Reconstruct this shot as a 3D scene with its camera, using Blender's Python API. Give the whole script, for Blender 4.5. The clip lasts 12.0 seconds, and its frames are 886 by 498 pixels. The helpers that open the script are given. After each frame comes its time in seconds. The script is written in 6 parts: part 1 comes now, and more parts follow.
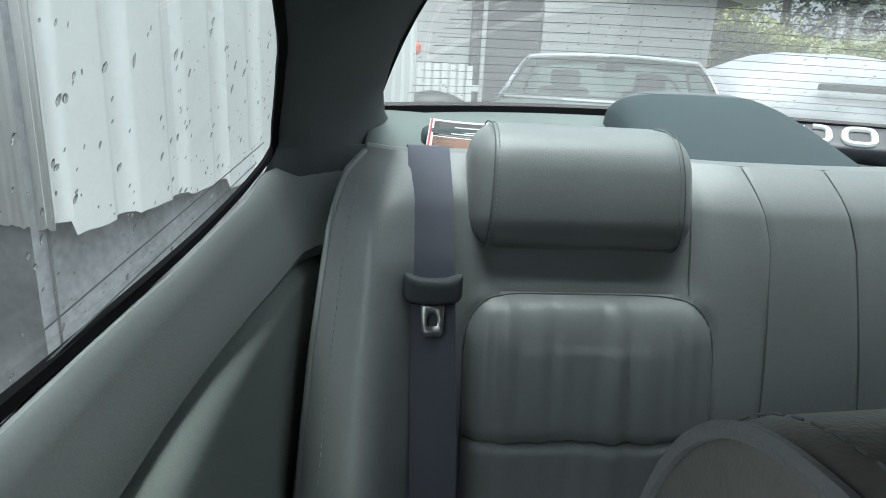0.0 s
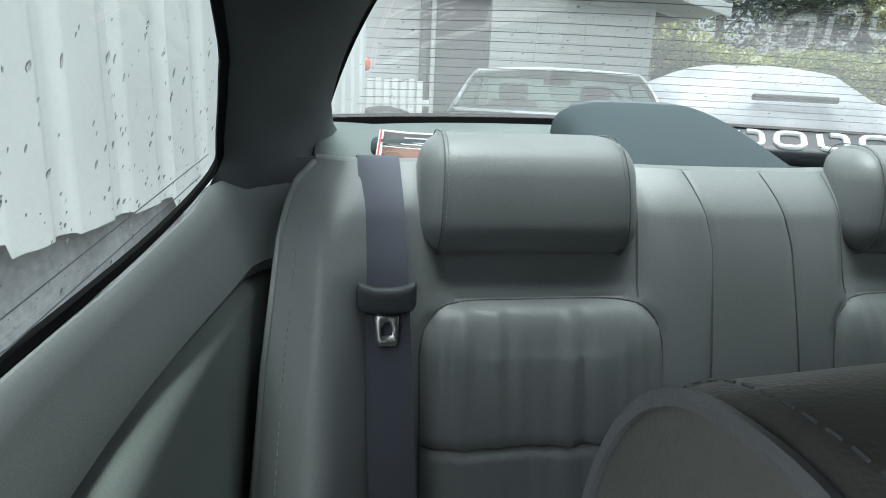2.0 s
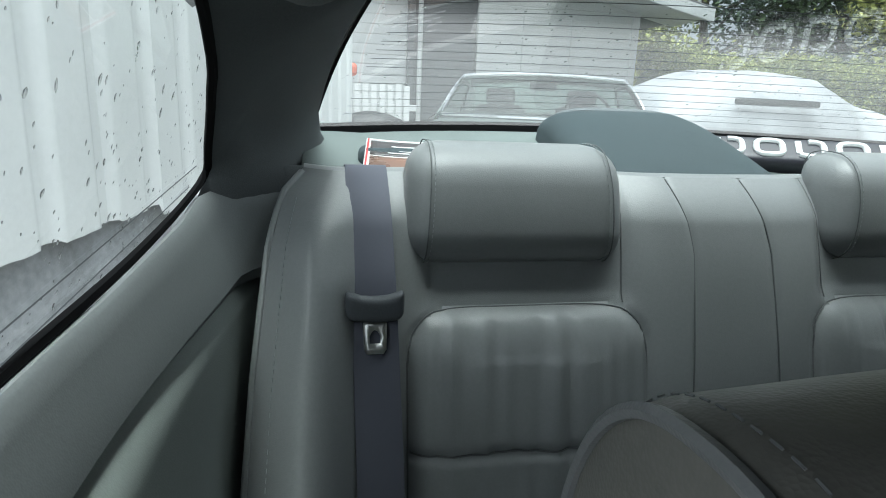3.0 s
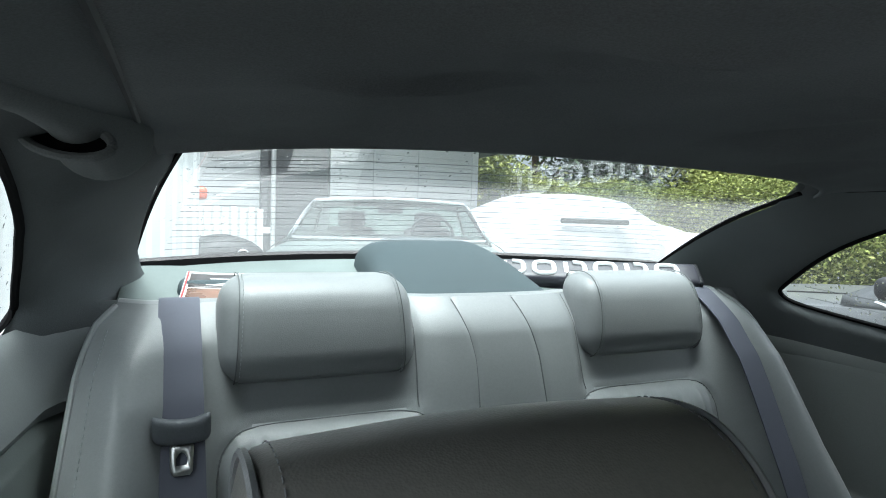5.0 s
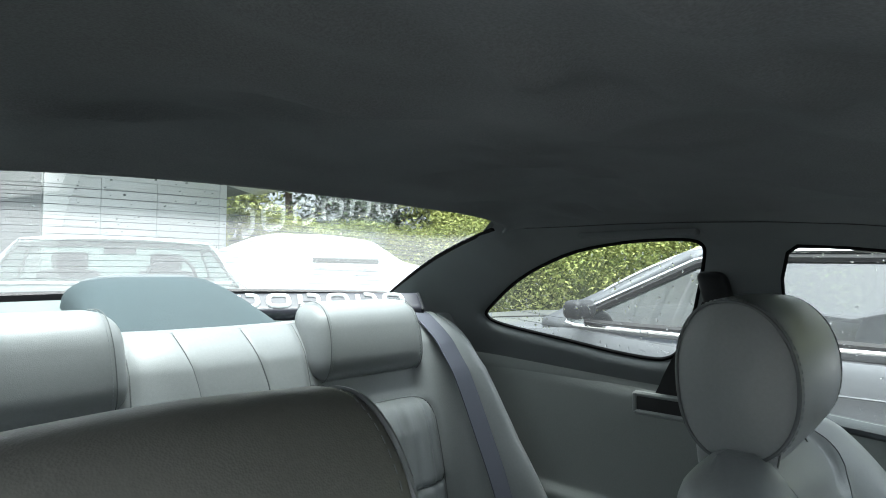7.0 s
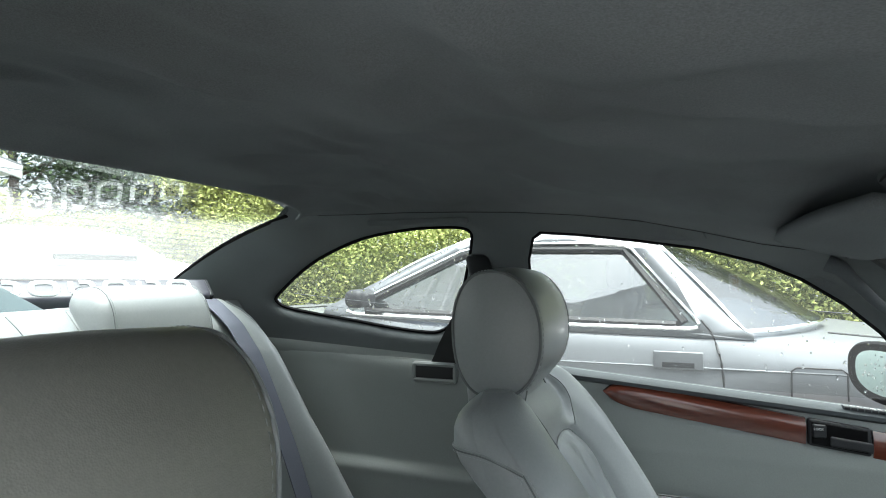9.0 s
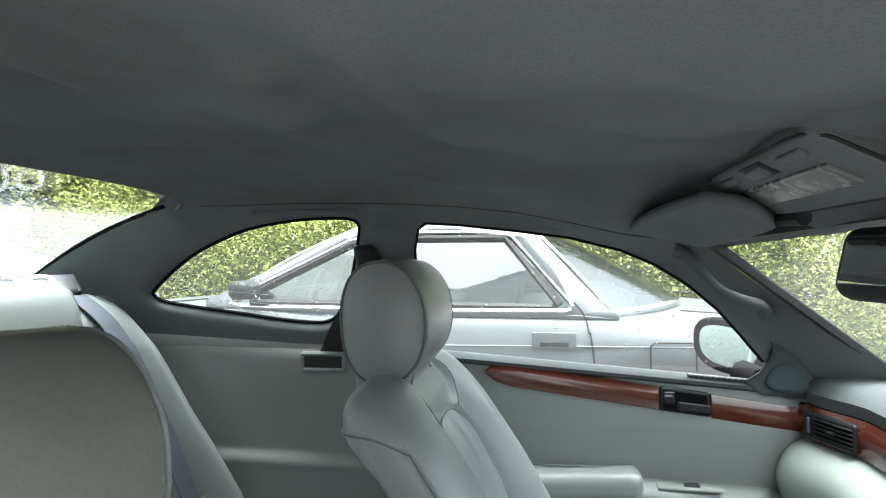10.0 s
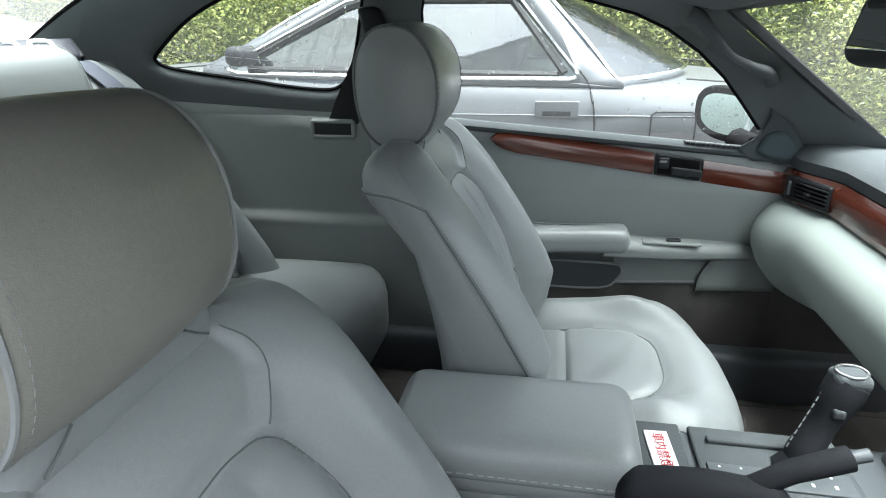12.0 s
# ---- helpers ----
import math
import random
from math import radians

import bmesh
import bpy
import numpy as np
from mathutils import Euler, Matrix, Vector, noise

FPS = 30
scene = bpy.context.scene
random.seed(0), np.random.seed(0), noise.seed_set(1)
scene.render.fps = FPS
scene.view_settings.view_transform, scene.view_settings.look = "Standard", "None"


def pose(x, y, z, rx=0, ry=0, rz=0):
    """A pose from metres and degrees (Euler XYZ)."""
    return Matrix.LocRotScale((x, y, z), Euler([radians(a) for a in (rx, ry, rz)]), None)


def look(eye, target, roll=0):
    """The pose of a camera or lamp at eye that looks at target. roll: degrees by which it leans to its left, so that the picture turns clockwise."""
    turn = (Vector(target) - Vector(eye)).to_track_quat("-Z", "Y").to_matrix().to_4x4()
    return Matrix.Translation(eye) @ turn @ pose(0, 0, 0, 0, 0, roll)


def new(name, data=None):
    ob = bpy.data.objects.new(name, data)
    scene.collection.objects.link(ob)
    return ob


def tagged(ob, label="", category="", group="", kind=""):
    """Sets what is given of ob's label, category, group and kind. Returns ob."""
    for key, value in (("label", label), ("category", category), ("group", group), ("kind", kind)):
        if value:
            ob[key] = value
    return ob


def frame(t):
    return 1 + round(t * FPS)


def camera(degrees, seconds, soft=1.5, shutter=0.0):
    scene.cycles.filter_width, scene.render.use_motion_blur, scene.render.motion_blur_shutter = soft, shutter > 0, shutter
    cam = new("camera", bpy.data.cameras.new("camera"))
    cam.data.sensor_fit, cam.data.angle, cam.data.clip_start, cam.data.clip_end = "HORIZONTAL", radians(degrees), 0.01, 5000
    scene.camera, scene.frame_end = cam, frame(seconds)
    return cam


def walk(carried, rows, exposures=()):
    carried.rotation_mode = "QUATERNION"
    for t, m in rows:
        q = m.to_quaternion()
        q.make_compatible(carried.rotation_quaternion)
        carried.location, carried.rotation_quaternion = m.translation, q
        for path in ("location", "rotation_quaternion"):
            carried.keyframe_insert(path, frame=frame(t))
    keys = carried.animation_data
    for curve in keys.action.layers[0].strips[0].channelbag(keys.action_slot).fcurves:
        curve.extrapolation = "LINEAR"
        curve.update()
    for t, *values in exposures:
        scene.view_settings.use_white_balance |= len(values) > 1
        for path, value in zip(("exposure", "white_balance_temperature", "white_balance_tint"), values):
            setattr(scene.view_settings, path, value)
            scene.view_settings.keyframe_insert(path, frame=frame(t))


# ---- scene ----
cam = camera(73.2, 12.0, soft=1.0)


def shot(t, x, y, z, yaw, pitch, roll):
    return t, pose(x, y, z, 0, 0, yaw) @ pose(0, 0, 0, 90 + pitch) @ pose(0, 0, 0, 0, 0, roll)


PATH_ROWS = [
    (0.0, -0.545, 0.209, 1.085, -6.27, -15.82, 3.30),
    (0.5, -0.544, 0.203, 1.083, -6.41, -14.91, 2.81),
    (1.0, -0.545, 0.204, 1.082, -7.05, -14.65, 2.82),
    (1.5, -0.542, 0.202, 1.077, -9.21, -14.24, 2.69),
    (2.0, -0.541, 0.207, 1.078, -10.57, -14.21, 2.53),
    (2.5, -0.542, 0.205, 1.078, -11.24, -13.95, 2.44),
    (2.7, -0.542, 0.205, 1.081, -11.41, -14.11, 2.43),
    (4.3, -0.505, 0.111, 1.108, -16.83, -7.22, 2.10),
    (4.5, -0.497, 0.100, 1.118, -18.62, -5.85, 2.02),
    (5.0, -0.497, 0.059, 1.114, -24.39, -2.19, 1.58),
    (5.5, -0.488, 0.023, 1.113, -31.10, -0.17, 1.37),
    (6.0, -0.482, 0.007, 1.111, -38.23, 1.39, 0.90),
    (6.5, -0.481, -0.007, 1.110, -42.93, 1.95, 0.63),
    (8.3, -0.556, -0.019, 1.057, -60.34, 2.41, 0.28),
    (8.5, -0.568, -0.020, 1.059, -62.48, 2.42, 0.27),
    (9.0, -0.592, -0.036, 1.066, -68.85, 2.18, -0.00),
    (9.5, -0.614, -0.048, 1.070, -75.91, 1.67, -0.59),
    (10.0, -0.624, -0.050, 1.071, -79.46, 0.89, -0.83),
    (10.5, -0.623, -0.049, 1.066, -80.00, -1.13, -0.82),
    (11.0, -0.637, -0.046, 1.064, -79.80, -7.28, -0.86),
    (11.5, -0.655, -0.042, 1.064, -79.60, -14.11, -0.82),
    (12.0, -0.674, -0.037, 1.071, -79.43, -20.85, -0.74),
]
walk(cam, [shot(*r) for r in PATH_ROWS], exposures=[(0, 2.1, 6050, 3), (2.7, 2.1, 6050, 3), (4.5, 2.5, 6000, 4), (5.2, 2.74, 6000, 4), (6.5, 3.0, 6050, 4), (8.4, 3.3, 6250, 4), (10.5, 3.85, 6250, 3), (11.3, 3.75, 6200, 4), (12, 3.5, 6150, 5)])

# ---- light: overcast daylight after rain ----
world = bpy.data.worlds.new("overcast_sky")
scene.world = world
world.use_nodes = True
wn = world.node_tree
sky = wn.nodes.new("ShaderNodeTexSky")
sky.sky_type, sky.sun_disc = "NISHITA", False
sky.sun_elevation, sky.sun_rotation = radians(80), radians(197)
sky.air_density, sky.dust_density, sky.ozone_density = 0.5, 8.0, 0.6
grey = wn.nodes.new("ShaderNodeHueSaturation")
grey.inputs["Saturation"].default_value = 0.3
wn.links.new(sky.outputs[0], grey.inputs["Color"])
wn.links.new(grey.outputs[0], wn.nodes["Background"].inputs[0])
wn.nodes["Background"].inputs[1].default_value = 0.15
sun = new("sun", bpy.data.lights.new("sun", "SUN"))
sun.data.energy, sun.data.angle, sun.data.color = 0.27, radians(70), (1.0, 0.98, 0.95)
sun.matrix_world = look((-0.4, -1.3, 8), (0, 0, 0))


# ---- materials ----
def material(name, color, rough=0.6, metal=0.0, vary=0.12, vscale=5.0, grain=0.0, gscale=400.0, bump=0.0, bscale=300.0,
             voronoi=False, coat=0.0, specular=0.5, transmission=0.0, ior=1.45, emission=0.0, random_tone=0.0, rvary=0.08):
    m = bpy.data.materials.new(name)
    m.use_nodes = True
    nt = m.node_tree
    b = nt.nodes["Principled BSDF"]
    b.inputs["Base Color"].default_value = (*color, 1)
    b.inputs["Roughness"].default_value = rough
    b.inputs["Metallic"].default_value = metal
    b.inputs["Specular IOR Level"].default_value = specular
    b.inputs["Coat Weight"].default_value = coat
    b.inputs["Coat Roughness"].default_value = 0.08
    b.inputs["Transmission Weight"].default_value = transmission
    b.inputs["IOR"].default_value = ior
    if emission:
        b.inputs["Emission Color"].default_value = (*color, 1)
        b.inputs["Emission Strength"].default_value = emission
    tc = nt.nodes.new("ShaderNodeTexCoord")
    if vary or grain or random_tone:
        n1 = nt.nodes.new("ShaderNodeTexNoise")
        n1.inputs["Scale"].default_value, n1.inputs["Detail"].default_value = vscale, 5
        n2 = nt.nodes.new("ShaderNodeTexNoise")
        n2.inputs["Scale"].default_value, n2.inputs["Detail"].default_value = gscale, 2
        for n in (n1, n2):
            nt.links.new(tc.outputs["Object"], n.inputs["Vector"])
        r1 = nt.nodes.new("ShaderNodeMapRange")
        r1.inputs[1].default_value, r1.inputs[2].default_value = 0.3, 0.7
        r1.inputs[3].default_value, r1.inputs[4].default_value = 1 - vary, 1 + vary
        r2 = nt.nodes.new("ShaderNodeMapRange")
        r2.inputs[1].default_value, r2.inputs[2].default_value = 0.3, 0.7
        r2.inputs[3].default_value, r2.inputs[4].default_value = 1 - grain, 1 + grain
        nt.links.new(n1.outputs[0], r1.inputs[0])
        nt.links.new(n2.outputs[0], r2.inputs[0])
        mul = nt.nodes.new("ShaderNodeMath")
        mul.operation = "MULTIPLY"
        nt.links.new(r1.outputs[0], mul.inputs[0])
        nt.links.new(r2.outputs[0], mul.inputs[1])
        last = mul
        if random_tone:
            geo = nt.nodes.new("ShaderNodeNewGeometry")
            r3 = nt.nodes.new("ShaderNodeMapRange")
            r3.inputs[3].default_value, r3.inputs[4].default_value = 1 - random_tone, 1 + random_tone
            nt.links.new(geo.outputs["Random Per Island"], r3.inputs[0])
            mul2 = nt.nodes.new("ShaderNodeMath")
            mul2.operation = "MULTIPLY"
            nt.links.new(mul.outputs[0], mul2.inputs[0])
            nt.links.new(r3.outputs[0], mul2.inputs[1])
            last = mul2
        vm = nt.nodes.new("ShaderNodeVectorMath")
        vm.operation = "SCALE"
        vm.inputs[0].default_value = color
        nt.links.new(last.outputs[0], vm.inputs["Scale"])
        nt.links.new(vm.outputs[0], b.inputs["Base Color"])
        rr = nt.nodes.new("ShaderNodeMapRange")
        rr.inputs[1].default_value, rr.inputs[2].default_value = 0.3, 0.7
        rr.inputs[3].default_value, rr.inputs[4].default_value = max(0.02, rough - rvary), min(1, rough + rvary)
        nt.links.new(n1.outputs[0], rr.inputs[0])
        nt.links.new(rr.outputs[0], b.inputs["Roughness"])
    if bump:
        if voronoi:
            t = nt.nodes.new("ShaderNodeTexVoronoi")
            t.feature = "F1"
        else:
            t = nt.nodes.new("ShaderNodeTexNoise")
            t.inputs["Detail"].default_value = 4
        t.inputs["Scale"].default_value = bscale
        nt.links.new(tc.outputs["Object"], t.inputs["Vector"])
        bp = nt.nodes.new("ShaderNodeBump")
        bp.inputs["Strength"].default_value, bp.inputs["Distance"].default_value = bump, 0.002
        nt.links.new(t.outputs[0], bp.inputs["Height"])
        nt.links.new(bp.outputs[0], b.inputs["Normal"])
    return m


def wood_material():
    m = material("burl_wood", (0.13, 0.028, 0.012), 0.22, coat=0.7, vary=0.0)
    nt = m.node_tree
    b = nt.nodes["Principled BSDF"]
    tc = nt.nodes.new("ShaderNodeTexCoord")
    mp = nt.nodes.new("ShaderNodeMapping")
    mp.inputs["Scale"].default_value = (30, 9, 60)
    n = nt.nodes.new("ShaderNodeTexNoise")
    n.inputs["Scale"].default_value, n.inputs["Detail"].default_value, n.inputs["Distortion"].default_value = 2.0, 8, 1.5
    cr = nt.nodes.new("ShaderNodeValToRGB")
    cr.color_ramp.elements[0].position, cr.color_ramp.elements[0].color = 0.25, (0.068, 0.015, 0.0085, 1)
    cr.color_ramp.elements[1].position, cr.color_ramp.elements[1].color = 0.8, (0.105, 0.025, 0.013, 1)
    nt.links.new(tc.outputs["Object"], mp.inputs[0])
    nt.links.new(mp.outputs[0], n.inputs["Vector"])
    nt.links.new(n.outputs[0], cr.inputs[0])
    nt.links.new(cr.outputs[0], b.inputs["Base Color"])
    return m


def glass_material(name, tint=(0.93, 0.96, 0.95), haze=0.0, gloss=0.5, base=0.04):
    """Thin pane: clear, with a mirror gloss that grows at grazing angles."""
    m = bpy.data.materials.new(name)
    m.use_nodes = True
    nt = m.node_tree
    nt.nodes.remove(nt.nodes["Principled BSDF"])
    out = nt.nodes["Material Output"]
    tr = nt.nodes.new("ShaderNodeBsdfTransparent")
    tr.inputs[0].default_value = (*tint, 1)
    gl = nt.nodes.new("ShaderNodeBsdfGlossy")
    gl.inputs["Roughness"].default_value = 0.02
    lw = nt.nodes.new("ShaderNodeLayerWeight")
    pw = nt.nodes.new("ShaderNodeMath")
    pw.operation = "POWER"
    pw.inputs[1].default_value = 5.0
    fr = nt.nodes.new("ShaderNodeMath")
    fr.operation = "MULTIPLY_ADD"
    fr.inputs[1].default_value, fr.inputs[2].default_value = gloss, base
    nt.links.new(lw.outputs["Facing"], pw.inputs[0])
    nt.links.new(pw.outputs[0], fr.inputs[0])
    film = nt.nodes.new("ShaderNodeBsdfTranslucent")
    film.inputs[0].default_value = (0.9, 0.92, 0.92, 1)
    wet = nt.nodes.new("ShaderNodeMixShader")
    wet.inputs[0].default_value = haze
    nt.links.new(tr.outputs[0], wet.inputs[1])
    nt.links.new(film.outputs[0], wet.inputs[2])
    mix = nt.nodes.new("ShaderNodeMixShader")
    nt.links.new(fr.outputs[0], mix.inputs[0])
    nt.links.new(wet.outputs[0], mix.inputs[1])
    nt.links.new(gl.outputs[0], mix.inputs[2])
    nt.links.new(mix.outputs[0], out.inputs[0])
    return m


LEATHER = material("grey_leather", (0.222, 0.234, 0.238), 0.37, specular=0.5, vary=0.07, vscale=4, grain=0.03, gscale=250, bump=0.10, bscale=750, voronoi=True)
# Warmer copy of LEATHER: bounced warm light on the driver's headrest, put into colour.
LEATHER_WARM = material("warm_bounce_leather", (0.205, 0.203, 0.183), 0.42, specular=0.45, vary=0.10, vscale=6, grain=0.04, gscale=250, bump=0.10, bscale=750, voronoi=True)
LEATHER_PALE = material("pale_grey_leather", (0.245, 0.273, 0.257), 0.55, specular=0.3, vary=0.06, vscale=4, grain=0.03, bump=0.10, bscale=750, voronoi=True)
TRIM = material("grey_vinyl_trim", (0.208, 0.222, 0.218), 0.5, vary=0.06, vscale=3, grain=0.04, bump=0.08, bscale=700, voronoi=True)
# Darker copy of TRIM: shade on the driver-side sill is in the colour.
TRIM_SHADE = material("shaded_vinyl_trim", (0.165, 0.178, 0.180), 0.55, vary=0.06, vscale=3, grain=0.04, bump=0.08, bscale=700, voronoi=True)
TRIM_DARK = material("dark_grey_plastic", (0.080, 0.088, 0.096), 0.5, vary=0.08, grain=0.06, bump=0.2, bscale=600)
DASH = material("slate_dash_vinyl", (0.075, 0.082, 0.087), 0.72, specular=0.2, vary=0.06, grain=0.05, bump=0.25, bscale=500, voronoi=True)
HEADLINER = material("headliner_cloth", (0.136, 0.144, 0.148), 0.95, vary=0.20, vscale=3.5, grain=0.12, gscale=700, bump=0.3, bscale=900, specular=0.1)
PILLAR = material("pillar_cloth", (0.112, 0.121, 0.125), 0.85, vary=0.10, vscale=5, grain=0.1, gscale=700, bump=0.25, bscale=800, specular=0.15)
PILLAR_PALE = material("pale_pillar_cloth", (0.15, 0.16, 0.163), 0.85, vary=0.1, vscale=5, grain=0.1, gscale=700, bump=0.25, bscale=800, specular=0.15)
SHELF = material("shelf_felt", (0.16, 0.185, 0.18), 0.95, vary=0.1, grain=0.15, gscale=900, bump=0.3, bscale=900, specular=0.1)
SPEAKER = material("speaker_cloth", (0.05, 0.068, 0.075), 0.9, vary=0.08, grain=0.25, gscale=1400, bump=0.4, bscale=1200, voronoi=True)
CARPET = material("carpet", (0.092, 0.087, 0.082), 1.0, vary=0.25, vscale=9, grain=0.35, gscale=600, bump=0.8, bscale=500, specular=0.05)
WEBBING = material("belt_webbing", (0.085, 0.09, 0.115), 0.7, vary=0.06, grain=0.12, gscale=1500, bump=0.15, bscale=1600)
BLACK = material("black_plastic", (0.014, 0.015, 0.017), 0.5, specular=0.3, vary=0.1, grain=0.1, bump=0.15, bscale=500)
RUBBER = material("black_rubber", (0.012, 0.012, 0.013), 0.65, vary=0.1)
SEAM = material("seam_thread", (0.115, 0.123, 0.125), 0.7, vary=0.1)
STITCH = material("stitch_thread", (0.27, 0.29, 0.29), 0.7, vary=0.1)
STEEL = material("brushed_steel", (0.62, 0.62, 0.60), 0.28, metal=1.0, vary=0.06, grain=0.08, gscale=300)
LEVER = material("worn_black_leather", (0.020, 0.021, 0.024), 0.75, specular=0.12, vary=0.15, vscale=30, bump=0.2, bscale=600, voronoi=True)
CHROME = material("chrome", (0.75, 0.76, 0.77), 0.12, metal=1.0, vary=0.03)
WOOD = wood_material()
PANE = glass_material("window_glass", (0.66, 0.70, 0.69), 0.02, 0.3)
PANE_REAR = glass_material("wet_rear_glass", (0.57, 0.61, 0.60), 0.07, 0.45, 0.045)
PANE_TINT = glass_material("tinted_glass", (0.42, 0.49, 0.48), 0.0, 0.5, 0.26)
WATER = material("rain_water", (1, 1, 1), 0.02, vary=0.0, transmission=1.0, ior=1.33)
MIRROR = material("mirror_glass", (0.9, 0.9, 0.9), 0.03, metal=1.0, vary=0.0)
PAPER = material("glossy_paper", (0.75, 0.75, 0.74), 0.25, vary=0.05)
PRINT_DARK = material("dark_print", (0.05, 0.045, 0.045), 0.3, vary=0.3, vscale=20)
PRINT_BROWN = material("brown_print", (0.17, 0.09, 0.06), 0.3, vary=0.3, vscale=20)
RED = material("red_print", (0.45, 0.03, 0.03), 0.4, vary=0.1)
WHITE_PRINT = material("white_print", (0.8, 0.8, 0.8), 0.4, vary=0.04)
WHITE_DECAL = material("white_decal", (0.7, 0.72, 0.72), 0.6, vary=0.04)
BOX = material("sunshade_case", (0.035, 0.035, 0.045), 0.35, vary=0.1, grain=0.1, bump=0.1)
SILVER = material("wet_silver_paint", (0.115, 0.12, 0.128), 0.38, metal=0.3, vary=0.03, vscale=2, coat=0.4, rvary=0.02)
GREENCAR = material("dark_green_paint", (0.11, 0.14, 0.135), 0.4, vary=0.05, coat=0.2)
COVER = material("car_cover", (0.285, 0.295, 0.31), 0.5, vary=0.16, vscale=3, bump=1.0, bscale=5)
SIDING = material("white_siding", (0.58, 0.59, 0.585), 0.6, vary=0.05, vscale=2, grain=0.03, gscale=60, bump=0.15, bscale=90)
CLADDING = material("white_metal_cladding", (0.78, 0.795, 0.795), 0.5, vary=0.07, vscale=1.5, grain=0.03, gscale=70, bump=0.1, bscale=40)
# Darker copy of CONCRETE: the return wall's shade is put into the colour.
CONCRETE_SHADE = material("shaded_concrete", (0.13, 0.135, 0.145), 0.6, vary=0.3, vscale=4, grain=0.15, gscale=40, bump=0.5, bscale=60)
CONCRETE = material("wet_concrete", (0.34, 0.35, 0.37), 0.7, vary=0.22, vscale=2.5, grain=0.15, gscale=40, bump=0.5, bscale=60)
GRAVEL = material("gravel_ground", (0.17, 0.165, 0.155), 0.9, vary=0.25, vscale=1.5, grain=0.3, gscale=60, bump=1.0, bscale=70)
GRASS = material("grass", (0.10, 0.13, 0.04), 0.8, vary=0.25, vscale=1.0, random_tone=0.35)
LEAF = material("hedge_leaf", (0.17, 0.20, 0.06), 0.8, specular=0.08, vary=0.2, vscale=1.2, random_tone=0.3)
LEAF_PALE = material("pale_leaf", (0.30, 0.32, 0.11), 0.8, specular=0.08, vary=0.2, vscale=1.2, random_tone=0.3)
LEAF_DARK = material("dark_leaf", (0.05, 0.075, 0.035), 0.8, specular=0.1, vary=0.25, vscale=0.7, random_tone=0.45)
# Dark green for hedge interiors: the shade between leaves is in the colour.
HEDGE_SHADE = material("shaded_hedge_core", (0.075, 0.095, 0.03), 0.9, specular=0.05, vary=0.35, vscale=9, grain=0.4, gscale=60, bump=0.8, bscale=40)
BARK = material("bark", (0.10, 0.075, 0.05), 0.9, vary=0.25, vscale=8, bump=0.8, bscale=40)
ROOFING = material("roof_sheet", (0.10, 0.10, 0.105), 0.7, vary=0.15, vscale=3)
DARK_GAP = material("dark_door_paint", (0.10, 0.105, 0.11), 0.6, vary=0.1)
ORANGE = material("orange_plastic", (0.65, 0.10, 0.03), 0.35, vary=0.05)


FRIT = material("black_seal", (0.005, 0.005, 0.0055), 0.9, vary=0.1, specular=0.08)
BLUE_GLASS = glass_material("bluish_tinted_glass", (0.14, 0.19, 0.25), 0.0, 0.45, 0.17)
DARK_GLASS = glass_material("green_tinted_glass", (0.46, 0.56, 0.52), 0.10, 0.2, 0.05)
SILL = material("charcoal_sill", (0.06, 0.067, 0.071), 0.7, specular=0.2, vary=0.08, grain=0.05, bump=0.2, bscale=500, voronoi=True)
LENS = material("clouded_lens", (0.22, 0.22, 0.215), 0.25, vary=0.25, vscale=30, transmission=0.3)


# ---- builders ----
def thing(name, label, category, group="", kind="", at=(0, 0, 0)):
    ob = new(name)
    ob.location = at
    return tagged(ob, label, category, group, kind)


def make(name, verts, faces, mat, parent=None, label="", smooth=True, solid=0.0, sharp=40):
    me = bpy.data.meshes.new(name)
    me.from_pydata([tuple(v) for v in verts], [], [tuple(f) for f in faces])
    bm = bmesh.new()
    bm.from_mesh(me)
    bmesh.ops.recalc_face_normals(bm, faces=bm.faces)
    for e in bm.edges:
        e.smooth = len(e.link_faces) != 2 or e.calc_face_angle(0) < radians(sharp)
    for f in bm.faces:
        f.smooth = smooth
    bm.to_mesh(me)
    bm.free()
    me.materials.append(mat)
    ob = new(name, me)
    if parent is not None:
        ob.parent = parent
        if parent.type == "EMPTY":
            me.transform(Matrix.Translation(-Vector(parent.location)))
    if solid:
        md = ob.modifiers.new("thickness", "SOLIDIFY")
        md.thickness, md.offset = solid, 0
    if label:
        tagged(ob, label)
    return ob


def merge(*shapes):
    V, F = [], []
    for v, f in shapes:
        k = len(V)
        V += [tuple(p) for p in v]
        F += [tuple(i + k for i in q) for q in f]
    return V, F


def grid(nu, nv, fn, wrap=False):
    """A sheet: fn(u, v) with u, v from 0 to 1."""
    V = [fn(i / (nu - (0 if wrap else 1)), j / (nv - 1)) for j in range(nv) for i in range(nu)]
    F = []
    for j in range(nv - 1):
        for i in range(nu if wrap else nu - 1):
            a, b = j * nu + i, j * nu + (i + 1) % nu
            F.append((a, b, b + nu, a + nu))
    return V, F


def loft(rings, cap=True):
    n = len(rings[0])
    V = [p for r in rings for p in r]
    F = [(j * n + i, j * n + (i + 1) % n, (j + 1) * n + (i + 1) % n, (j + 1) * n + i) for j in range(len(rings) - 1) for i in range(n)]
    if cap:
        F += [tuple(range(n))[::-1], tuple((len(rings) - 1) * n + i for i in range(n))]
    return V, F


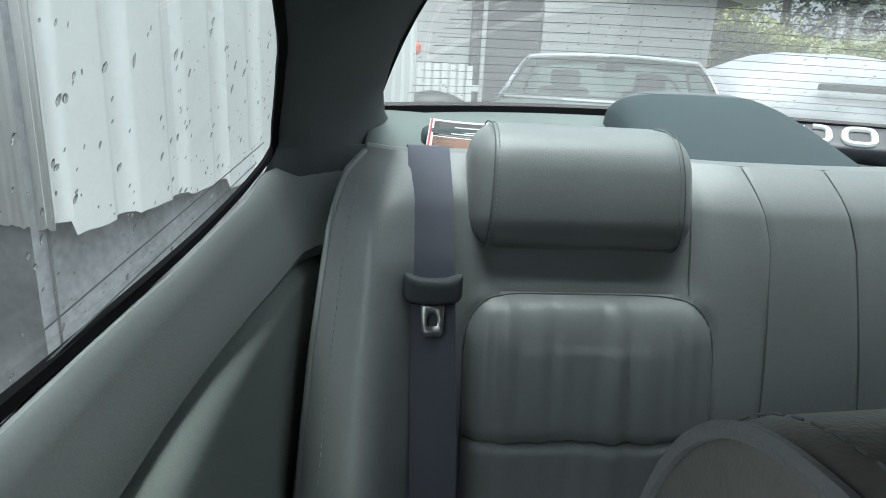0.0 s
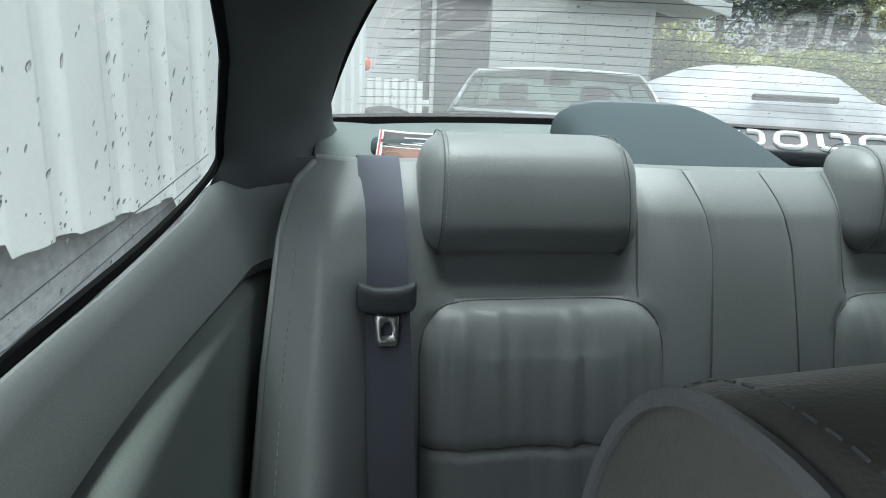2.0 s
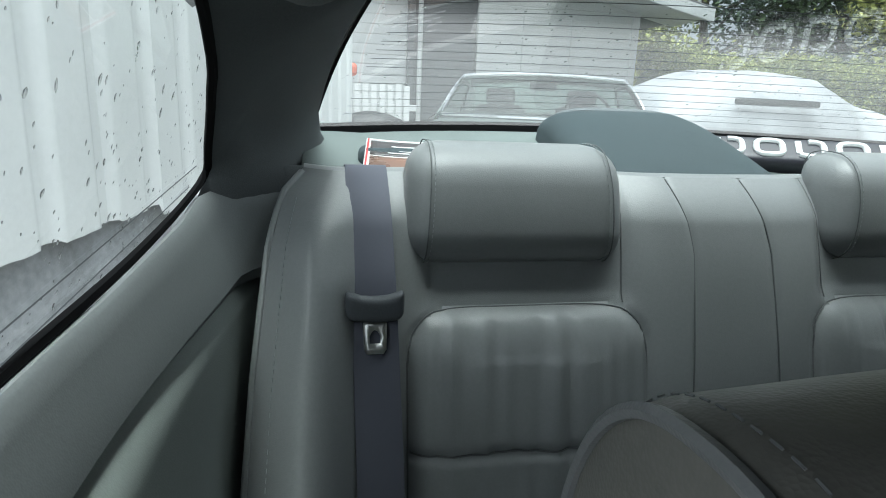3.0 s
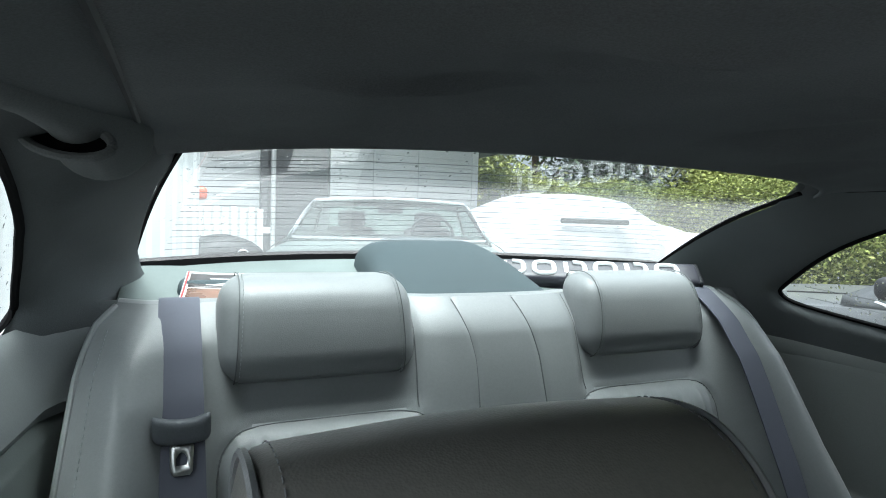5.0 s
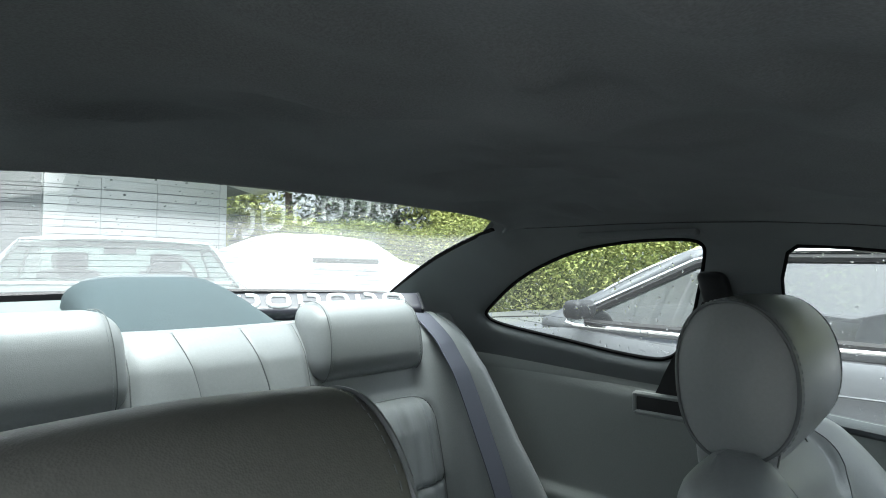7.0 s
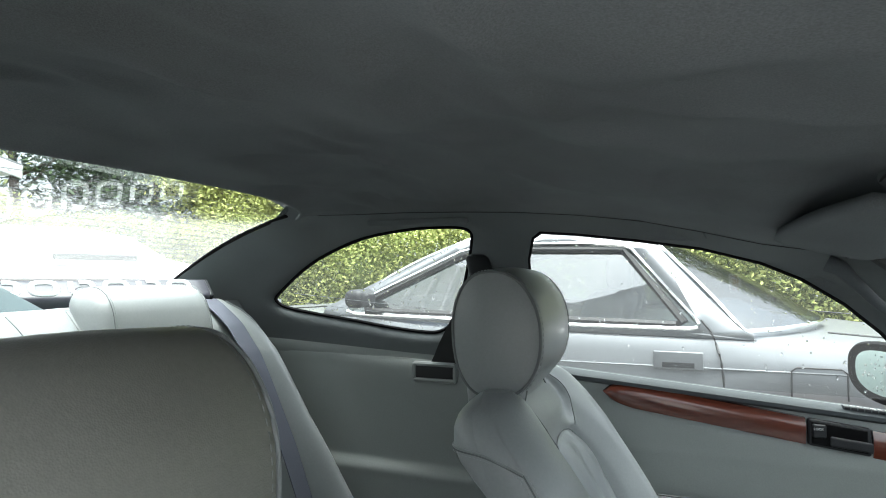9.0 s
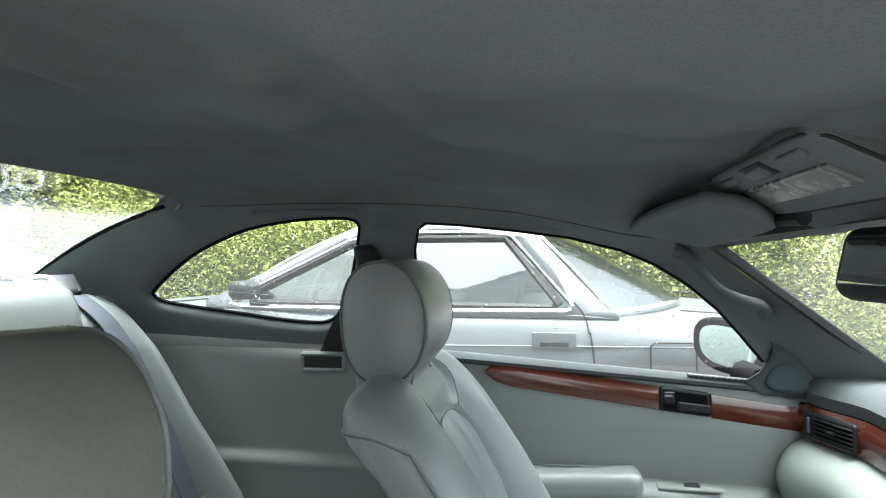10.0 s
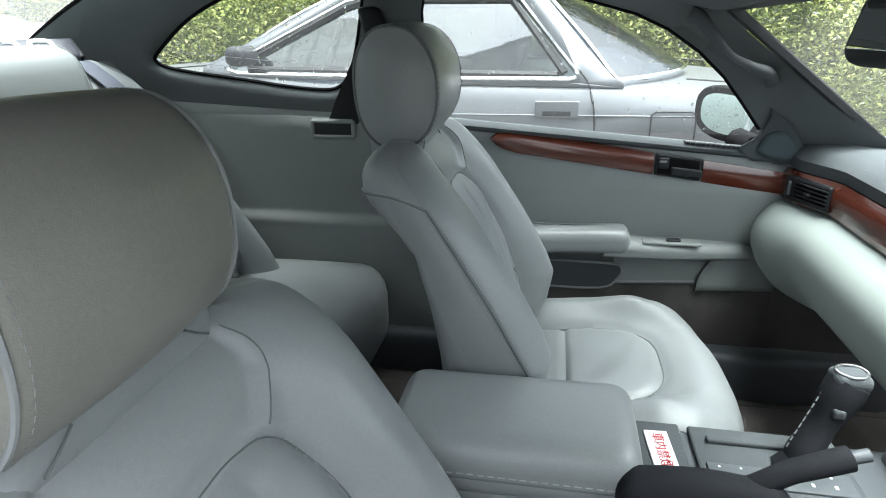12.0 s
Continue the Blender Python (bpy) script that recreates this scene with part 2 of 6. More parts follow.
def rbox(size, r, n=6, at=(0, 0, 0), bend=None):
    """A box with rounded edges and corners, finely divided; bend maps each vertex."""
    hx, hy, hz = (s / 2 for s in size)
    V, F, idx = [], [], {}

    def add(p):
        key = tuple(round(c, 6) for c in p)
        if key not in idx:
            idx[key] = len(V)
            q = [max(-h + r, min(h - r, c)) for c, h in zip(p, (hx, hy, hz))]
            d = Vector([c - k for c, k in zip(p, q)])
            v = Vector(q) + (d.normalized() * r if d.length > 1e-9 else d)
            v = Vector(bend(v)) if bend else v
            V.append(tuple(v + Vector(at)))
        return idx[key]

    def steps(h):
        k = [-h, -h + r * 0.3, -h + r * 0.62, -h + r]
        m = [-h + r + (2 * h - 2 * r) * i / n for i in range(1, n)] if h > r + 1e-6 else []
        return k + m + [-c for c in k[::-1]]
    ax = [steps(hx), steps(hy), steps(hz)]
    for a in range(3):
        b, c = (a + 1) % 3, (a + 2) % 3
        for s in (-1, 1):
            h = (hx, hy, hz)[a] * s
            for i in range(len(ax[b]) - 1):
                for j in range(len(ax[c]) - 1):
                    q = []
                    for ii, jj in ((i, j), (i + 1, j), (i + 1, j + 1), (i, j + 1)):
                        p = [0, 0, 0]
                        p[a], p[b], p[c] = h, ax[b][ii], ax[c][jj]
                        q.append(add(p))
                    if len(set(q)) > 2:
                        F.append(tuple(dict.fromkeys(q if s > 0 else q[::-1])))
    return V, F


def tube(pts, r, n=6, closed=False, flat=1.0):
    """A round cord along points."""
    P = [Vector(p) for p in pts]
    rings, up = [], Vector((0.13, 0.31, 0.94))
    for i, p in enumerate(P):
        a, b = (P[i - 1] if i or closed else p), (P[(i + 1) % len(P)] if i < len(P) - 1 or closed else p)
        d = (b - a).normalized()
        s = d.cross(up)
        s = s.normalized() if s.length > 1e-4 else Vector((1, 0, 0))
        t = s.cross(d)
        rr = r(i / (len(P) - 1)) if callable(r) else r
        rings.append([p + s * math.cos(k * math.tau / n) * rr + t * math.sin(k * math.tau / n) * rr * flat for k in range(n)])
    if closed:
        rings.append(rings[0])
    return loft(rings, not closed)


def dashes(pts, r, on=0.005, off=0.003):
    """Stitches along points."""
    P, out = [Vector(p) for p in pts], []
    for a, b in zip(P, P[1:]):
        ln = (b - a).length
        k = max(1, int(ln / (on + off)))
        for i in range(k):
            out.append(tube([a.lerp(b, i / k), a.lerp(b, (i + on / (on + off)) / k)], r, 4))
    return merge(*out)


def spline(pts, n=8, closed=False):
    """Catmull-Rom through points."""
    P = [Vector(p) for p in pts]
    out, m = [], len(P)
    for i in range(m if closed else m - 1):
        p1, p2 = P[i], P[(i + 1) % m]
        p0 = P[i - 1] if i or closed else p1 * 2 - p2
        p3 = P[(i + 2) % m] if i < m - 2 or closed else p2 * 2 - p1
        for k in range(n):
            t = k / n
            out.append(0.5 * ((2 * p1) + (p2 - p0) * t + (2 * p0 - 5 * p1 + 4 * p2 - p3) * t * t + (3 * p1 - p0 - 3 * p2 + p3) * t ** 3))
    if not closed:
        out.append(P[-1])
    return out


def inside(p, poly):
    x, y, c = p[0], p[1], False
    for i in range(len(poly)):
        (x1, y1), (x2, y2) = poly[i - 1][:2], poly[i][:2]
        if (y1 > y) != (y2 > y) and x < (x2 - x1) * (y - y1) / (y2 - y1) + x1:
            c = not c
    return c


def edge_gap(p, poly):
    best = 9
    for i in range(len(poly)):
        a, b = Vector(poly[i - 1][:2]), Vector(poly[i][:2])
        d = b - a
        t = max(0, min(1, (Vector(p) - a).dot(d) / max(d.length_squared, 1e-12)))
        best = min(best, (Vector(p) - a - d * t).length)
    return best


def panel(outline, holes, surf, step=0.03):
    """A sheet over a flat outline with openings, meshed by constrained triangulation and laid on surf(a, b, gap to the nearest opening)."""
    from mathutils.geometry import delaunay_2d_cdt
    V2, E = [], []
    for poly in [outline] + holes:
        k, m = len(V2), len(poly)
        V2 += [Vector(p[:2]) for p in poly]
        E += [(k + i, k + (i + 1) % m) for i in range(m)]
    a0, a1 = min(p[0] for p in outline), max(p[0] for p in outline)
    b0, b1 = min(p[1] for p in outline), max(p[1] for p in outline)
    na, nb = int((a1 - a0) / step) + 1, int((b1 - b0) / step) + 1
    for i in range(na + 1):
        for j in range(nb + 1):
            p = (a0 + (a1 - a0) * (i + 0.3 * (j % 2)) / na, b0 + (b1 - b0) * j / nb)
            if inside(p, outline) and edge_gap(p, outline) > step * 0.4 and all(not inside(p, h) and edge_gap(p, h) > step * 0.25 for h in holes):
                V2.append(Vector(p))
    for h in holes:
        for off in (0.006, 0.014, 0.026):
            c = Vector((sum(p[0] for p in h) / len(h), sum(p[1] for p in h) / len(h)))
            for i in range(len(h)):
                a, b = Vector(h[i - 1][:2]), Vector(h[(i + 1) % len(h)][:2])
                nrm = Vector(((b - a).y, -(b - a).x))
                nrm = nrm.normalized() if nrm.length > 1e-9 else Vector((0, 1))
                p = Vector(h[i][:2]) + nrm * off
                if inside(p, h):
                    p = Vector(h[i][:2]) - nrm * off
                if inside(p, outline) and not any(inside(p, q) for q in holes) and edge_gap(p, outline) > 0.004:
                    V2.append(p)
    vs, es, fs = delaunay_2d_cdt(V2, E, [], 0, 1e-5)[:3]
    F = []
    for f in fs:
        c = Vector((sum(vs[i].x for i in f) / len(f), sum(vs[i].y for i in f) / len(f)))
        if inside(c, outline) and not any(inside(c, h) for h in holes):
            F.append(tuple(f))
    used = sorted({i for f in F for i in f})
    remap = {k: i for i, k in enumerate(used)}
    P = [surf(vs[k].x, vs[k].y, min([edge_gap(vs[k], h) for h in holes] or [9])) for k in used]
    return P, [tuple(remap[i] for i in f) for f in F]


def lerp_table(x, xs, ys):
    return float(np.interp(x, xs, ys))


def mirrored(shape, s):
    return [(v[0] * s, v[1], v[2]) for v in shape[0]], shape[1]

# ---- cabin shell: x across the car, y towards its tail, z up ----
def door_edge(z):
    """y of the front edge of the door window at height z."""
    return lerp_table(z, [0.82, 0.846, 0.907, 0.961, 1.011, 1.055, 1.084, 1.111, 1.128], [-0.50, -0.474, -0.423, -0.375, -0.317, -0.249, -0.183, -0.083, 0.03])


def glass_edge(y):
    """Half width and height of the rear glass's side edge at y."""
    v = max(-0.2, min(1.2, (y - 0.75) / 0.395))
    return 0.487 + 0.069 * v, 1.189 - 0.151 * v + 0.018 * math.sin(math.pi * max(0, min(1, v)))


def side_x(y, z):
    """Half width of the cabin's side lining."""
    x = 0.70 - 0.38 * max(0, z - 0.87)
    x -= 1.2 * max(0, y - 0.86) ** 2
    x -= 30 * max(0, z - 1.145) ** 2
    x -= 0.85 * max(0, door_edge(max(0.82, z)) - 0.035 - y)
    if y > 0.66:
        # the rear pillar rolls inwards to the edge of the rear glass
        xg, zg = glass_edge(y)
        k = max(0, min(1, (z - zg + 0.095) / 0.095)) * max(0, min(1, (y - 0.66) / 0.09))
        x += (xg - 0.001 - x) * k ** 1.8
    return x


QUARTER = spline([(0.906, 0.992), (0.893, 1.012), (0.809, 1.070), (0.727, 1.110), (0.623, 1.144), (0.514, 1.159), (0.437, 1.162), (0.385, 1.160),
                  (0.367, 1.150), (0.367, 1.130), (0.385, 1.070), (0.412, 0.994), (0.440, 0.948), (0.468, 0.929), (0.505, 0.925),
                  (0.587, 0.932), (0.698, 0.948), (0.810, 0.963), (0.881, 0.976)], 3, True)
QUARTER = [(p.x, p.y) for p in QUARTER]
QUARTER_DRIVER = spline([(0.906, 0.998), (0.893, 1.016), (0.809, 1.072), (0.727, 1.112), (0.623, 1.146), (0.514, 1.161), (0.437, 1.164), (0.36, 1.162),
                         (0.338, 1.150), (0.335, 1.130), (0.337, 1.070), (0.343, 1.010), (0.358, 0.972), (0.392, 0.957), (0.44, 0.953),
                         (0.55, 0.953), (0.68, 0.956), (0.80, 0.966), (0.881, 0.980)], 3, True)
QUARTER_DRIVER = [(p.x, p.y) for p in QUARTER_DRIVER]
ROOF_EDGE_Y = [-0.45, -0.33, -0.17, -0.08, 0.02, 0.13, 0.24, 0.36, 0.48, 0.60, 0.74]
ROOF_EDGE_Z = [1.055, 1.088, 1.114, 1.137, 1.159, 1.173, 1.182, 1.187, 1.190, 1.190, 1.192]
SIDE_OUTLINE = ([(0.232, 0.84), (0.246, 1.02), (0.244, 1.092), (0.232, 1.135), (0.215, 1.147), (0.145, 1.142), (0.03, 1.128), (-0.083, 1.111),
                 (-0.183, 1.084), (-0.249, 1.055), (-0.317, 1.011), (-0.375, 0.961), (-0.423, 0.907), (-0.480, 0.838),
                 (-0.485, 0.78), (-0.78, 0.76), (-0.70, 0.822), (-0.60, 0.890), (-0.52, 0.944), (-0.38, 1.045), (-0.33, 1.088)] +
                [(y, z + 0.015) for y, z in list(zip(ROOF_EDGE_Y, ROOF_EDGE_Z))[2:]] +
                [(y, glass_edge(y)[1] - 0.006) for y in (0.80, 0.87, 0.94, 1.01, 1.08, 1.14)] +
                [(1.20, 1.005), (1.22, 0.97), (1.22, 0.88), (0.95, 0.878), (0.54, 0.835)])


def side_lining(s, wall_name, side):
    wall = thing(wall_name, "dark grey cloth-covered pillars and roof rail of the coupe", "side lining", kind="structure")

    def lined_x(y, z):
        if s > 0:
            return side_x(y, z)
        a, b = max(0, min(1, (y - 0.87) / 0.17)), max(0, min(1, (1.05 - z) / 0.09))
        return side_x(y, z) - 0.055 * a * a * (3 - 2 * a) * b

    def surf(y, z, gap):
        roll = 0.022 * math.exp(-(gap / 0.013) ** 1.3) if gap < 0.1 else 0
        return lined_x(y, z) + roll, y, z
    hole = QUARTER if s > 0 else QUARTER_DRIVER
    cut = hole if s > 0 else [(y, z - 0.03 if z < 0.99 else z) for y, z in hole]
    make("pillar_lining", *mirrored(panel(SIDE_OUTLINE, [cut], surf, 0.022), s), PILLAR, wall)
    # belt-line sill under the quarter window
    sill = []
    for i in range(30):
        y = 0.235 + i / 29 * 0.80
        zt = 0.853 + 0.055 * (y - 0.235)
        ring = [(0.002, 0.012), (-0.004, 0.004), (-0.008, -0.010), (-0.006, -0.024), (0.002, -0.034), (0.02, -0.02)]
        if s < 0:
            y = 0.235 + i / 29 * 0.78
            zt = 0.903 - 0.035 * (y - 0.235)
            h = lerp_table(y, [0.2, 0.6, 0.8, 0.88, 0.92, 1.02], [0.951, 0.952, 0.963, 0.975, 0.979, 0.970]) - zt
            ring = [(-0.004, 0.98 * h), (-0.009, 1.0 * h), (-0.013, 0.95 * h), (-0.018, 0.72 * h), (-0.024, 0.45 * h), (-0.030, 0.22 * h), (-0.033, 0.05 * h), (-0.022, -0.010), (0.02, 0.0)]
        sill.append([(s * (lined_x(y, zt) + a - (tuck(y) * max(0, 1 - b / 0.16) if s < 0 else 0)), y, zt + b) for a, b in ring])
    # Same vinyl on both sills; the driver's carries its shade as a darker tone.
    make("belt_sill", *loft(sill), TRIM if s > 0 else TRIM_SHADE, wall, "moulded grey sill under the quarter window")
    # rubber seal and pane
    win = thing("window_" + side, "fixed rear quarter window with rain drops outside", "window", kind="structure")
    edge = [(s * (side_x(y, z) + 0.021), y, z) for y, z in hole]
    make("window_seal", *tube(edge, 0.0045, 6, True), FRIT, win)
    pane = panel(hole, [], lambda y, z, g: (side_x(y, z) + 0.024, y, z), 0.1)
    make("pane", *mirrored(pane, s), PANE, win)
    lines = []
    for k in (0.0, 0.022):
        pts = [(0.45 + 0.4 * i / 10, 0.955 + k + 0.035 * i / 10) for i in range(11)]
        lines.append(tube([(s * (side_x(y, z) + 0.022), y, z) for y, z in pts], 0.0006, 4))
    make("heater_wire", *merge(*lines), TRIM_DARK, win)
    return wall


def headliner():
    rnd = random.Random(11)
    folds = [(rnd.uniform(-0.42, 0.42), rnd.uniform(0.02, 0.52), rnd.uniform(0.035, 0.075), rnd.uniform(0.013, 0.020), rnd.uniform(0.008, 0.013), rnd.uniform(-0.25, 0.25)) for _ in range(14)]

    def hang(x, y):
        """Loose cloth hanging in short folds."""
        return sum(d * math.exp(-((x - a) / w) ** 2 - ((y - b - c * (x - a)) / l) ** 2) for a, b, w, l, d, c in folds)
    ob = thing("ceiling", "dark grey sagging cloth headliner", "headliner", kind="structure")

    def fn(u, v):
        q = 2 * u - 1
        x0 = 0.51 * q
        yr = 0.595 + 0.155 * abs(q) ** 3.5
        yf = -0.44 + 0.11 * q * q
        y = yr + (yf - yr) * v
        w = 0.522 if y > 0 else 0.522 - 0.06 * min(1, -y / 0.4) ** 2
        x = w * q
        ze = lerp_table(y, ROOF_EDGE_Y, ROOF_EDGE_Z)
        crown = 0.034 * (1 - abs(q) ** 2.6) * (0.45 + 0.55 * min(1, v * 3)) + 0.022 * (1 - q * q) * max(0, min(1, -y / 0.2))
        lip = -0.012 * max(0, 1 - v * 16) ** 2
        sag = 0.020 * noise.noise(Vector((x * 4, y * 6, 3.1))) + 0.034 * max(0, -0.18 + noise.noise(Vector((x * 6, y * 9, 8.3)))) - 0.020 * max(0, -0.2 + noise.noise(Vector((x * 6 + 3, y * 9, 4.3)))) + 0.004 * noise.noise(Vector((x * 11 + y * 4, y * 15, 1.7)))
        f = (1 - abs(q) ** 6) * min(1, v * 12)
        return x, y, ze + crown + lip + (sag - hang(x, y)) * f
    make("roof_cloth", *grid(110, 150, fn), HEADLINER, ob, solid=0.004)
    for s in (-1, 1):
        gap = [(s * (0.523 if y > 0 else 0.523 - 0.06 * min(1, -y / 0.4) ** 2), y, lerp_table(y, ROOF_EDGE_Y, ROOF_EDGE_Z) - 0.001) for y in [0.745 - 1.05 * k / 40 for k in range(41)]]
        make("edge_gap", *tube(gap, 0.0028, 6), RUBBER, ob)
    # outer roof skin closes the car above
    skin = grid(32, 24, lambda u, v: (0.655 * (2 * u - 1), 0.80 - 1.25 * v, 1.275 - 0.05 * (2 * u - 1) ** 2 - 0.05 * abs(2 * u - 1) ** 10 - 0.28 * max(0, v - 0.5) ** 2 - 0.06 * max(0, 0.25 - v)))
    make("roof_skin", *skin, SILVER, ob, solid=0.004)
    return ob


def rear_glass_point(u, v):
    """u from -1 to 1 across, v from 0 (top) to 1 (bottom)."""
    xt, xb = 0.487 * u, 0.556 * u
    yt, zt = 0.605 + 0.145 * abs(u) ** 3.5, 1.198 - 0.009 * abs(u) ** 2
    yb, zb = 1.36 - 0.215 * abs(u) ** 2.6, 1.046 - 0.008 * abs(u) ** 2
    bulge = 0.018 * math.sin(math.pi * v)
    return xt + (xb - xt) * v, yt + (yb - yt) * v, zt + (zb - zt) * v + bulge


def rear_window():
    win = thing("window_rear", "wet sloping heated rear window with black border", "window", kind="structure")
    make("pane", *grid(41, 15, lambda u, v: rear_glass_point(2 * u - 1, v)), PANE_REAR, win)
    wires = []
    for k in range(15):
        v = 0.1 + 0.055 * k
        p = [Vector(rear_glass_point(-0.93 + 1.86 * i / 24, v)) - Vector((0, 0, 0.002)) for i in range(25)]
        wires.append(tube(p, 0.0004, 4))
    make("heater_wire", *merge(*wires), TRIM_DARK, win)
    low = [Vector(rear_glass_point(-1 + 2 * i / 40, 1.0)) for i in range(41)]
    band = [[p + Vector((0, 0.015, 0.008)), p + Vector((0, -0.008, 0.005)), p + Vector((0, -0.016, -0.035)), p + Vector((0, 0.02, -0.035))] for p in low]
    make("bottom_border", *loft(band), FRIT, win)
    for s in (-1, 1):
        e = [Vector(rear_glass_point(s, i / 20)) for i in range(21)]
        make("side_border", *loft([[p + Vector((-0.001 * s, 0, 0.001)), p + Vector(((0.014 if s > 0 else 0.005) * s, 0, 0.001)), p + Vector(((0.014 if s > 0 else 0.005) * s, 0, -0.004)), p + Vector((0.0, 0, -0.003))] for p in e]), FRIT, win)
    return win


def windscreen():
    win = thing("window_front", "wet raked windscreen", "window", kind="structure")

    def fn(u, v):
        q = 2 * u - 1
        xt, xb = 0.475 * q, 0.645 * q
        yt, zt = -0.43 + 0.12 * q * q, 1.098 + 0.02 * (1 - q * q)
        yb, zb = -1.12 + 0.41 * q * q, 0.815
        return xt + (xb - xt) * v, yt + (yb - yt) * v, zt + (zb - zt) * v
    make("pane", *grid(25, 9, fn), PANE, win)
    head = [[Vector(fn(i / 24, 0)) + Vector(d) for d in ((0, 0.03, -0.012), (0, -0.035, -0.014), (0, -0.03, 0.03), (0, 0.04, 0.03))] for i in range(25)]
    make("header_seal", *loft(head), BLACK, win)
    for s in (0, 1):
        k = 0.5 - s
        e = [[Vector(fn(s, i / 16)) + Vector(d) for d in ((k * 0.02, 0.004, -0.006), (-k * 0.03, 0.006, -0.006), (-k * 0.06, 0.0, 0.012), (k * 0.02, -0.004, 0.006))] for i in range(17)]
        make("side_seal", *loft(e), RUBBER, win)
    return win


def cabin_floor():
    fl = thing("floor", "worn dark grey carpet on the cabin floor", "car floor", kind="structure")

    def fn(u, v):
        x = 0.74 * (2 * u - 1)
        y = 1.15 - 2.35 * v
        tunnel = 0.16 * math.exp(-(x / 0.13) ** 4)
        rear = 0.10 * max(0, min(1, (y - 0.45) / 0.15))
        toe = 0.45 * max(0, -y - 0.82)
        return x, y, 0.20 + max(tunnel, rear) + toe + 0.006 * noise.noise(Vector((x * 9, y * 9, 0)))
    make("carpet", *grid(60, 80, fn), CARPET, fl, solid=0.01)
    for s in (-1, 1):
        make("sill_step", *rbox((0.10, 1.5, 0.13), 0.02, 4, (s * 0.70, -0.25, 0.26)), TRIM_DARK, fl)
    for s in (-1, 1):
        make("kick_panel", *rbox((0.02, 0.62, 0.66), 0.008, 3, (s * 0.715, -0.86, 0.50)), CARPET, fl)
    make("footwell_wall", *grid(20, 12, lambda u, v: (0.72 * (2 * u - 1), -1.12 - 0.1 * v, 0.15 + 0.75 * v)), CARPET, fl, solid=0.01)
    return fl


def carpet_mat(x, y, w, d):
    m = thing("floor_mat", "dark grey carpet mat with bound edge on the floor", "floor mat", "floor mats")
    z = 0.222
    make("mat", *rbox((w, d, 0.012), 0.005, 6, (x, y, z)), CARPET, m)
    e = spline([(x - w / 2, y - d / 2, z), (x + w / 2, y - d / 2, z), (x + w / 2, y + d / 2, z), (x - w / 2, y + d / 2, z)], 1, True)
    make("binding", *tube(e, 0.006, 6, True), RUBBER, m)


def tuck(y):
    """How far the driver's side trim turns in to meet the rear seat."""
    k = max(0, min(1, (y - 0.48) / 0.50))
    return 0.034 * k * k * (3 - 2 * k)


def quarter_panel(s, name):
    """Lower side panel beside the rear seat."""
    q = thing(name, "grey vinyl side panel beside the rear seat with moulded armrest", "side panel", kind="structure")

    def fn(u, v):
        y = 0.235 + 1.0 * u
        zt = (0.905 if s < 0 else 0.850) + (-0.035 if s < 0 else 0.05) * u
        z = 0.25 + (zt - 0.25) * v
        h = min(1, (zt - z) / 0.03)
        x = 0.70 - (0.052 - 0.016 * min(1, max(0, (y - 0.5) / 0.3)) if s < 0 else 0.012) * math.sqrt(1 - (1 - h) ** 2) + (0.02 * max(0, zt - z - 0.05) if s > 0 else -0.26 * min(0.2, max(0, zt - z - 0.02)) * max(0, 1 - max(0, y - 0.42) / 0.32))
        ledge = 0.017 / (1 + math.exp((z - 0.612 - 0.008 * u) / 0.004)) * min(1, max(0, (u - 0.02) / 0.15) * 0.6 + 0.4)
        lip = 0.004 * math.exp(-((z - 0.606) / 0.012) ** 2)
        return s * (x - ledge - lip - 1.15 * max(0, y - 0.87) ** 2 - (tuck(y) * (0.35 + 0.65 * min(1, (zt - z) / 0.03)) if s < 0 else 0)), y, z
    # One vinyl on both sides; the driver's paler tone carries the daylight on it.
    make("side_panel", *grid(44, 130, fn), LEATHER_PALE if s < 0 else TRIM, q, solid=0.006)
    seam = [(s * (side_x(0.235 + 0.8 * i / 20, 0.845) - 0.006), 0.235 + 0.8 * i / 20, 0.818 + 0.055 * 0.8 * i / 20) for i in range(21)]
    if s > 0:
        make("panel_seam", *tube(seam, 0.003, 6), RUBBER, q)
    return q


def belt_guide(s):
    g = thing("belt_guide", "grey plastic slot where the front seat belt leaves the side panel", "belt guide")
    y, z, x = 0.478, 0.836, s * 0.683
    o = [(x, y + 0.055 * math.cos(a), z + 0.021 * math.sin(a)) for a in [k * math.tau / 20 for k in range(20)]]
    o = [(p[0], y + max(-0.05, min(0.05, (p[1] - y) * 1.5)), z + max(-0.018, min(0.018, (p[2] - z) * 1.5))) for p in o]
    make("bezel", *tube(o, 0.0058, 8, True), TRIM, g)
    make("slot", *rbox((0.006, 0.096, 0.034), 0.002, 2, (x, y, z)), RUBBER, g)


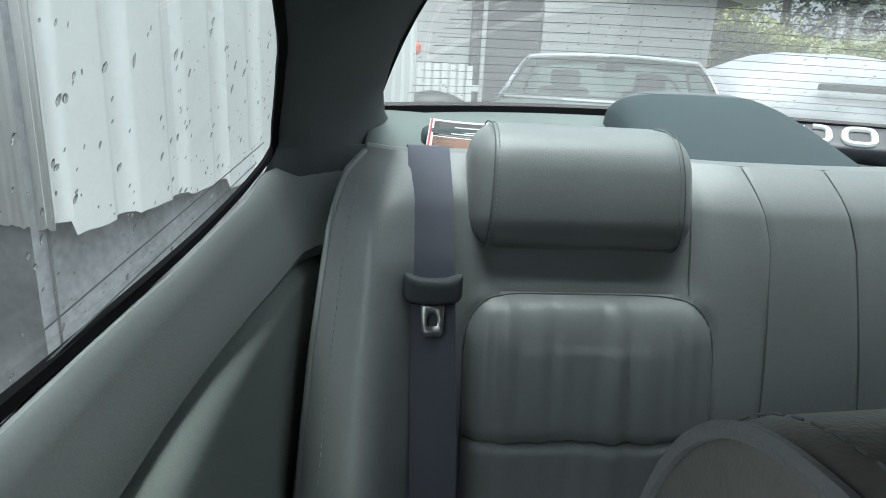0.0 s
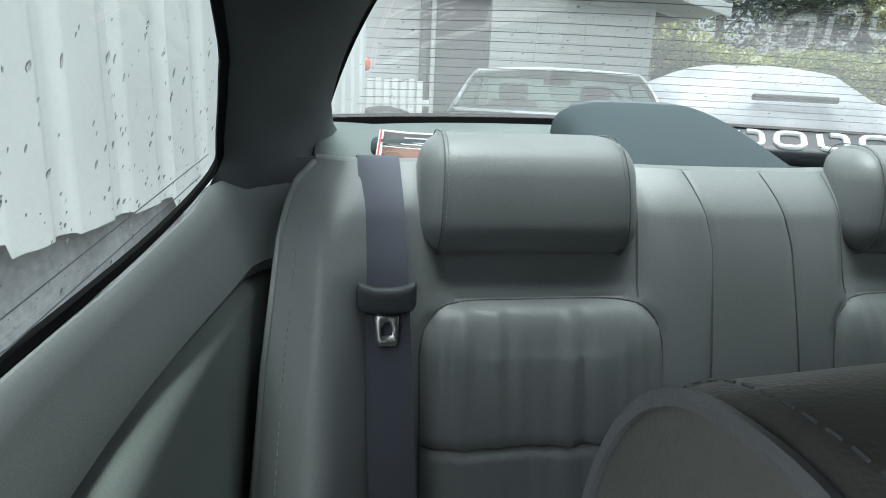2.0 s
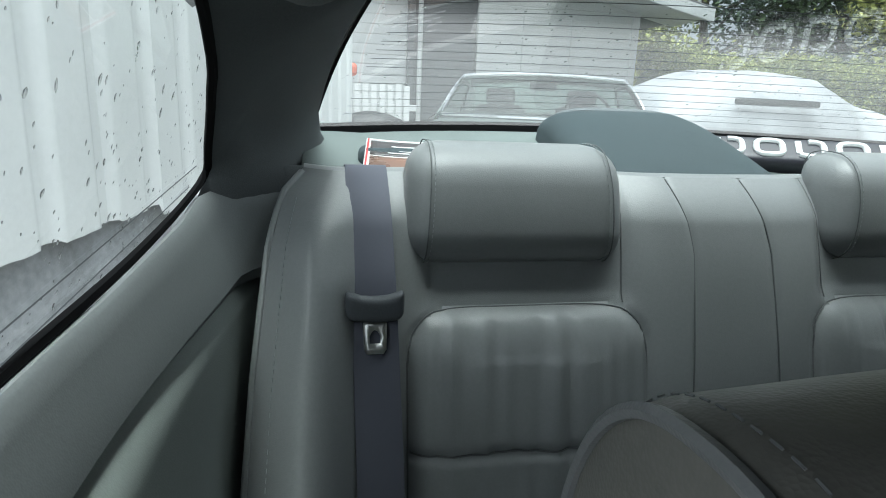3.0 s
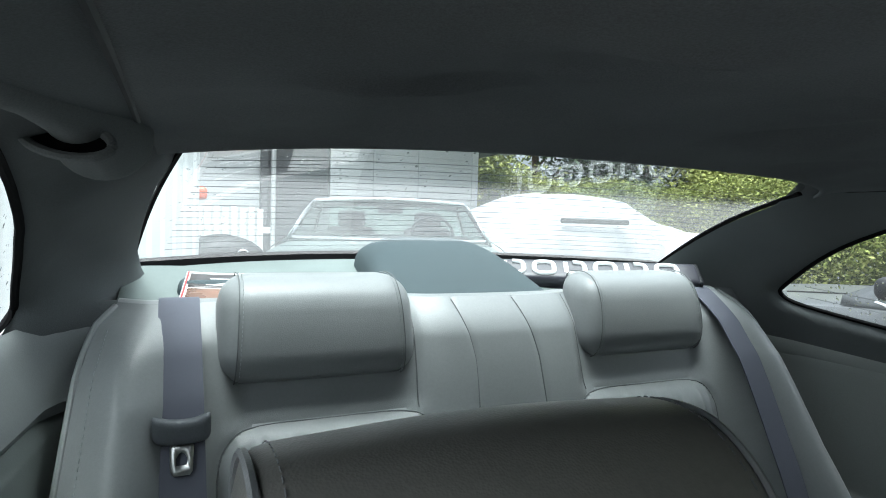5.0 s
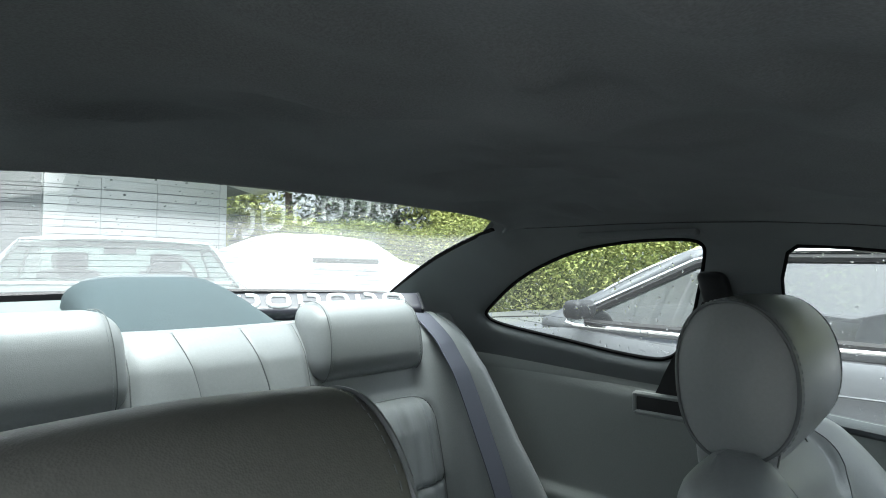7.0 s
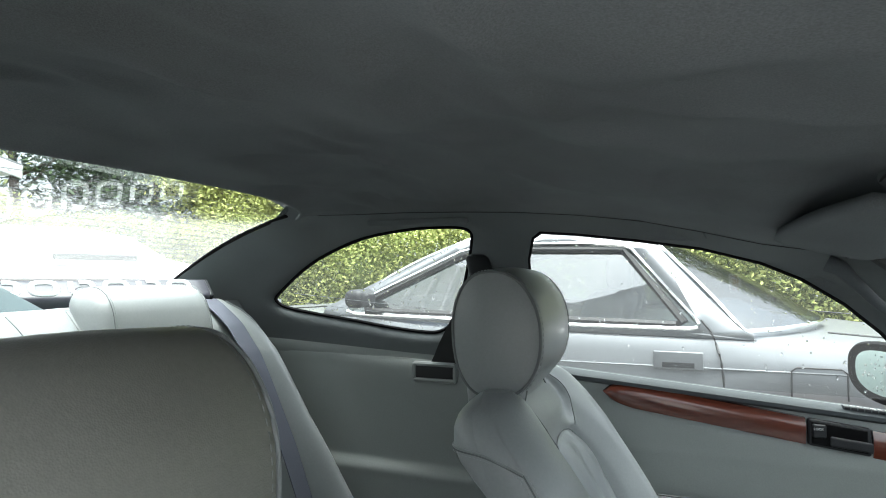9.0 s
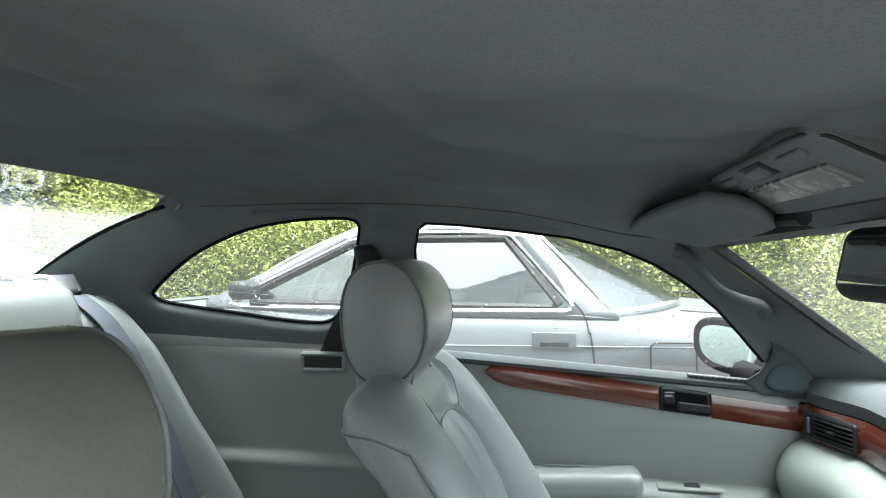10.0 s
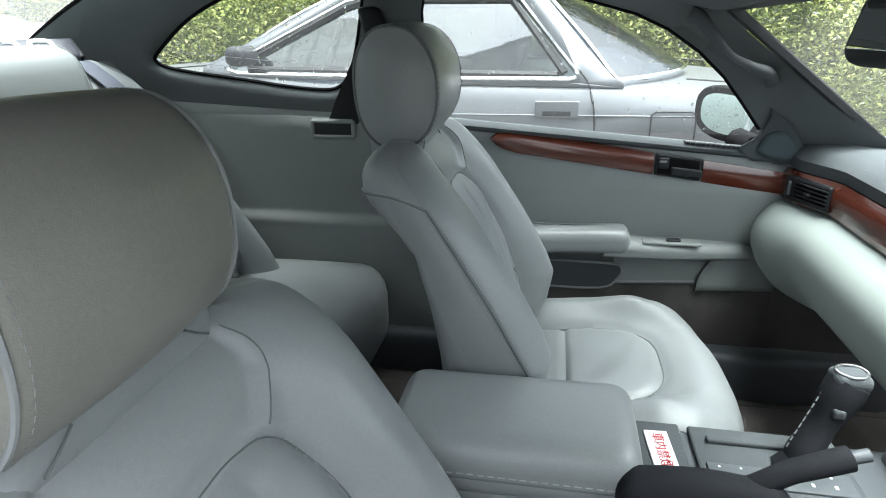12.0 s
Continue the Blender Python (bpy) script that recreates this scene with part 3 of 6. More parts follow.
def front_belt(s):
    b = thing("front_seat_belt", "dark webbing of the front seat belt at the door pillar", "seat belt")
    y0, z0, y1, z1 = 0.352, 1.045, 0.462, 0.836
    n = 14
    rows = []
    for i in range(n + 1):
        t = i / n
        y, z = y0 + (y1 - y0) * t, z0 + (z1 - z0) * t
        x = side_x(y, max(z, 0.87)) - 0.035 + 0.028 * t
        w = 0.011 + 0.021 * min(1, t * 1.3)
        rows.append([(s * x, y - w, z - w * 0.4), (s * x, y + w, z + w * 0.4), (s * (x - 0.002), y + w, z + w * 0.4), (s * (x - 0.002), y - w, z - w * 0.4)])
    make("webbing", *loft(rows), RUBBER, b)
    make("anchor_cover", *rbox((0.035, 0.05, 0.075), 0.014, 3, (s * (side_x(y0, z0) - 0.022), y0 - 0.008, z0 + 0.02), lambda v: (v.x, v.y + 0.25 * v.z, v.z)), BLACK, b)


def grab_handle(s):
    g = thing("grab_handle", "grey moulded grab handle on the roof rail", "grab handle", "grab handles")
    if s > 0:
        make("grip", *rbox((0.016, 0.23, 0.016), 0.006, 4, (side_x(0.47, 1.172) - 0.001, 0.47, 1.172)), PILLAR, g)
        return g
    P = spline([(-0.604, 0.26, 1.174), (-0.588, 0.36, 1.178), (-0.572, 0.45, 1.183), (-0.559, 0.53, 1.185), (-0.551, 0.60, 1.183), (-0.551, 0.645, 1.180), (-0.556, 0.675, 1.178)], 8)
    make("grip", *tube(P, lambda t: lerp_table(t, [0, 0.35, 0.5, 0.62, 0.75, 0.86, 0.94, 1.0], [0.012, 0.015, 0.021, 0.031, 0.038, 0.034, 0.024, 0.003]), 28), PILLAR_PALE, g)
    at = Matrix.Translation((-0.563, 0.538, 1.166)) @ pose(0, 0, 0, -28, 0, -14)
    oval = [at @ Vector((0.029 * math.cos(k * math.tau / 36), 0, 0.0135 * math.sin(k * math.tau / 36) - 0.16 * 0.029 * math.cos(k * math.tau / 36))) for k in range(36)]
    bowl = [[at @ Vector((f * 0.029 * math.cos(k * math.tau / 36), 0.010 * (1 - f * f), f * (0.0135 * math.sin(k * math.tau / 36) - 0.16 * 0.029 * math.cos(k * math.tau / 36)))) for k in range(36)] for f in (1.0, 0.85, 0.6, 0.3, 0.05)]
    # Shallow bowl coloured black to give the finger hollow its shade.
    make("hollow", *loft(bowl), FRIT, g, "dark hollow in the handle's end")
    make("hollow_rim", *tube(oval, 0.0035, 8, True), PILLAR_PALE, g)
    # Black cord draws the shade of the crevice above the grip.
    gap = spline([(-0.612, 0.30, 1.192), (-0.590, 0.42, 1.203), (-0.568, 0.52, 1.214), (-0.552, 0.58, 1.221), (-0.538, 0.64, 1.213), (-0.530, 0.68, 1.190)], 6)
    make("shadow_gap", *tube(gap, 0.006, 8), FRIT, g)
    return g


def rear_parcel_shelf():
    sh = thing("parcel_shelf", "grey felt rear parcel shelf", "parcel shelf", kind="structure")

    def fn(u, v):
        q = 2 * u - 1
        yb = 1.375 - 0.215 * abs(q) ** 2.6
        y = 0.955 + (yb - 0.955) * v
        x = (0.572 - 0.007 * v) * q
        return x, y, 0.968 + 0.070 * v ** 1.2 + 0.012 * max(0, abs(q) - 0.85) * 6 * v
    make("felt", *grid(40, 16, fn), SHELF, sh, solid=0.006)
    return sh


for s, nm in ((1, "left"), (-1, "right")):
    side_lining(s, "wall_" + nm, nm)
    quarter_panel(s, "side_panel_" + nm)
    belt_guide(s)
    grab_handle(s)
front_belt(1)
headliner()
rear_window()
windscreen()
cabin_floor()
rear_parcel_shelf()
carpet_mat(0.40, 0.34, 0.36, 0.30)
carpet_mat(0.40, -0.68, 0.40, 0.45)


# ---- rear bench ----
def seat_face(x, z):
    """y of the rear backrest's front at (x, z); smaller is nearer the front."""
    ax = abs(x)
    t = (z - 0.42) / 0.575
    y = 0.80 + 0.125 * t + 0.0 * ax
    y -= 0.022 * math.sin(math.pi * max(0, min(1, t)))
    if z > 0.945:
        y += 6.5 * (z - 0.945) ** 2 + (0.25 * (z - 0.945))
    y -= (0.030 + 0.085 * max(0, min(1, 1 - t)) ** 0.9) * math.exp(-((ax - 0.555) / 0.062) ** 2) * min(1, (1 - t) * 4 + 0.25)
    k = max(0, min(1, (ax - 0.50) / 0.085))
    y -= lerp_table(z, [0.42, 0.567, 0.741, 0.80, 0.926, 0.99], [0.135, 0.110, 0.052, 0.040, 0.020, 0.0]) * k * k * (3 - 2 * k)
    y += 0.9 * max(0, ax - 0.575) ** 1.2
    y -= 0.012 * math.exp(-(ax / 0.11) ** 4)
    # recess behind and under the headrest, and the pleated insert
    c = ax - 0.285
    rec = 1 / (1 + math.exp((abs(c) - 0.137) / 0.006)) / (1 + math.exp((0.838 - z) / 0.006))
    y += 0.016 * rec
    ins = insert_gap(ax, z)
    if ins < 0:
        puff = 1 - math.exp(ins / 0.025)
        y -= 0.020 * puff
        y += 0.0048 * puff * noise.noise(Vector((ax * 52 + 1.2 * (z - 0.72), z * 2.4, 0))) * 2.6 * (0.5 + 0.5 * math.exp(-((z - 0.80) / 0.10) ** 2))
    for sx in (0.058, 0.152):
        y += 0.0022 * math.exp(-((ax - seam_x(sx, z)) / 0.0035) ** 2) * (1 if sx < 0.1 or z > 0.838 else 0)
    y += 0.004 * math.exp(-(ins / 0.005) ** 2)
    if ins < 0:
        y += 0.005 * math.exp(-((z - 0.672) / 0.006) ** 2)
    y += 0.0015 * noise.noise(Vector((x * 9, z * 9, 5)))
    return y


def seam_x(sx, z):
    return sx + 0.045 * max(0, 0.95 - z) ** 1.2


def lean(x, z):
    """Sideways lean of the middle seams near the top of the backrest."""
    return -0.020 * max(0, (z - 0.90) / 0.09) ** 1.3 * max(0, 1 - max(0, abs(x) - 0.08) / 0.05)


def insert_gap(ax, z):
    """Signed distance to the pleated insert's rounded outline (below zero inside)."""
    hw, top, r = 0.158, 0.838, 0.055
    dx, dz = abs(ax - 0.285) - (hw - r), (z - (top - r))
    if dz < 0:
        return abs(ax - 0.285) - hw
    return math.hypot(max(dx, 0), max(dz, 0)) + min(max(dx, dz), 0) - r


def rear_bench():
    rs = thing("rear_bench", "grey leather rear bench with two pleated seat places", "car seat")
    nx, nz = 250, 118
    regions = {}
    wide = lambda x, z: lean(x, z) + math.copysign(min(abs(x), 0.44) + max(0, abs(x) - 0.44) * (lerp_table(z, [0.42, 0.57, 0.78, 0.92, 0.97, 0.995], [0.635, 0.63, 0.618, 0.603, 0.59, 0.565]) - 0.44) / 0.19, x)
    xs = [-0.63 + 1.26 * i / (nx - 1) for i in range(nx)]
    zs = [0.42 + 0.578 * j / (nz - 1) for j in range(nz)]
    P = {}
    for j, z in enumerate(zs):
        for i, x in enumerate(xs):
            P[i, j] = (wide(x, z), seat_face(x, z), z)
    for j in range(nz - 1):
        for i in range(nx - 1):
            x, z = (xs[i] + xs[i + 1]) / 2, (zs[j] + zs[j + 1]) / 2
            ax = abs(x)
            sd = "l" if x > 0 else "r"
            if insert_gap(ax, z) < 0:
                key = ("pleated_insert" if z > 0.672 else "lower_insert") + sd
            elif ax < seam_x(0.058, z):
                key = "centre_strip"
            elif ax < 0.46:
                key = "backrest_cushion" + sd
            else:
                key = "side_bolster" + sd
            regions.setdefault(key, []).append((i, j))
    for key, cells in regions.items():
        idx, V, F = {}, [], []
        for i, j in cells:
            q = []
            for c in ((i, j), (i + 1, j), (i + 1, j + 1), (i, j + 1)):
                if c not in idx:
                    idx[c] = len(V)
                    V.append(P[c])
                q.append(idx[c])
            F.append(q)
        make(key.rstrip("lr") if key != "centre_strip" else key, V, F, LEATHER, rs)
    # top roll and outer sides
    top = []
    for i in range(0, nx, 3):
        x = P[i, nz - 1][0]
        y0, z0 = P[i, nz - 1][1], zs[-1]
        top.append([(x, y0, z0), (x, y0 + 0.012, z0 + 0.003), (x, y0 + 0.03, z0 + 0.002), (x, y0 + 0.05, z0 - 0.01), (x, y0 + 0.055, z0 - 0.03)])
    V = [p for r in top for p in r]
    F = [(k * 5 + a, k * 5 + a + 1, k * 5 + a + 6, k * 5 + a + 5) for k in range(len(top) - 1) for a in range(4)]
    make("top_roll", V, F, LEATHER, rs)
    for s in (-1, 1):
        side = [(s * P[nx - 1, j][0], P[nx - 1, j][1], zs[j]) for j in range(0, nz, 4)]
        make("bolster_piping", *tube(side, 0.0045, 8), LEATHER, rs)
        st = [(s * abs(wide(0.607, z)), seat_face(s * 0.607, z) - 0.0015, z) for z in [0.5 + 0.47 * k / 60 for k in range(61)]]
        make("bolster_stitching", *dashes(st, 0.0006, 0.003, 0.0022), STITCH, rs)
        ring = [Vector((p[0], p[1] + 0.12, p[2])) for p in side]
        V = [Vector(p) for p in side] + ring
        m = len(side)
        make("bolster_side", V, [(k, k + 1, m + k + 1, m + k) for k in range(m - 1)], LEATHER, rs)
        for sx in (0.058,):
            pts = [(s * seam_x(sx, z) + lean(sx, z), seat_face(seam_x(sx, z), z) - 0.001, z) for z in [0.44 + 0.555 * k / 60 for k in range(61)]]
            make("seam", *tube(pts, 0.0011, 5), SEAM, rs)
        pts = [(s * seam_x(0.152, z), seat_face(seam_x(0.152, z), z) - 0.001, z) for z in [0.84 + 0.155 * k / 20 for k in range(21)]]
        make("seam", *tube(pts, 0.0010, 5), SEAM, rs)
        out = [(0.127, 0.44), (0.127, 0.6), (0.127, 0.72), (0.128, 0.785), (0.140, 0.82), (0.175, 0.8365), (0.285, 0.838), (0.395, 0.8365), (0.430, 0.82), (0.442, 0.785), (0.443, 0.72), (0.443, 0.6), (0.443, 0.44)]
        pts = [(s * p[0], seat_face(p[0], p[1]) - 0.001, p[1]) for p in spline([(a, b, 0) for a, b in out], 8)]
        make("seam", *tube(pts, 0.0013, 5), SEAM, rs)
        pts = [(s * (0.13 + 0.31 * k / 30), seat_face(0.13 + 0.31 * k / 30, 0.672) - 0.001, 0.672) for k in range(31)]
        make("seam", *tube(pts, 0.0016, 5), SEAM, rs)
        # cushion
        def puff(v, s=s):
            top = v.z > 0
            return (v.x, v.y, v.z + (0.018 * math.cos(v.x * 5.2) * math.cos(v.y * 3.5) if top else 0) - 0.06 * max(0, v.y - 0.0) * 0.6 + (0.03 * (abs(v.x) / 0.25) ** 3 if top else 0))
        make("seat_cushion", *rbox((0.55, 0.52, 0.20), 0.075, 20, (s * 0.398, 0.602, 0.393), puff), LEATHER, rs)
    make("centre_hump", *rbox((0.24, 0.44, 0.18), 0.05, 8, (0, 0.66, 0.375)), LEATHER, rs)
    # trim that closes the corner between bench, pillar and shelf
    for s in (-1, 1):
        make("corner_trim", *grid(10, 20, lambda u, v: (s * (0.545 + 0.165 * u), 1.03 - 0.11 * u * u, 0.42 + (0.575 - (0.055 * u ** 4 if s < 0 else 0)) * v)), PILLAR, rs, solid=0.01)
    return rs


def rear_headrest(s):
    h = thing("rear_headrest", "stitched grey leather headrest on the rear bench", "headrest", "rear headrests")
    c = Vector((s * 0.300, 0.945, 0.963))

    def shape(v):
        y, z = v.y, v.z
        y += 0.012 * (z / 0.07) - 0.010 * (1 - (z / 0.075) ** 2)
        return v.x * (1 - 0.03 * (z / 0.07)), y, z
    make("pad", *rbox((0.285, 0.105, 0.150), 0.042, 10, c, shape), LEATHER, h)
    for e in (-1, 1):
        ring = []
        for k in range(40):
            a = k * math.tau / 40
            v = Vector((e * 0.117, 0, 0))
            yy, zz = math.cos(a) * 0.0535, math.sin(a) * 0.0757
            m = max(abs(yy) / 0.0535, abs(zz) / 0.0757)
            sq = 1 / (abs(math.cos(a)) ** 3.2 + abs(math.sin(a)) ** 3.2) ** (1 / 3.2)
            p = shape(Vector((e * 0.117, yy * sq, zz * sq)))
            ring.append(Vector(p) + c)
        make("end_seam", *tube(ring, 0.0008, 5, True), SEAM, h)
        make("end_stitching", *dashes([p + Vector((-e * 0.005, 0, 0)) for p in ring], 0.0006, 0.003, 0.002), STITCH, h)
        make("post", *tube([c + Vector((e * 0.07, 0.02, -0.06)), c + Vector((e * 0.07, 0.035, -0.12))], 0.006, 8), STEEL, h)
    return h


def rear_belt(s):
    b = thing("rear_seat_belt", "slate blue seat belt with steel tongue over the rear bench", "seat belt", "rear seat belts")
    xo, xi = 0.514, 0.462
    path = [(1.04, 0.982, 0), (1.01, 0.994, 0), (0.985, 1.002, 0), (0.962, 1.004, 0)]
    zs = [0.997 - 0.527 * k / 40 for k in range(41)]
    pts = spline([p for p in path] + [(min(seat_face(xx + (0.02 if s > 0 else 0), z) for xx in (0.47, 0.49, 0.51)) - 0.005, z, 0) for z in zs], 2)
    rows = []
    for y, z, _ in pts:
        d = (0.024 if s < 0 else -0.05) * max(0, (0.99 - z)) if z < 0.99 and y < 0.96 else 0
        rows.append([(s * (xo - d), y, z), (s * (xi - d), y, z), (s * (xi - d), y + 0.0022, z - 0.001), (s * (xo - d), y + 0.0022, z - 0.001)])
    make("webbing", *loft(rows), WEBBING, b)
    if s < 0:
        z = 0.858
        y = min(seat_face(xx, z - 0.01) for xx in (0.47, 0.49, 0.51)) - 0.011
        cx = -(xo + xi) / 2 + 0.003
        make("tongue_grip", *rbox((0.066, 0.018, 0.030), 0.008, 5, (cx, y, z), lambda v: (v.x, v.y, v.z + 0.010 * (abs(v.x) / 0.033) ** 3 * (1 if v.z > 0 else 0.5))), TRIM_DARK, b, "grey plastic tongue grip")
        plate = [(-0.0125, 0.0), (0.0125, 0.0), (0.0135, -0.004), (0.0125, -0.030), (0.009, -0.0345), (-0.009, -0.0345), (-0.0125, -0.030), (-0.0135, -0.004)]
        hole = [(-0.006, -0.0235), (0.006, -0.0235), (0.0062, -0.016), (0.003, -0.011), (0.0, -0.0095), (-0.003, -0.011), (-0.0062, -0.016)]
        make("tongue", *panel([(a, c) for a, c in plate], [hole], lambda a, c, g: (cx + a, min(seat_face(xx, z - 0.014 + c) for xx in (0.47, 0.49, 0.51)) - 0.0095, z - 0.014 + c), 0.006), STEEL, b, "steel belt tongue", solid=0.0022)
    else:
        z = 0.560
        y = min(seat_face(xx, z) for xx in (0.49, 0.51, 0.53)) - 0.016
        make("tongue_grip", *rbox((0.066, 0.018, 0.030), 0.008, 4, (0.509, y, z)), TRIM_DARK, b)
        make("tongue", *rbox((0.026, 0.003, 0.034), 0.001, 2, (0.509, y - 0.004, z - 0.028)), STEEL, b, "steel belt tongue")
    return b


rear_bench()
for s in (-1, 1):
    rear_headrest(s)
    rear_belt(s)


# ---- front seats ----
def smooth_line(pts, rounds=6):
    for _ in range(rounds):
        pts = [pts[0]] + [(pts[i - 1] + pts[i] * 2 + pts[i + 1]) / 4 for i in range(1, len(pts) - 1)] + [pts[-1]]
    return pts


def front_seat(cx, oy, oz, label, s=1, head_w=0.235, head_at=(0.190, 0.974), piping=SEAM, head_dx=0.0):
    """A front seat; oy and oz shift it from the passenger seat's place."""
    seat = thing("front_seat", label, "car seat", "front seats")
    ZS = [0.40, 0.50, 0.56, 0.605, 0.65, 0.68, 0.745, 0.78, 0.80, 0.822, 0.84, 0.86, 0.875, 0.888, 0.896]
    REAR = [0.118, 0.120, 0.124, 0.130, 0.136, 0.141, 0.157, 0.180, 0.203, 0.225, 0.233, 0.236, 0.233, 0.224, 0.208]
    FRONT = [0.0, -0.050, -0.053, -0.030, -0.006, 0.012, 0.054, 0.077, 0.091, 0.109, 0.124, 0.142, 0.156, 0.172, 0.190]
    SEAMY = [0.03, -0.026, -0.028, -0.004, 0.020, 0.037, 0.078, 0.100, 0.113, 0.128, 0.142, 0.160, 0.172, 0.184, 0.198]
    INNER = [0.02, 0.012, 0.022, 0.036, 0.052, 0.064, 0.092, 0.106, 0.114, 0.122, 0.130, 0.144, 0.157, 0.172, 0.190]
    HALF = [0.215, 0.238, 0.245, 0.248, 0.250, 0.250, 0.250, 0.250, 0.250, 0.248, 0.245, 0.236, 0.222, 0.196, 0.150]

    def arch(u, z):
        """1 on the outline of the pleated insert, less inside."""
        w = 0.120
        return ((abs(u) / w) ** 3 + (max(0, z - 0.64) / 0.168) ** 3) ** (1 / 3)

    def front_y(u, z):
        f, sy, ii, hw = (lerp_table(z, ZS, q) for q in (FRONT, SEAMY, INNER, HALF))
        au = abs(u)
        k = max(0, min(1, (au - 0.095) / 0.075))
        y = ii + (f - ii) * k * k * (3 - 2 * k)
        e = max(0, min(1, (au - 0.185) / max(0.01, hw - 0.185)))
        y += (sy - f) * (1 - math.sqrt(max(0, 1 - e * e)))
        g = arch(u, z)
        # rounded bolsters, and a hollow yoke between the shoulder seams
        b = max(0, min(1, (au - 0.105) / max(0.02, hw - 0.105)))
        y -= 0.013 * math.sin(math.pi * b) * max(0, min(1, (z - 0.50) / 0.1))
        yu = lerp_table(z, [0.80, 0.806, 0.83, 0.85, 0.868, 0.885], [0.060, 0.078, 0.101, 0.113, 0.114, 0.104])
        k = max(0, min(1, (yu - au) / 0.016)) * max(0, min(1, (z - 0.803) / 0.02))
        y += 0.011 * k * k * (3 - 2 * k)
        if z > 0.44:
            y += 0.010 * math.exp(-((g - 1) / 0.05) ** 2)
            if g < 1:
                y -= 0.020 * (1 - g ** 4)
                y += 0.0052 * (1 - g ** 8) * noise.noise(Vector((u * 34 + 14 * (z - 0.7) * u / 0.12, z * 9, cx))) * 2.2 * (0.4 + 0.6 * g)
                y += 0.005 * math.exp(-((z - 0.585) / 0.006) ** 2)
        y += 0.0022 * noise.noise(Vector((u * 9, z * 13, 2 + cx)))
        return y

    def ring(z):
        sy, rr, hw = (lerp_table(z, ZS, q) for q in (SEAMY, REAR, HALF))
        fold = min(0.146 + (z - 0.75) * 0.45, rr - 0.022)
        fold = max(fold, sy + 0.012)
        half = []
        for i in range(61):
            t = i / 60
            u = hw * (t if t < 0.6 else 0.6 + 0.4 * math.sin((t - 0.6) / 0.4 * math.pi / 2))
            half.append((u, front_y(u, z)))
        for i in range(1, 13):
            t = i / 12
            y = sy + (fold - sy) * t
            u = hw + 0.004 * math.sin(math.pi * t) - 0.0025 * math.exp(-(t * 12 / 1.3) ** 2)
            half.append((u, y))
        for i in range(1, 13):
            a = i / 12 * math.pi / 2
            c = 0.075 if z < 0.75 else 0.05
            half.append((hw - c * (1 - math.cos(a)), fold + (rr - fold) * math.sin(a) ** 0.9))
        u0 = half[-1][0]
        for i in range(1, 11):
            half.append((u0 * (1 - i / 10), rr + 0.006 * math.sin(math.pi / 2 * i / 10)))
        full = half + [(-u, y) for u, y in half[-2:0:-1]]
        return full
    rows = [0.41 + 0.479 * j / 92 for j in range(93)] + [0.8925, 0.895, 0.896]
    rings = [[(cx + u, y + oy, z + oz) for u, y in ring(z)] for z in rows]
    n = len(rings[0])
    regions = {}
    for j in range(len(rows) - 1):
        for i in range(n):
            k = min(i, n - i - 1) if i < n // 2 else n - 1 - i
            if k < 60:
                u, z = rings[j][i][0] - cx, rows[j]
                key = "pleated_insert" if arch(u, z + 0.0026) < 1 else "bolster_front"
            elif k < 72:
                key = "side_panel" + ("_a" if i < n // 2 else "_b")
            else:
                key = "back_panel"
            regions.setdefault(key, []).append((i, j))
    for key, cells in regions.items():
        idx, V, F = {}, [], []
        for i, j in cells:
            q = []
            for c in ((i, j), ((i + 1) % n, j), ((i + 1) % n, j + 1), (i, j + 1)):
                if c not in idx:
                    idx[c] = len(V)
                    V.append(rings[c[1]][c[0]])
                q.append(idx[c])
            F.append(q)
        if key == "bolster_front":
            k = len(V)
            V += rings[-1]
            F.append([k + i for i in range(n)])
        make(key.replace("_a", "").replace("_b", ""), V, F, LEATHER, seat)

    def on_front(u, z, out=0.0008):
        return Vector((cx + u, front_y(u, z) + oy - out, z + oz))

    def on_side(e, z, shift=0.0, out=0.0008):
        sy, hw = lerp_table(z, ZS, SEAMY), lerp_table(z, ZS, HALF)
        return Vector((cx + e * (hw + out + (0.003 if shift > 0.004 else 0)), sy + shift + oy, z + oz))
    loop = [(-0.120, 0.46), (-0.120, 0.56), (-0.119, 0.64), (-0.115, 0.72), (-0.098, 0.77), (-0.070, 0.797), (-0.035, 0.807), (0, 0.809),
            (0.035, 0.807), (0.070, 0.797), (0.098, 0.77), (0.115, 0.72), (0.119, 0.64), (0.120, 0.56), (0.120, 0.46)]
    make("insert_seam", *tube([on_front(p.x, p.y, 0.001) for p in spline([(a, b, 0) for a, b in loop], 8)], 0.0010, 5), SEAM, seat)
    make("insert_seam", *tube([on_front(-0.112 + 0.224 * k / 20, 0.585, -0.001) for k in range(21)], 0.0012, 5), SEAM, seat)
    for e in (-1, 1):
        yoke = spline([(0.104, 0.885, 0), (0.114, 0.868, 0), (0.113, 0.850, 0), (0.101, 0.830, 0), (0.078, 0.806, 0)], 6)
        make("yoke_seam", *tube([on_front(e * p.x, p.y, 0.0003) for p in yoke], 0.0008, 5), SEAM, seat)
        zz = [0.47 + 0.352 * k / 70 for k in range(71)]
        make("side_seam", *tube([on_side(e, z, 0.002) for z in zz], 0.0012, 5), SEAM, seat)
        for d in (-0.004, 0.0075):
            make("side_stitching", *dashes([on_side(e, z, d, 0.0012) for z in zz], 0.0007, 0.003, 0.002), STITCH, seat)
        # shoulder cap seam from the side seam's head round to the rear
        cap = []
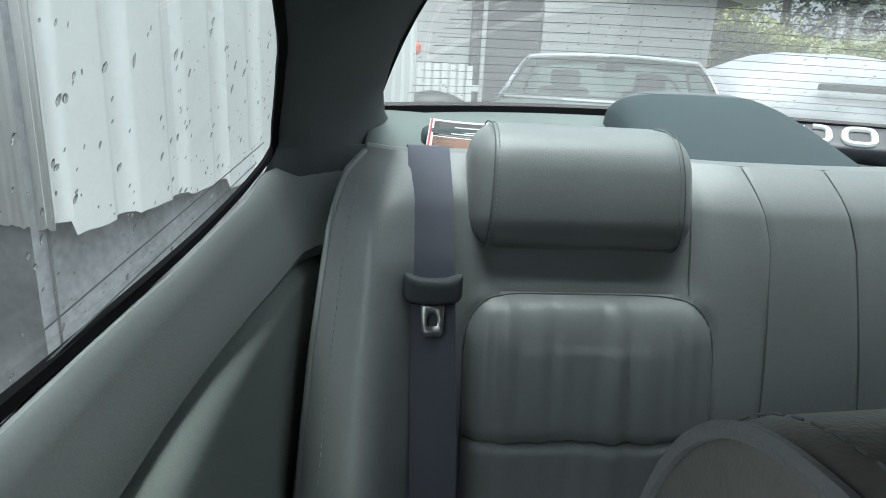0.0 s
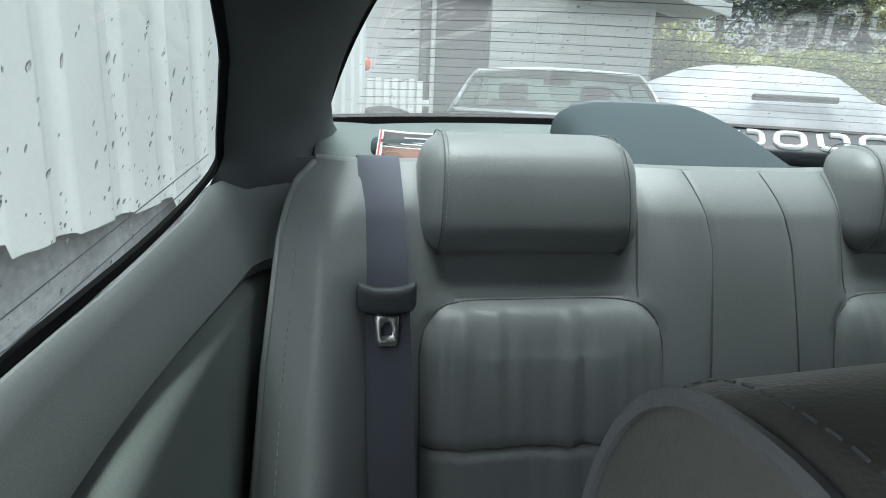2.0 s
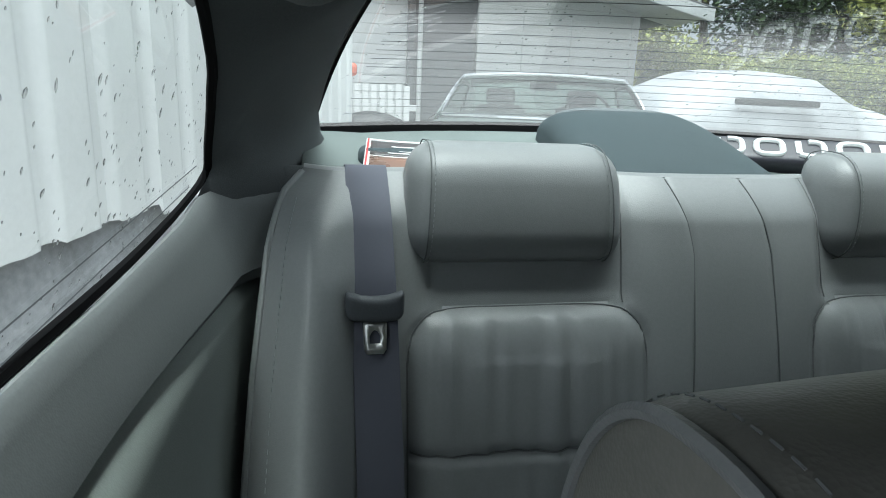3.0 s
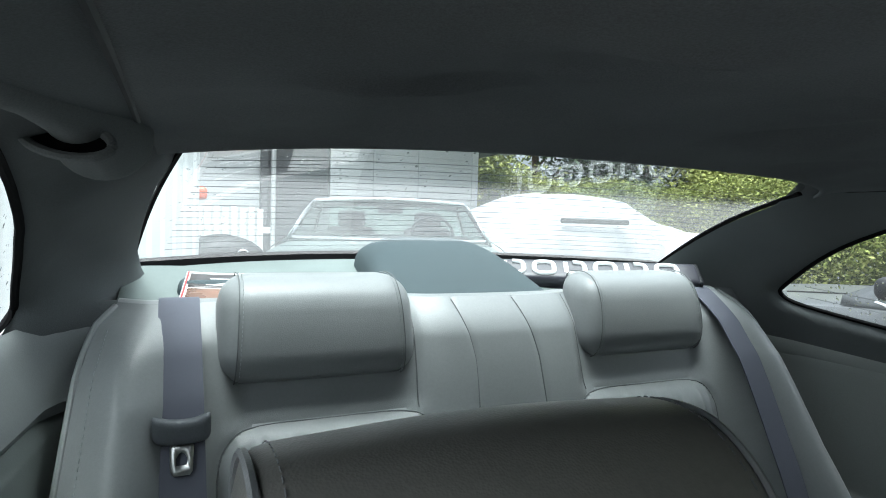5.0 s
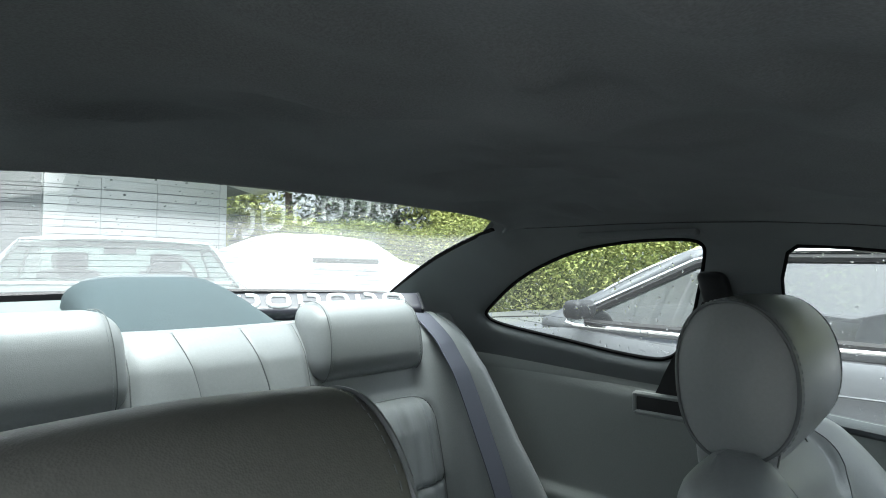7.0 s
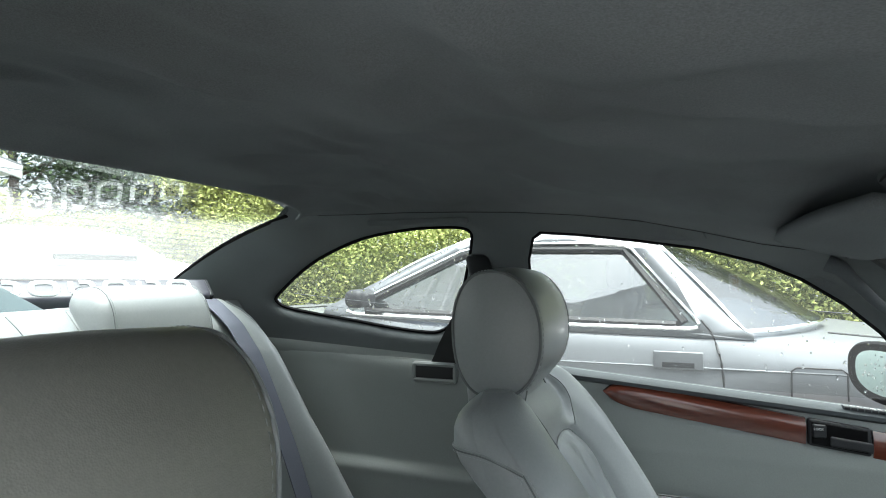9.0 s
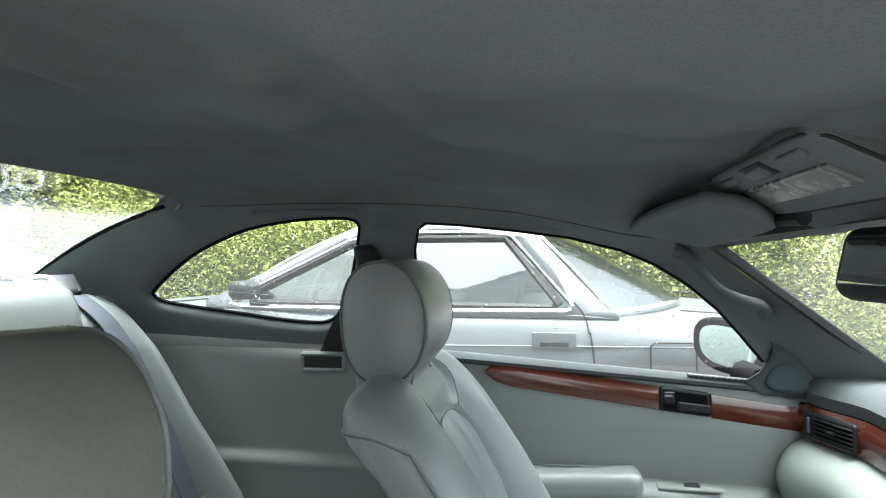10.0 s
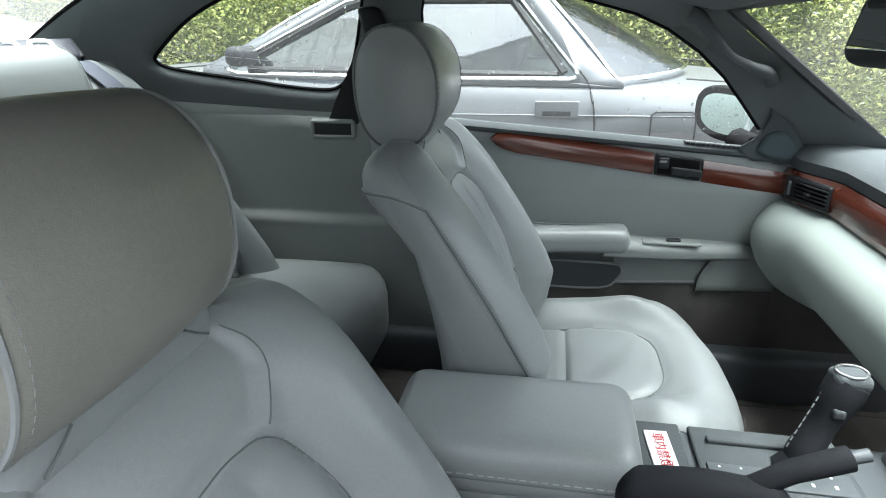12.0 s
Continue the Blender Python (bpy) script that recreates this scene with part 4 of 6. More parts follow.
        for k in range(31):
            t = k / 30
            z = 0.822 + 0.016 * math.sin(math.pi * min(1, t * 0.75)) + 0.004 * t
            sy, rr, hw = (lerp_table(z, ZS, q) for q in (SEAMY, REAR, HALF))
            fold = max(min(0.146 + (z - 0.75) * 0.45, rr - 0.022), sy + 0.012)
            if t < 0.6:
                cap.append(Vector((cx + e * (hw + 0.0035), sy + (fold - sy) * t / 0.6 + oy, z + oz)))
            else:
                a = (t - 0.6) / 0.4 * math.pi / 2
                cap.append(Vector((cx + e * (hw - 0.05 * (1 - math.cos(a)) + 0.0015), fold + (rr - fold) * math.sin(a) ** 0.9 + oy + 0.0015, z + oz)))
        cap = smooth_line(cap, 3)
        make("cap_piping", *tube(cap, 0.0016, 6), LEATHER, seat)
        make("cap_seam", *tube([p + Vector((e * 0.0002, 0, -0.0026)) for p in cap], 0.0011, 5), SEAM, seat)
        make("cap_stitching", *dashes([p + Vector((0, 0, -0.0065)) for p in cap], 0.0006, 0.003, 0.002), STITCH, seat)
    # neck band between backrest and headrest
    hy, hz = head_at[0] + oy, head_at[1] + oz
    make("neck", *rbox((0.225, 0.082, 0.075), 0.022, 8, (cx, hy + 0.006, hz - 0.089), lambda v: (v.x * (1 - 0.9 * max(0, v.z)), v.y + 0.10 * v.z, v.z)), LEATHER, seat)
    for e in (-1, 1):
        make("neck_fold", *tube([(cx + e * 0.060, hy - 0.0375, hz - 0.090), (cx + e * 0.074, hy - 0.0385, hz - 0.100), (cx + e * 0.088, hy - 0.039, hz - 0.108)], 0.0011, 5), SEAM, seat)

    # headrest: a rounded profile drawn across, closed by piped end gussets
    def profile(k, grow):
        a = k * math.tau / 72
        c, q = math.cos(a), math.sin(a)
        m = 1 / (abs(c) ** 2.5 + abs(q) ** 2.5) ** (1 / 2.5)
        y, z = 0.069 * c * m, 0.096 * q * m
        t = z / 0.096
        y *= 1 - 0.08 * max(0, -t) ** 2 - 0.14 * max(0, t) ** 2
        return Vector((0, (y - 0.005 * (1 - t * t)) * grow, z * grow))
    at = Matrix.Translation((cx + head_dx, hy, hz)) @ pose(0, 0, 0, -3)
    hw2 = head_w / 2
    slices = [(-hw2, 0.945), (-hw2 + 0.004, 0.972), (-hw2 + 0.012, 0.99), (-hw2 + 0.03, 1.0)]
    slices += [(-hw2 + 0.03 + (head_w - 0.06) * i / 8, 1 + 0.03 * math.sin(math.pi * i / 8)) for i in range(1, 8)]
    slices += [(-x, g) for x, g in slices[3::-1]]
    make("headrest", *loft([[at @ (profile(k, g) + Vector((x, 0, 0))) for k in range(72)] for x, g in slices], False), LEATHER if cx > 0 else LEATHER_WARM, seat)
    for e in (-1, 1):
        dome = [[at @ (profile(k, g) + Vector((e * (hw2 + 0.013 * (1 - (g / 0.945) ** 2)), 0, 0))) for k in range(72)] for g in (0.945, 0.90, 0.80, 0.65, 0.45, 0.25, 0.08)]
        make("end_gusset", *loft(dome), LEATHER if cx > 0 else LEATHER_WARM, seat)
        ring_pts = [at @ (profile(k, 0.958) + Vector((e * (hw2 + 0.0005), 0, 0))) for k in range(72)]
        make("headrest_piping", *tube(ring_pts, 0.0022, 6, True), piping, seat)
        make("headrest_stitching", *dashes([at @ (profile(k % 72, 0.992) + Vector((e * (hw2 - 0.009), 0, 0))) for k in range(73)], 0.0006 if cx > 0 else 0.00035, 0.003, 0.0022), STITCH if cx > 0 else piping, seat)

    # cushion
    def cush_arch(x, y):
        return ((abs(x) / 0.135) ** 3.2 + (max(0, 0.03 - y) / 0.155) ** 3.2) ** (1 / 3.2)

    def cush(v):
        k = abs(v.x) / 0.255
        z = v.z
        z += 0.10 * max(-0.12, min(0.16, -v.y))
        y = v.y
        if v.z > 0:
            q = max(0, min(1, (k - 0.48) / 0.34))
            z += 0.034 * q * q * (3 - 2 * q) * (1 - max(0, min(1, (-v.y - 0.10) / 0.15)) * 0.75)
            g = cush_arch(v.x, v.y)
            z -= 0.008 * math.exp(-((g - 1) / 0.07) ** 2)
            if g < 1:
                z += 0.010 * (1 - g ** 5) + 0.003 * noise.noise(Vector((v.x * 11, v.y * 42 + v.x * 8, cx))) * (1 - g ** 6) - 0.007 * math.exp(-((v.y - 0.055) / 0.006) ** 2)
            else:
                z += 0.012 * math.exp(-((g - 1.45) / 0.2) ** 2) * max(0, min(1, -v.y / 0.08))
            z -= 1.1 * max(0, -v.y - 0.17) ** 1.5
            z += 0.002 * noise.noise(Vector((v.x * 12, v.y * 12, 4 + cx)))
        y += 0.085 * k ** 3 * max(0, -v.y / 0.26) ** 2
        return v.x * (1 - 0.05 * max(0, -v.y / 0.26)), y, z
    cc = Vector((cx, oy - 0.145, 0.370 + oz))
    make("seat_cushion", *rbox((0.51, 0.53, 0.165), 0.055, 64, cc, cush), LEATHER, seat)
    top = 0.0825
    loop = []
    for k in range(61):
        a = math.pi * k / 60
        u = 0.135 * math.copysign(abs(math.cos(a)) ** 0.625, math.cos(a))
        loop.append(Vector(cush(Vector((u, 0.03 - 0.155 * math.sin(a) ** 0.625, top)))) + cc)
    loop = [Vector(cush(Vector((0.135, 0.19 - 0.16 * k / 12, top)))) + cc for k in range(12)] + loop + [Vector(cush(Vector((-0.135, 0.03 + 0.16 * k / 12, top)))) + cc for k in range(1, 13)]
    make("cushion_seam", *tube([p + Vector((0, 0, 0.0008)) for p in loop], 0.0017, 5), SEAM, seat)
    make("cushion_seam", *tube([Vector(cush(Vector((-0.13 + 0.26 * k / 24, 0.055, top)))) + cc for k in range(25)], 0.0015, 5), SEAM, seat)
    make("seat_base", *rbox((0.42, 0.44, 0.10), 0.02, 4, (cx, oy - 0.15, 0.262)), BLACK, seat)
    make("recliner_cover", *rbox((0.03, 0.10, 0.09), 0.014, 3, (cx + s * 0.258, oy + 0.03, 0.40)), TRIM_DARK, seat)
    return seat


front_seat(0.37, 0.008, 0.0, "grey leather passenger seat with piped headrest beside the console", head_at=(0.205, 0.974))
front_seat(-0.356, 0.075, -0.060, "grey leather driver's seat set far back, with large headrest", -1, 0.214, (0.207, 0.993), LEATHER, -0.008)

# ---- doors ----
def door(s, name, label):
    d = thing(name, label, "car door", kind="structure")

    def fn(u, v):
        y = 0.232 - 0.79 * u
        ztop = 0.8665 - 0.0625 * u
        low = 0.455 + 0.05 * max(0, u - 0.1)
        z = low + (ztop - low) * v
        x = 0.702
        x -= 0.030 * max(0, 1 - abs(z - 0.71) / 0.11) ** 0.7 * 0.5
        if v > 0.9:
            x += 0.0
        pocket = 1 / (1 + math.exp((z - 0.545) / 0.006)) / (1 + math.exp((0.455 - z) / 0.006)) * max(0, min(1, (0.545 - u) / 0.03))
        x += 0.045 * pocket
        return s * x, y, z
    make("door_skin", *grid(60, 70, fn), TRIM, d, "grey leather-covered door panel", solid=0.006)
    # dark sill along the window
    rows = []
    for i in range(41):
        u = i / 40
        y, zt = 0.232 - 0.79 * u, 0.8665 - 0.0625 * u
        ring = [(0.03, -0.012), (0.004, 0.001), (-0.012, -0.003), (-0.019, -0.011), (-0.018, -0.018), (-0.010, -0.023), (0.03, -0.02)]
        rows.append([(s * (0.700 + a), y, zt + b) for a, b in ring])
    make("window_sill", *loft(rows), SILL, d)
    # wooden strip, split by the handle
    def strip(y0, y1, tip):
        rr = []
        for i in range(25):
            t = i / 24
            y = y0 + (y1 - y0) * t
            zc = 0.820 - 0.134 * (0.094 - y)
            h = 0.0245 * (1 if not tip else min(1, (1 - (1 - min(1, t / 0.22)) ** 2) ** 0.5 + 0.02))
            rr.append([(s * (0.683 + a), y, zc + b * h) for a, b in ((0.012, 1.0), (0.002, 0.98), (-0.003, 0.6), (-0.004, 0), (-0.003, -0.6), (0.002, -0.98), (0.012, -1.0))])
        return loft(rr)
    make("wood_trim", *strip(0.104, -0.258, True), WOOD, d, "glossy red-brown burl wood strip")
    make("wood_trim", *strip(-0.362, -0.546, False), WOOD, d, "glossy red-brown burl wood strip")
    hz = 0.767
    bez = make("handle_bezel", *rbox((0.012, 0.098, 0.050), 0.005, 3, (s * 0.684, -0.31, hz + 0.001), lambda v: (v.x, v.y, v.z + 0.12 * v.y)), BLACK, d)
    make("handle_cup", *rbox((0.004, 0.086, 0.040), 0.0015, 3, (s * 0.6775, -0.31, hz + 0.001), lambda v: (v.x, v.y, v.z + 0.12 * v.y)), FRIT, bez)
    make("pull_handle", *rbox((0.008, 0.066, 0.018), 0.0035, 4, (s * 0.6755, -0.328, hz - 0.010), lambda v: (v.x, v.y, v.z + 0.10 * v.y)), BLACK, bez)
    make("lock_button", *rbox((0.008, 0.022, 0.024), 0.003, 2, (s * 0.6750, -0.278, hz + 0.010)), BLACK, bez)
    text("lock_word", "LOCK", 0.006, Matrix(((0, 0, -s, s * 0.6706), (-s, 0, 0, -0.2685 - (0 if s > 0 else 0.014)), (0, 1, 0, hz + 0.014), (0, 0, 0, 1))), WHITE_PRINT, bez)
    # armrest and switch panel
    def arm(v):
        return v.x, v.y, v.z - 0.01 * (v.y / 0.2)
    make("armrest", *rbox((0.085, 0.42, 0.056), 0.022, 8, (s * 0.662, -0.01, 0.594), arm), LEATHER, d, "padded grey leather armrest")
    sp = []
    for i in range(25):
        t = i / 24
        y, w, top, th = -0.165 - 0.36 * t, 0.078 * (1 - 0.80 * t ** 2.2), 0.606 - 0.016 * t, 0.046 * (1 - 0.3 * t)
        sp.append([(s * (0.705 - a), y, b) for a, b in ((0, top), (w * 0.55, top + 0.001), (w * 0.82, top - 0.002), (w * 0.95, top - 0.008), (w, top - 0.018), (w * 0.93, top - th * 0.8), (w * 0.6, top - th), (0, top - th - 0.02))])
    make("switch_panel", *loft(sp), TRIM, d)
    sw = make("switch_plate", *rbox((0.034, 0.125, 0.006), 0.002, 3, (s * 0.655, -0.31, 0.602)), TRIM, d)
    make("window_switch", *rbox((0.014, 0.030, 0.008), 0.003, 2, (s * 0.655, -0.315, 0.606)), BLACK, sw)
    slot = spline([(0.20, 0.462), (0.20, 0.526), (0.0, 0.528), (-0.18, 0.527), (-0.214, 0.517), (-0.206, 0.488), (-0.165, 0.462), (0.0, 0.460)], 5, True)
    # Dark sheet over the pocket's mouth stands for the shade inside it.
    make("pocket_shade", *panel([(q.x, q.y) for q in slot], [], lambda y, z, g: (s * (0.6945 + 0.02 * max(0, z - 0.47)), y, z), 0.02), SILL, d, "dark map pocket")
    make("pocket_lip", *tube([(s * 0.694, q.x, q.y) for q in slot], 0.003, 6, True), TRIM, d)
    make("seam", *tube([(s * 0.672, 0.20 - 0.40 * k / 10, 0.628) for k in range(11)], 0.002, 5), SEAM, d)
    # corner speaker and lower speaker
    tri = spline([(-0.466, 0.806), (-0.470, 0.828), (-0.480, 0.843), (-0.503, 0.850), (-0.525, 0.835), (-0.540, 0.808), (-0.535, 0.796), (-0.505, 0.792)], 4, True)
    make("tweeter_grille", *panel([(p[0], p[1]) for p in [(q.x, q.y) for q in tri]], [], lambda y, z, g: (s * (0.677 - 0.10 * max(0, -y - 0.47)), y, z), 0.012), SPEAKER, d, solid=0.008)
    cor = [(-0.425, 0.810), (-0.455, 0.830), (-0.472, 0.850), (-0.482, 0.880), (-0.470, 0.915), (-0.524, 0.861), (-0.562, 0.806), (-0.558, 0.783), (-0.458, 0.785)]
    make("mirror_patch", *panel(cor, [], lambda y, z, g: (s * (0.686 - 0.10 * max(0, -y - 0.47)), y, z), 0.012), SILL, d, solid=0.01)
    arc = spline([(-0.384, 0.470, 0), (-0.389, 0.510, 0), (-0.411, 0.553, 0), (-0.444, 0.573, 0), (-0.495, 0.583, 0), (-0.555, 0.584, 0)], 6)
    make("speaker_panel", *panel([(p.x, p.y) for p in arc] + [(-0.555, 0.480)], [], lambda y, z, g: (s * 0.6935, y, z), 0.02), TRIM, d, "flush grey speaker panel", solid=0.004)
    make("speaker_seam", *tube([(s * 0.6915, p.x, p.y) for p in arc], 0.0022, 6), RUBBER, d)
    make("lower_carpet", *grid(40, 14, lambda u, v: (s * (0.712 - 0.006 * math.sin(math.pi * v)), 0.232 - 0.79 * u, 0.25 + (0.222 + 0.05 * max(0, u - 0.1)) * v)), CARPET, d, "brown-grey carpet along the door's foot", solid=0.006)
    make("lower_edge", *tube([(s * 0.703, 0.232 - 0.79 * k / 20, 0.456 + 0.05 * max(0, k / 20 - 0.1)) for k in range(21)], 0.006, 8), TRIM, d)
    make("demister_slot", *rbox((0.012, 0.135, 0.006), 0.002, 2, (s * 0.690, -0.385, 0.815), lambda v: (v.x, v.y, v.z + 0.08 * v.y)), BLACK, d)
    slats = [rbox((0.013, 0.0022, 0.0065), 0.0005, 1, (s * 0.690, -0.445 + 0.0105 * k, 0.811 + 0.00084 * k)) for k in range(13)]
    make("slot_rib", *merge(*slats), DASH, d)
    make("door_edge_rear", *rbox((0.05, 0.02, 0.55), 0.006, 3, (s * 0.72, 0.236, 0.55)), TRIM_DARK, d)
    make("outer_skin", *grid(20, 12, lambda u, v: (s * (0.80 + 0.045 * math.sin(math.pi * v)), 0.26 - 0.95 * u, 0.20 + 0.56 * v)), SILVER, d, solid=0.004)
    if s > 0:
        o = [(0.25, 0.838), (0.252, 1.10), (0.225, 1.152), (0.145, 1.147), (0.03, 1.133), (-0.083, 1.116), (-0.183, 1.089), (-0.249, 1.060), (-0.317, 1.016), (-0.375, 0.966), (-0.423, 0.912), (-0.488, 0.832)]
        make("door_glass", *panel(o, [], lambda y, z, g: (s * (0.70 - 0.38 * max(0, z - 0.87) + 0.024), y, z), 0.08), PANE, d)
    edge = [(0.238, 0.862), (0.247, 1.02), (0.245, 1.092), (0.233, 1.135), (0.213, 1.147), (0.145, 1.142), (0.03, 1.128), (-0.083, 1.111), (-0.183, 1.084), (-0.249, 1.055), (-0.317, 1.011), (-0.375, 0.961), (-0.423, 0.907), (-0.470, 0.850)]
    make("window_seal", *tube([(s * (0.70 - 0.38 * max(0, z - 0.87) + 0.006), y, z) for y, z in edge], 0.0055, 6), FRIT, d)
    return d


def text(name, body, size, m, mat, parent=None, label="", align="LEFT"):
    cu = bpy.data.curves.new(name, "FONT")
    cu.body, cu.size, cu.extrude = body, size, size * 0.02
    cu.align_x, cu.align_y = align, "CENTER"
    tmp = bpy.data.objects.new(name, cu)
    scene.collection.objects.link(tmp)
    me = bpy.data.meshes.new_from_object(tmp.evaluated_get(bpy.context.evaluated_depsgraph_get()))
    bpy.data.objects.remove(tmp)
    me.transform(m)
    me.materials.clear()
    me.materials.append(mat)
    ob = new(name, me)
    if parent is not None:
        ob.parent = parent
    if label:
        tagged(ob, label)
    return ob


door(1, "door_1", "closed grey door with burl wood strip and armrest")
# the driver's door stands open
open_door = door(-1, "door_2", "wide open grey driver's door with burl wood strip")
HINGE = Matrix.Translation((-0.74, -0.58, 0))
open_door.matrix_basis = HINGE @ pose(0, 0, 0, 0, 0, 62) @ HINGE.inverted()


def pillar_grip(s):
    g = thing("pillar_grip", "slate grey grab handle along the windscreen pillar", "grab handle")
    P = spline([(s * 0.545, -0.270, 1.080), (s * 0.540, -0.288, 1.070), (s * 0.540, -0.312, 1.043), (s * 0.552, -0.349, 1.007), (s * 0.572, -0.395, 0.985), (s * 0.592, -0.430, 0.973), (s * 0.608, -0.445, 0.955)], 6)
    make("grip", *tube(P, lambda t: 0.0115 + 0.003 * math.cos(t * 6.3), 10), DASH, g)


pillar_grip(1)


# ---- dashboard ----
def dashboard():
    d = thing("dashboard", "slate dashboard with burl wood band and pale padded knee roll", "dashboard", kind="structure")
    def ring(prof, x):
        w = max(0, min(1, (x - 0.52) / 0.13))
        off = -0.032 + 0.045 * w * w * (3 - 2 * w)
        return [(x, y + (off if y > -0.75 else 0), z) for y, z in prof]
    xs = [-0.70 + 1.40 * i / 40 for i in range(41)]
    top = [(-1.10, 0.80), (-1.05, 0.832), (-0.80, 0.842), (-0.62, 0.836), (-0.565, 0.824), (-0.545, 0.800), (-0.548, 0.778), (-0.60, 0.77)]
    make("top_pad", *loft([ring(top, x) for x in xs]), DASH, d)
    band = [(-0.60, 0.776), (-0.546, 0.776), (-0.538, 0.762), (-0.536, 0.735), (-0.540, 0.712), (-0.60, 0.71)]
    make("wood_band", *loft([ring(band, x) for x in [0.135 + 0.55 * i / 20 for i in range(21)]]), WOOD, d, "glossy burl wood band")
    def pad(x):
        k = 0.03 * max(0, (x - 0.62) / 0.08) ** 2
        return [(-0.60, 0.712), (-0.545 - k, 0.708), (-0.505 - k, 0.690), (-0.482 - k, 0.655), (-0.482 - k, 0.61), (-0.51 - k, 0.555), (-0.57, 0.50), (-0.70, 0.45), (-0.75, 0.50)]
    prof = [spline([(y, z, 0) for y, z in pad(x)], 4) for x in [0.115 + 0.575 * i / 20 for i in range(21)]]
    rings = [ring([(p.x, p.y) for p in pr], 0.115 + 0.575 * i / 20) for i, pr in enumerate(prof)]
    make("knee_roll", *loft(rings), LEATHER_PALE, d, "pale grey-green padded knee roll")
    drv = [(-0.60, 0.776), (-0.55, 0.77), (-0.54, 0.70), (-0.55, 0.55), (-0.65, 0.48), (-0.75, 0.5)]
    make("driver_panel", *loft([ring(drv, x) for x in [-0.70 + 0.58 * i / 10 for i in range(11)]]), DASH, d)
    # side air vent
    turn = Matrix.Translation((0.590, -0.5465, 0.742)) @ pose(0, 0, 0, 0, 0, 21) @ Matrix.Translation((-0.585, 0.5395, -0.744))

    def at_vent(shape):
        return [turn @ Vector(q) for q in shape[0]], shape[1]
    v = make("vent_bezel", *at_vent(rbox((0.118, 0.014, 0.052), 0.006, 4, (0.588, -0.5395, 0.744))), BLACK, d)
    make("vent_hole", *at_vent(rbox((0.085, 0.008, 0.042), 0.003, 3, (0.575, -0.5355, 0.744))), FRIT, v)
    for k in range(5):
        make("vent_slat", *at_vent(rbox((0.085, 0.010, 0.003), 0.001, 2, (0.575, -0.5325, 0.728 + 0.008 * k))), BLACK, v)
    make("vent_knob", *at_vent(rbox((0.014, 0.012, 0.006), 0.002, 2, (0.575, -0.5275, 0.744))), BLACK, v)
    make("vent_wheel", *at_vent(rbox((0.008, 0.010, 0.030), 0.003, 2, (0.632, -0.534, 0.744))), TRIM_DARK, v)
    # centre stack with buttons
    st = make("centre_stack", *rbox((0.24, 0.10, 0.36), 0.02, 5, (0.0, -0.60, 0.62), lambda q: (q.x, q.y - 0.25 * q.z, q.z)), TRIM_DARK, d)
    for r in range(7):
        for c in range(4):
            z = 0.50 + 0.032 * r
            make("button", *rbox((0.030, 0.010, 0.014), 0.003, 2, (-0.06 + 0.045 * c, -0.548 - 0.25 * (z - 0.62), z)), BLACK, st)
    return d


def steering_wheel():
    w = thing("steering_wheel", "dark grey steering wheel in front of the driver", "steering wheel")
    m = Matrix.Translation((-0.375, -0.385, 0.775)) @ pose(0, 0, 0, 65)
    rim = [m @ Vector((0.185 * math.cos(k * math.tau / 48), 0.185 * math.sin(k * math.tau / 48), 0)) for k in range(48)]
    make("rim", *tube(rim, 0.0145, 10, True), BLACK, w)
    hub = rbox((0.13, 0.10, 0.05), 0.02, 4)
    make("hub", [m @ Vector(v) for v in hub[0]], hub[1], BLACK, w)
    for a in (0.1, math.pi - 0.1, 1.5 * math.pi):
        make("spoke", *tube([m @ Vector((0.05 * math.cos(a), 0.05 * math.sin(a), 0)), m @ Vector((0.18 * math.cos(a), 0.18 * math.sin(a), 0))], 0.013, 8), BLACK, w)
    make("column", *tube([m @ Vector((0, 0, -0.02)), m @ Vector((0, 0, -0.20))], 0.04, 10), BLACK, w)


dashboard()
steering_wheel()


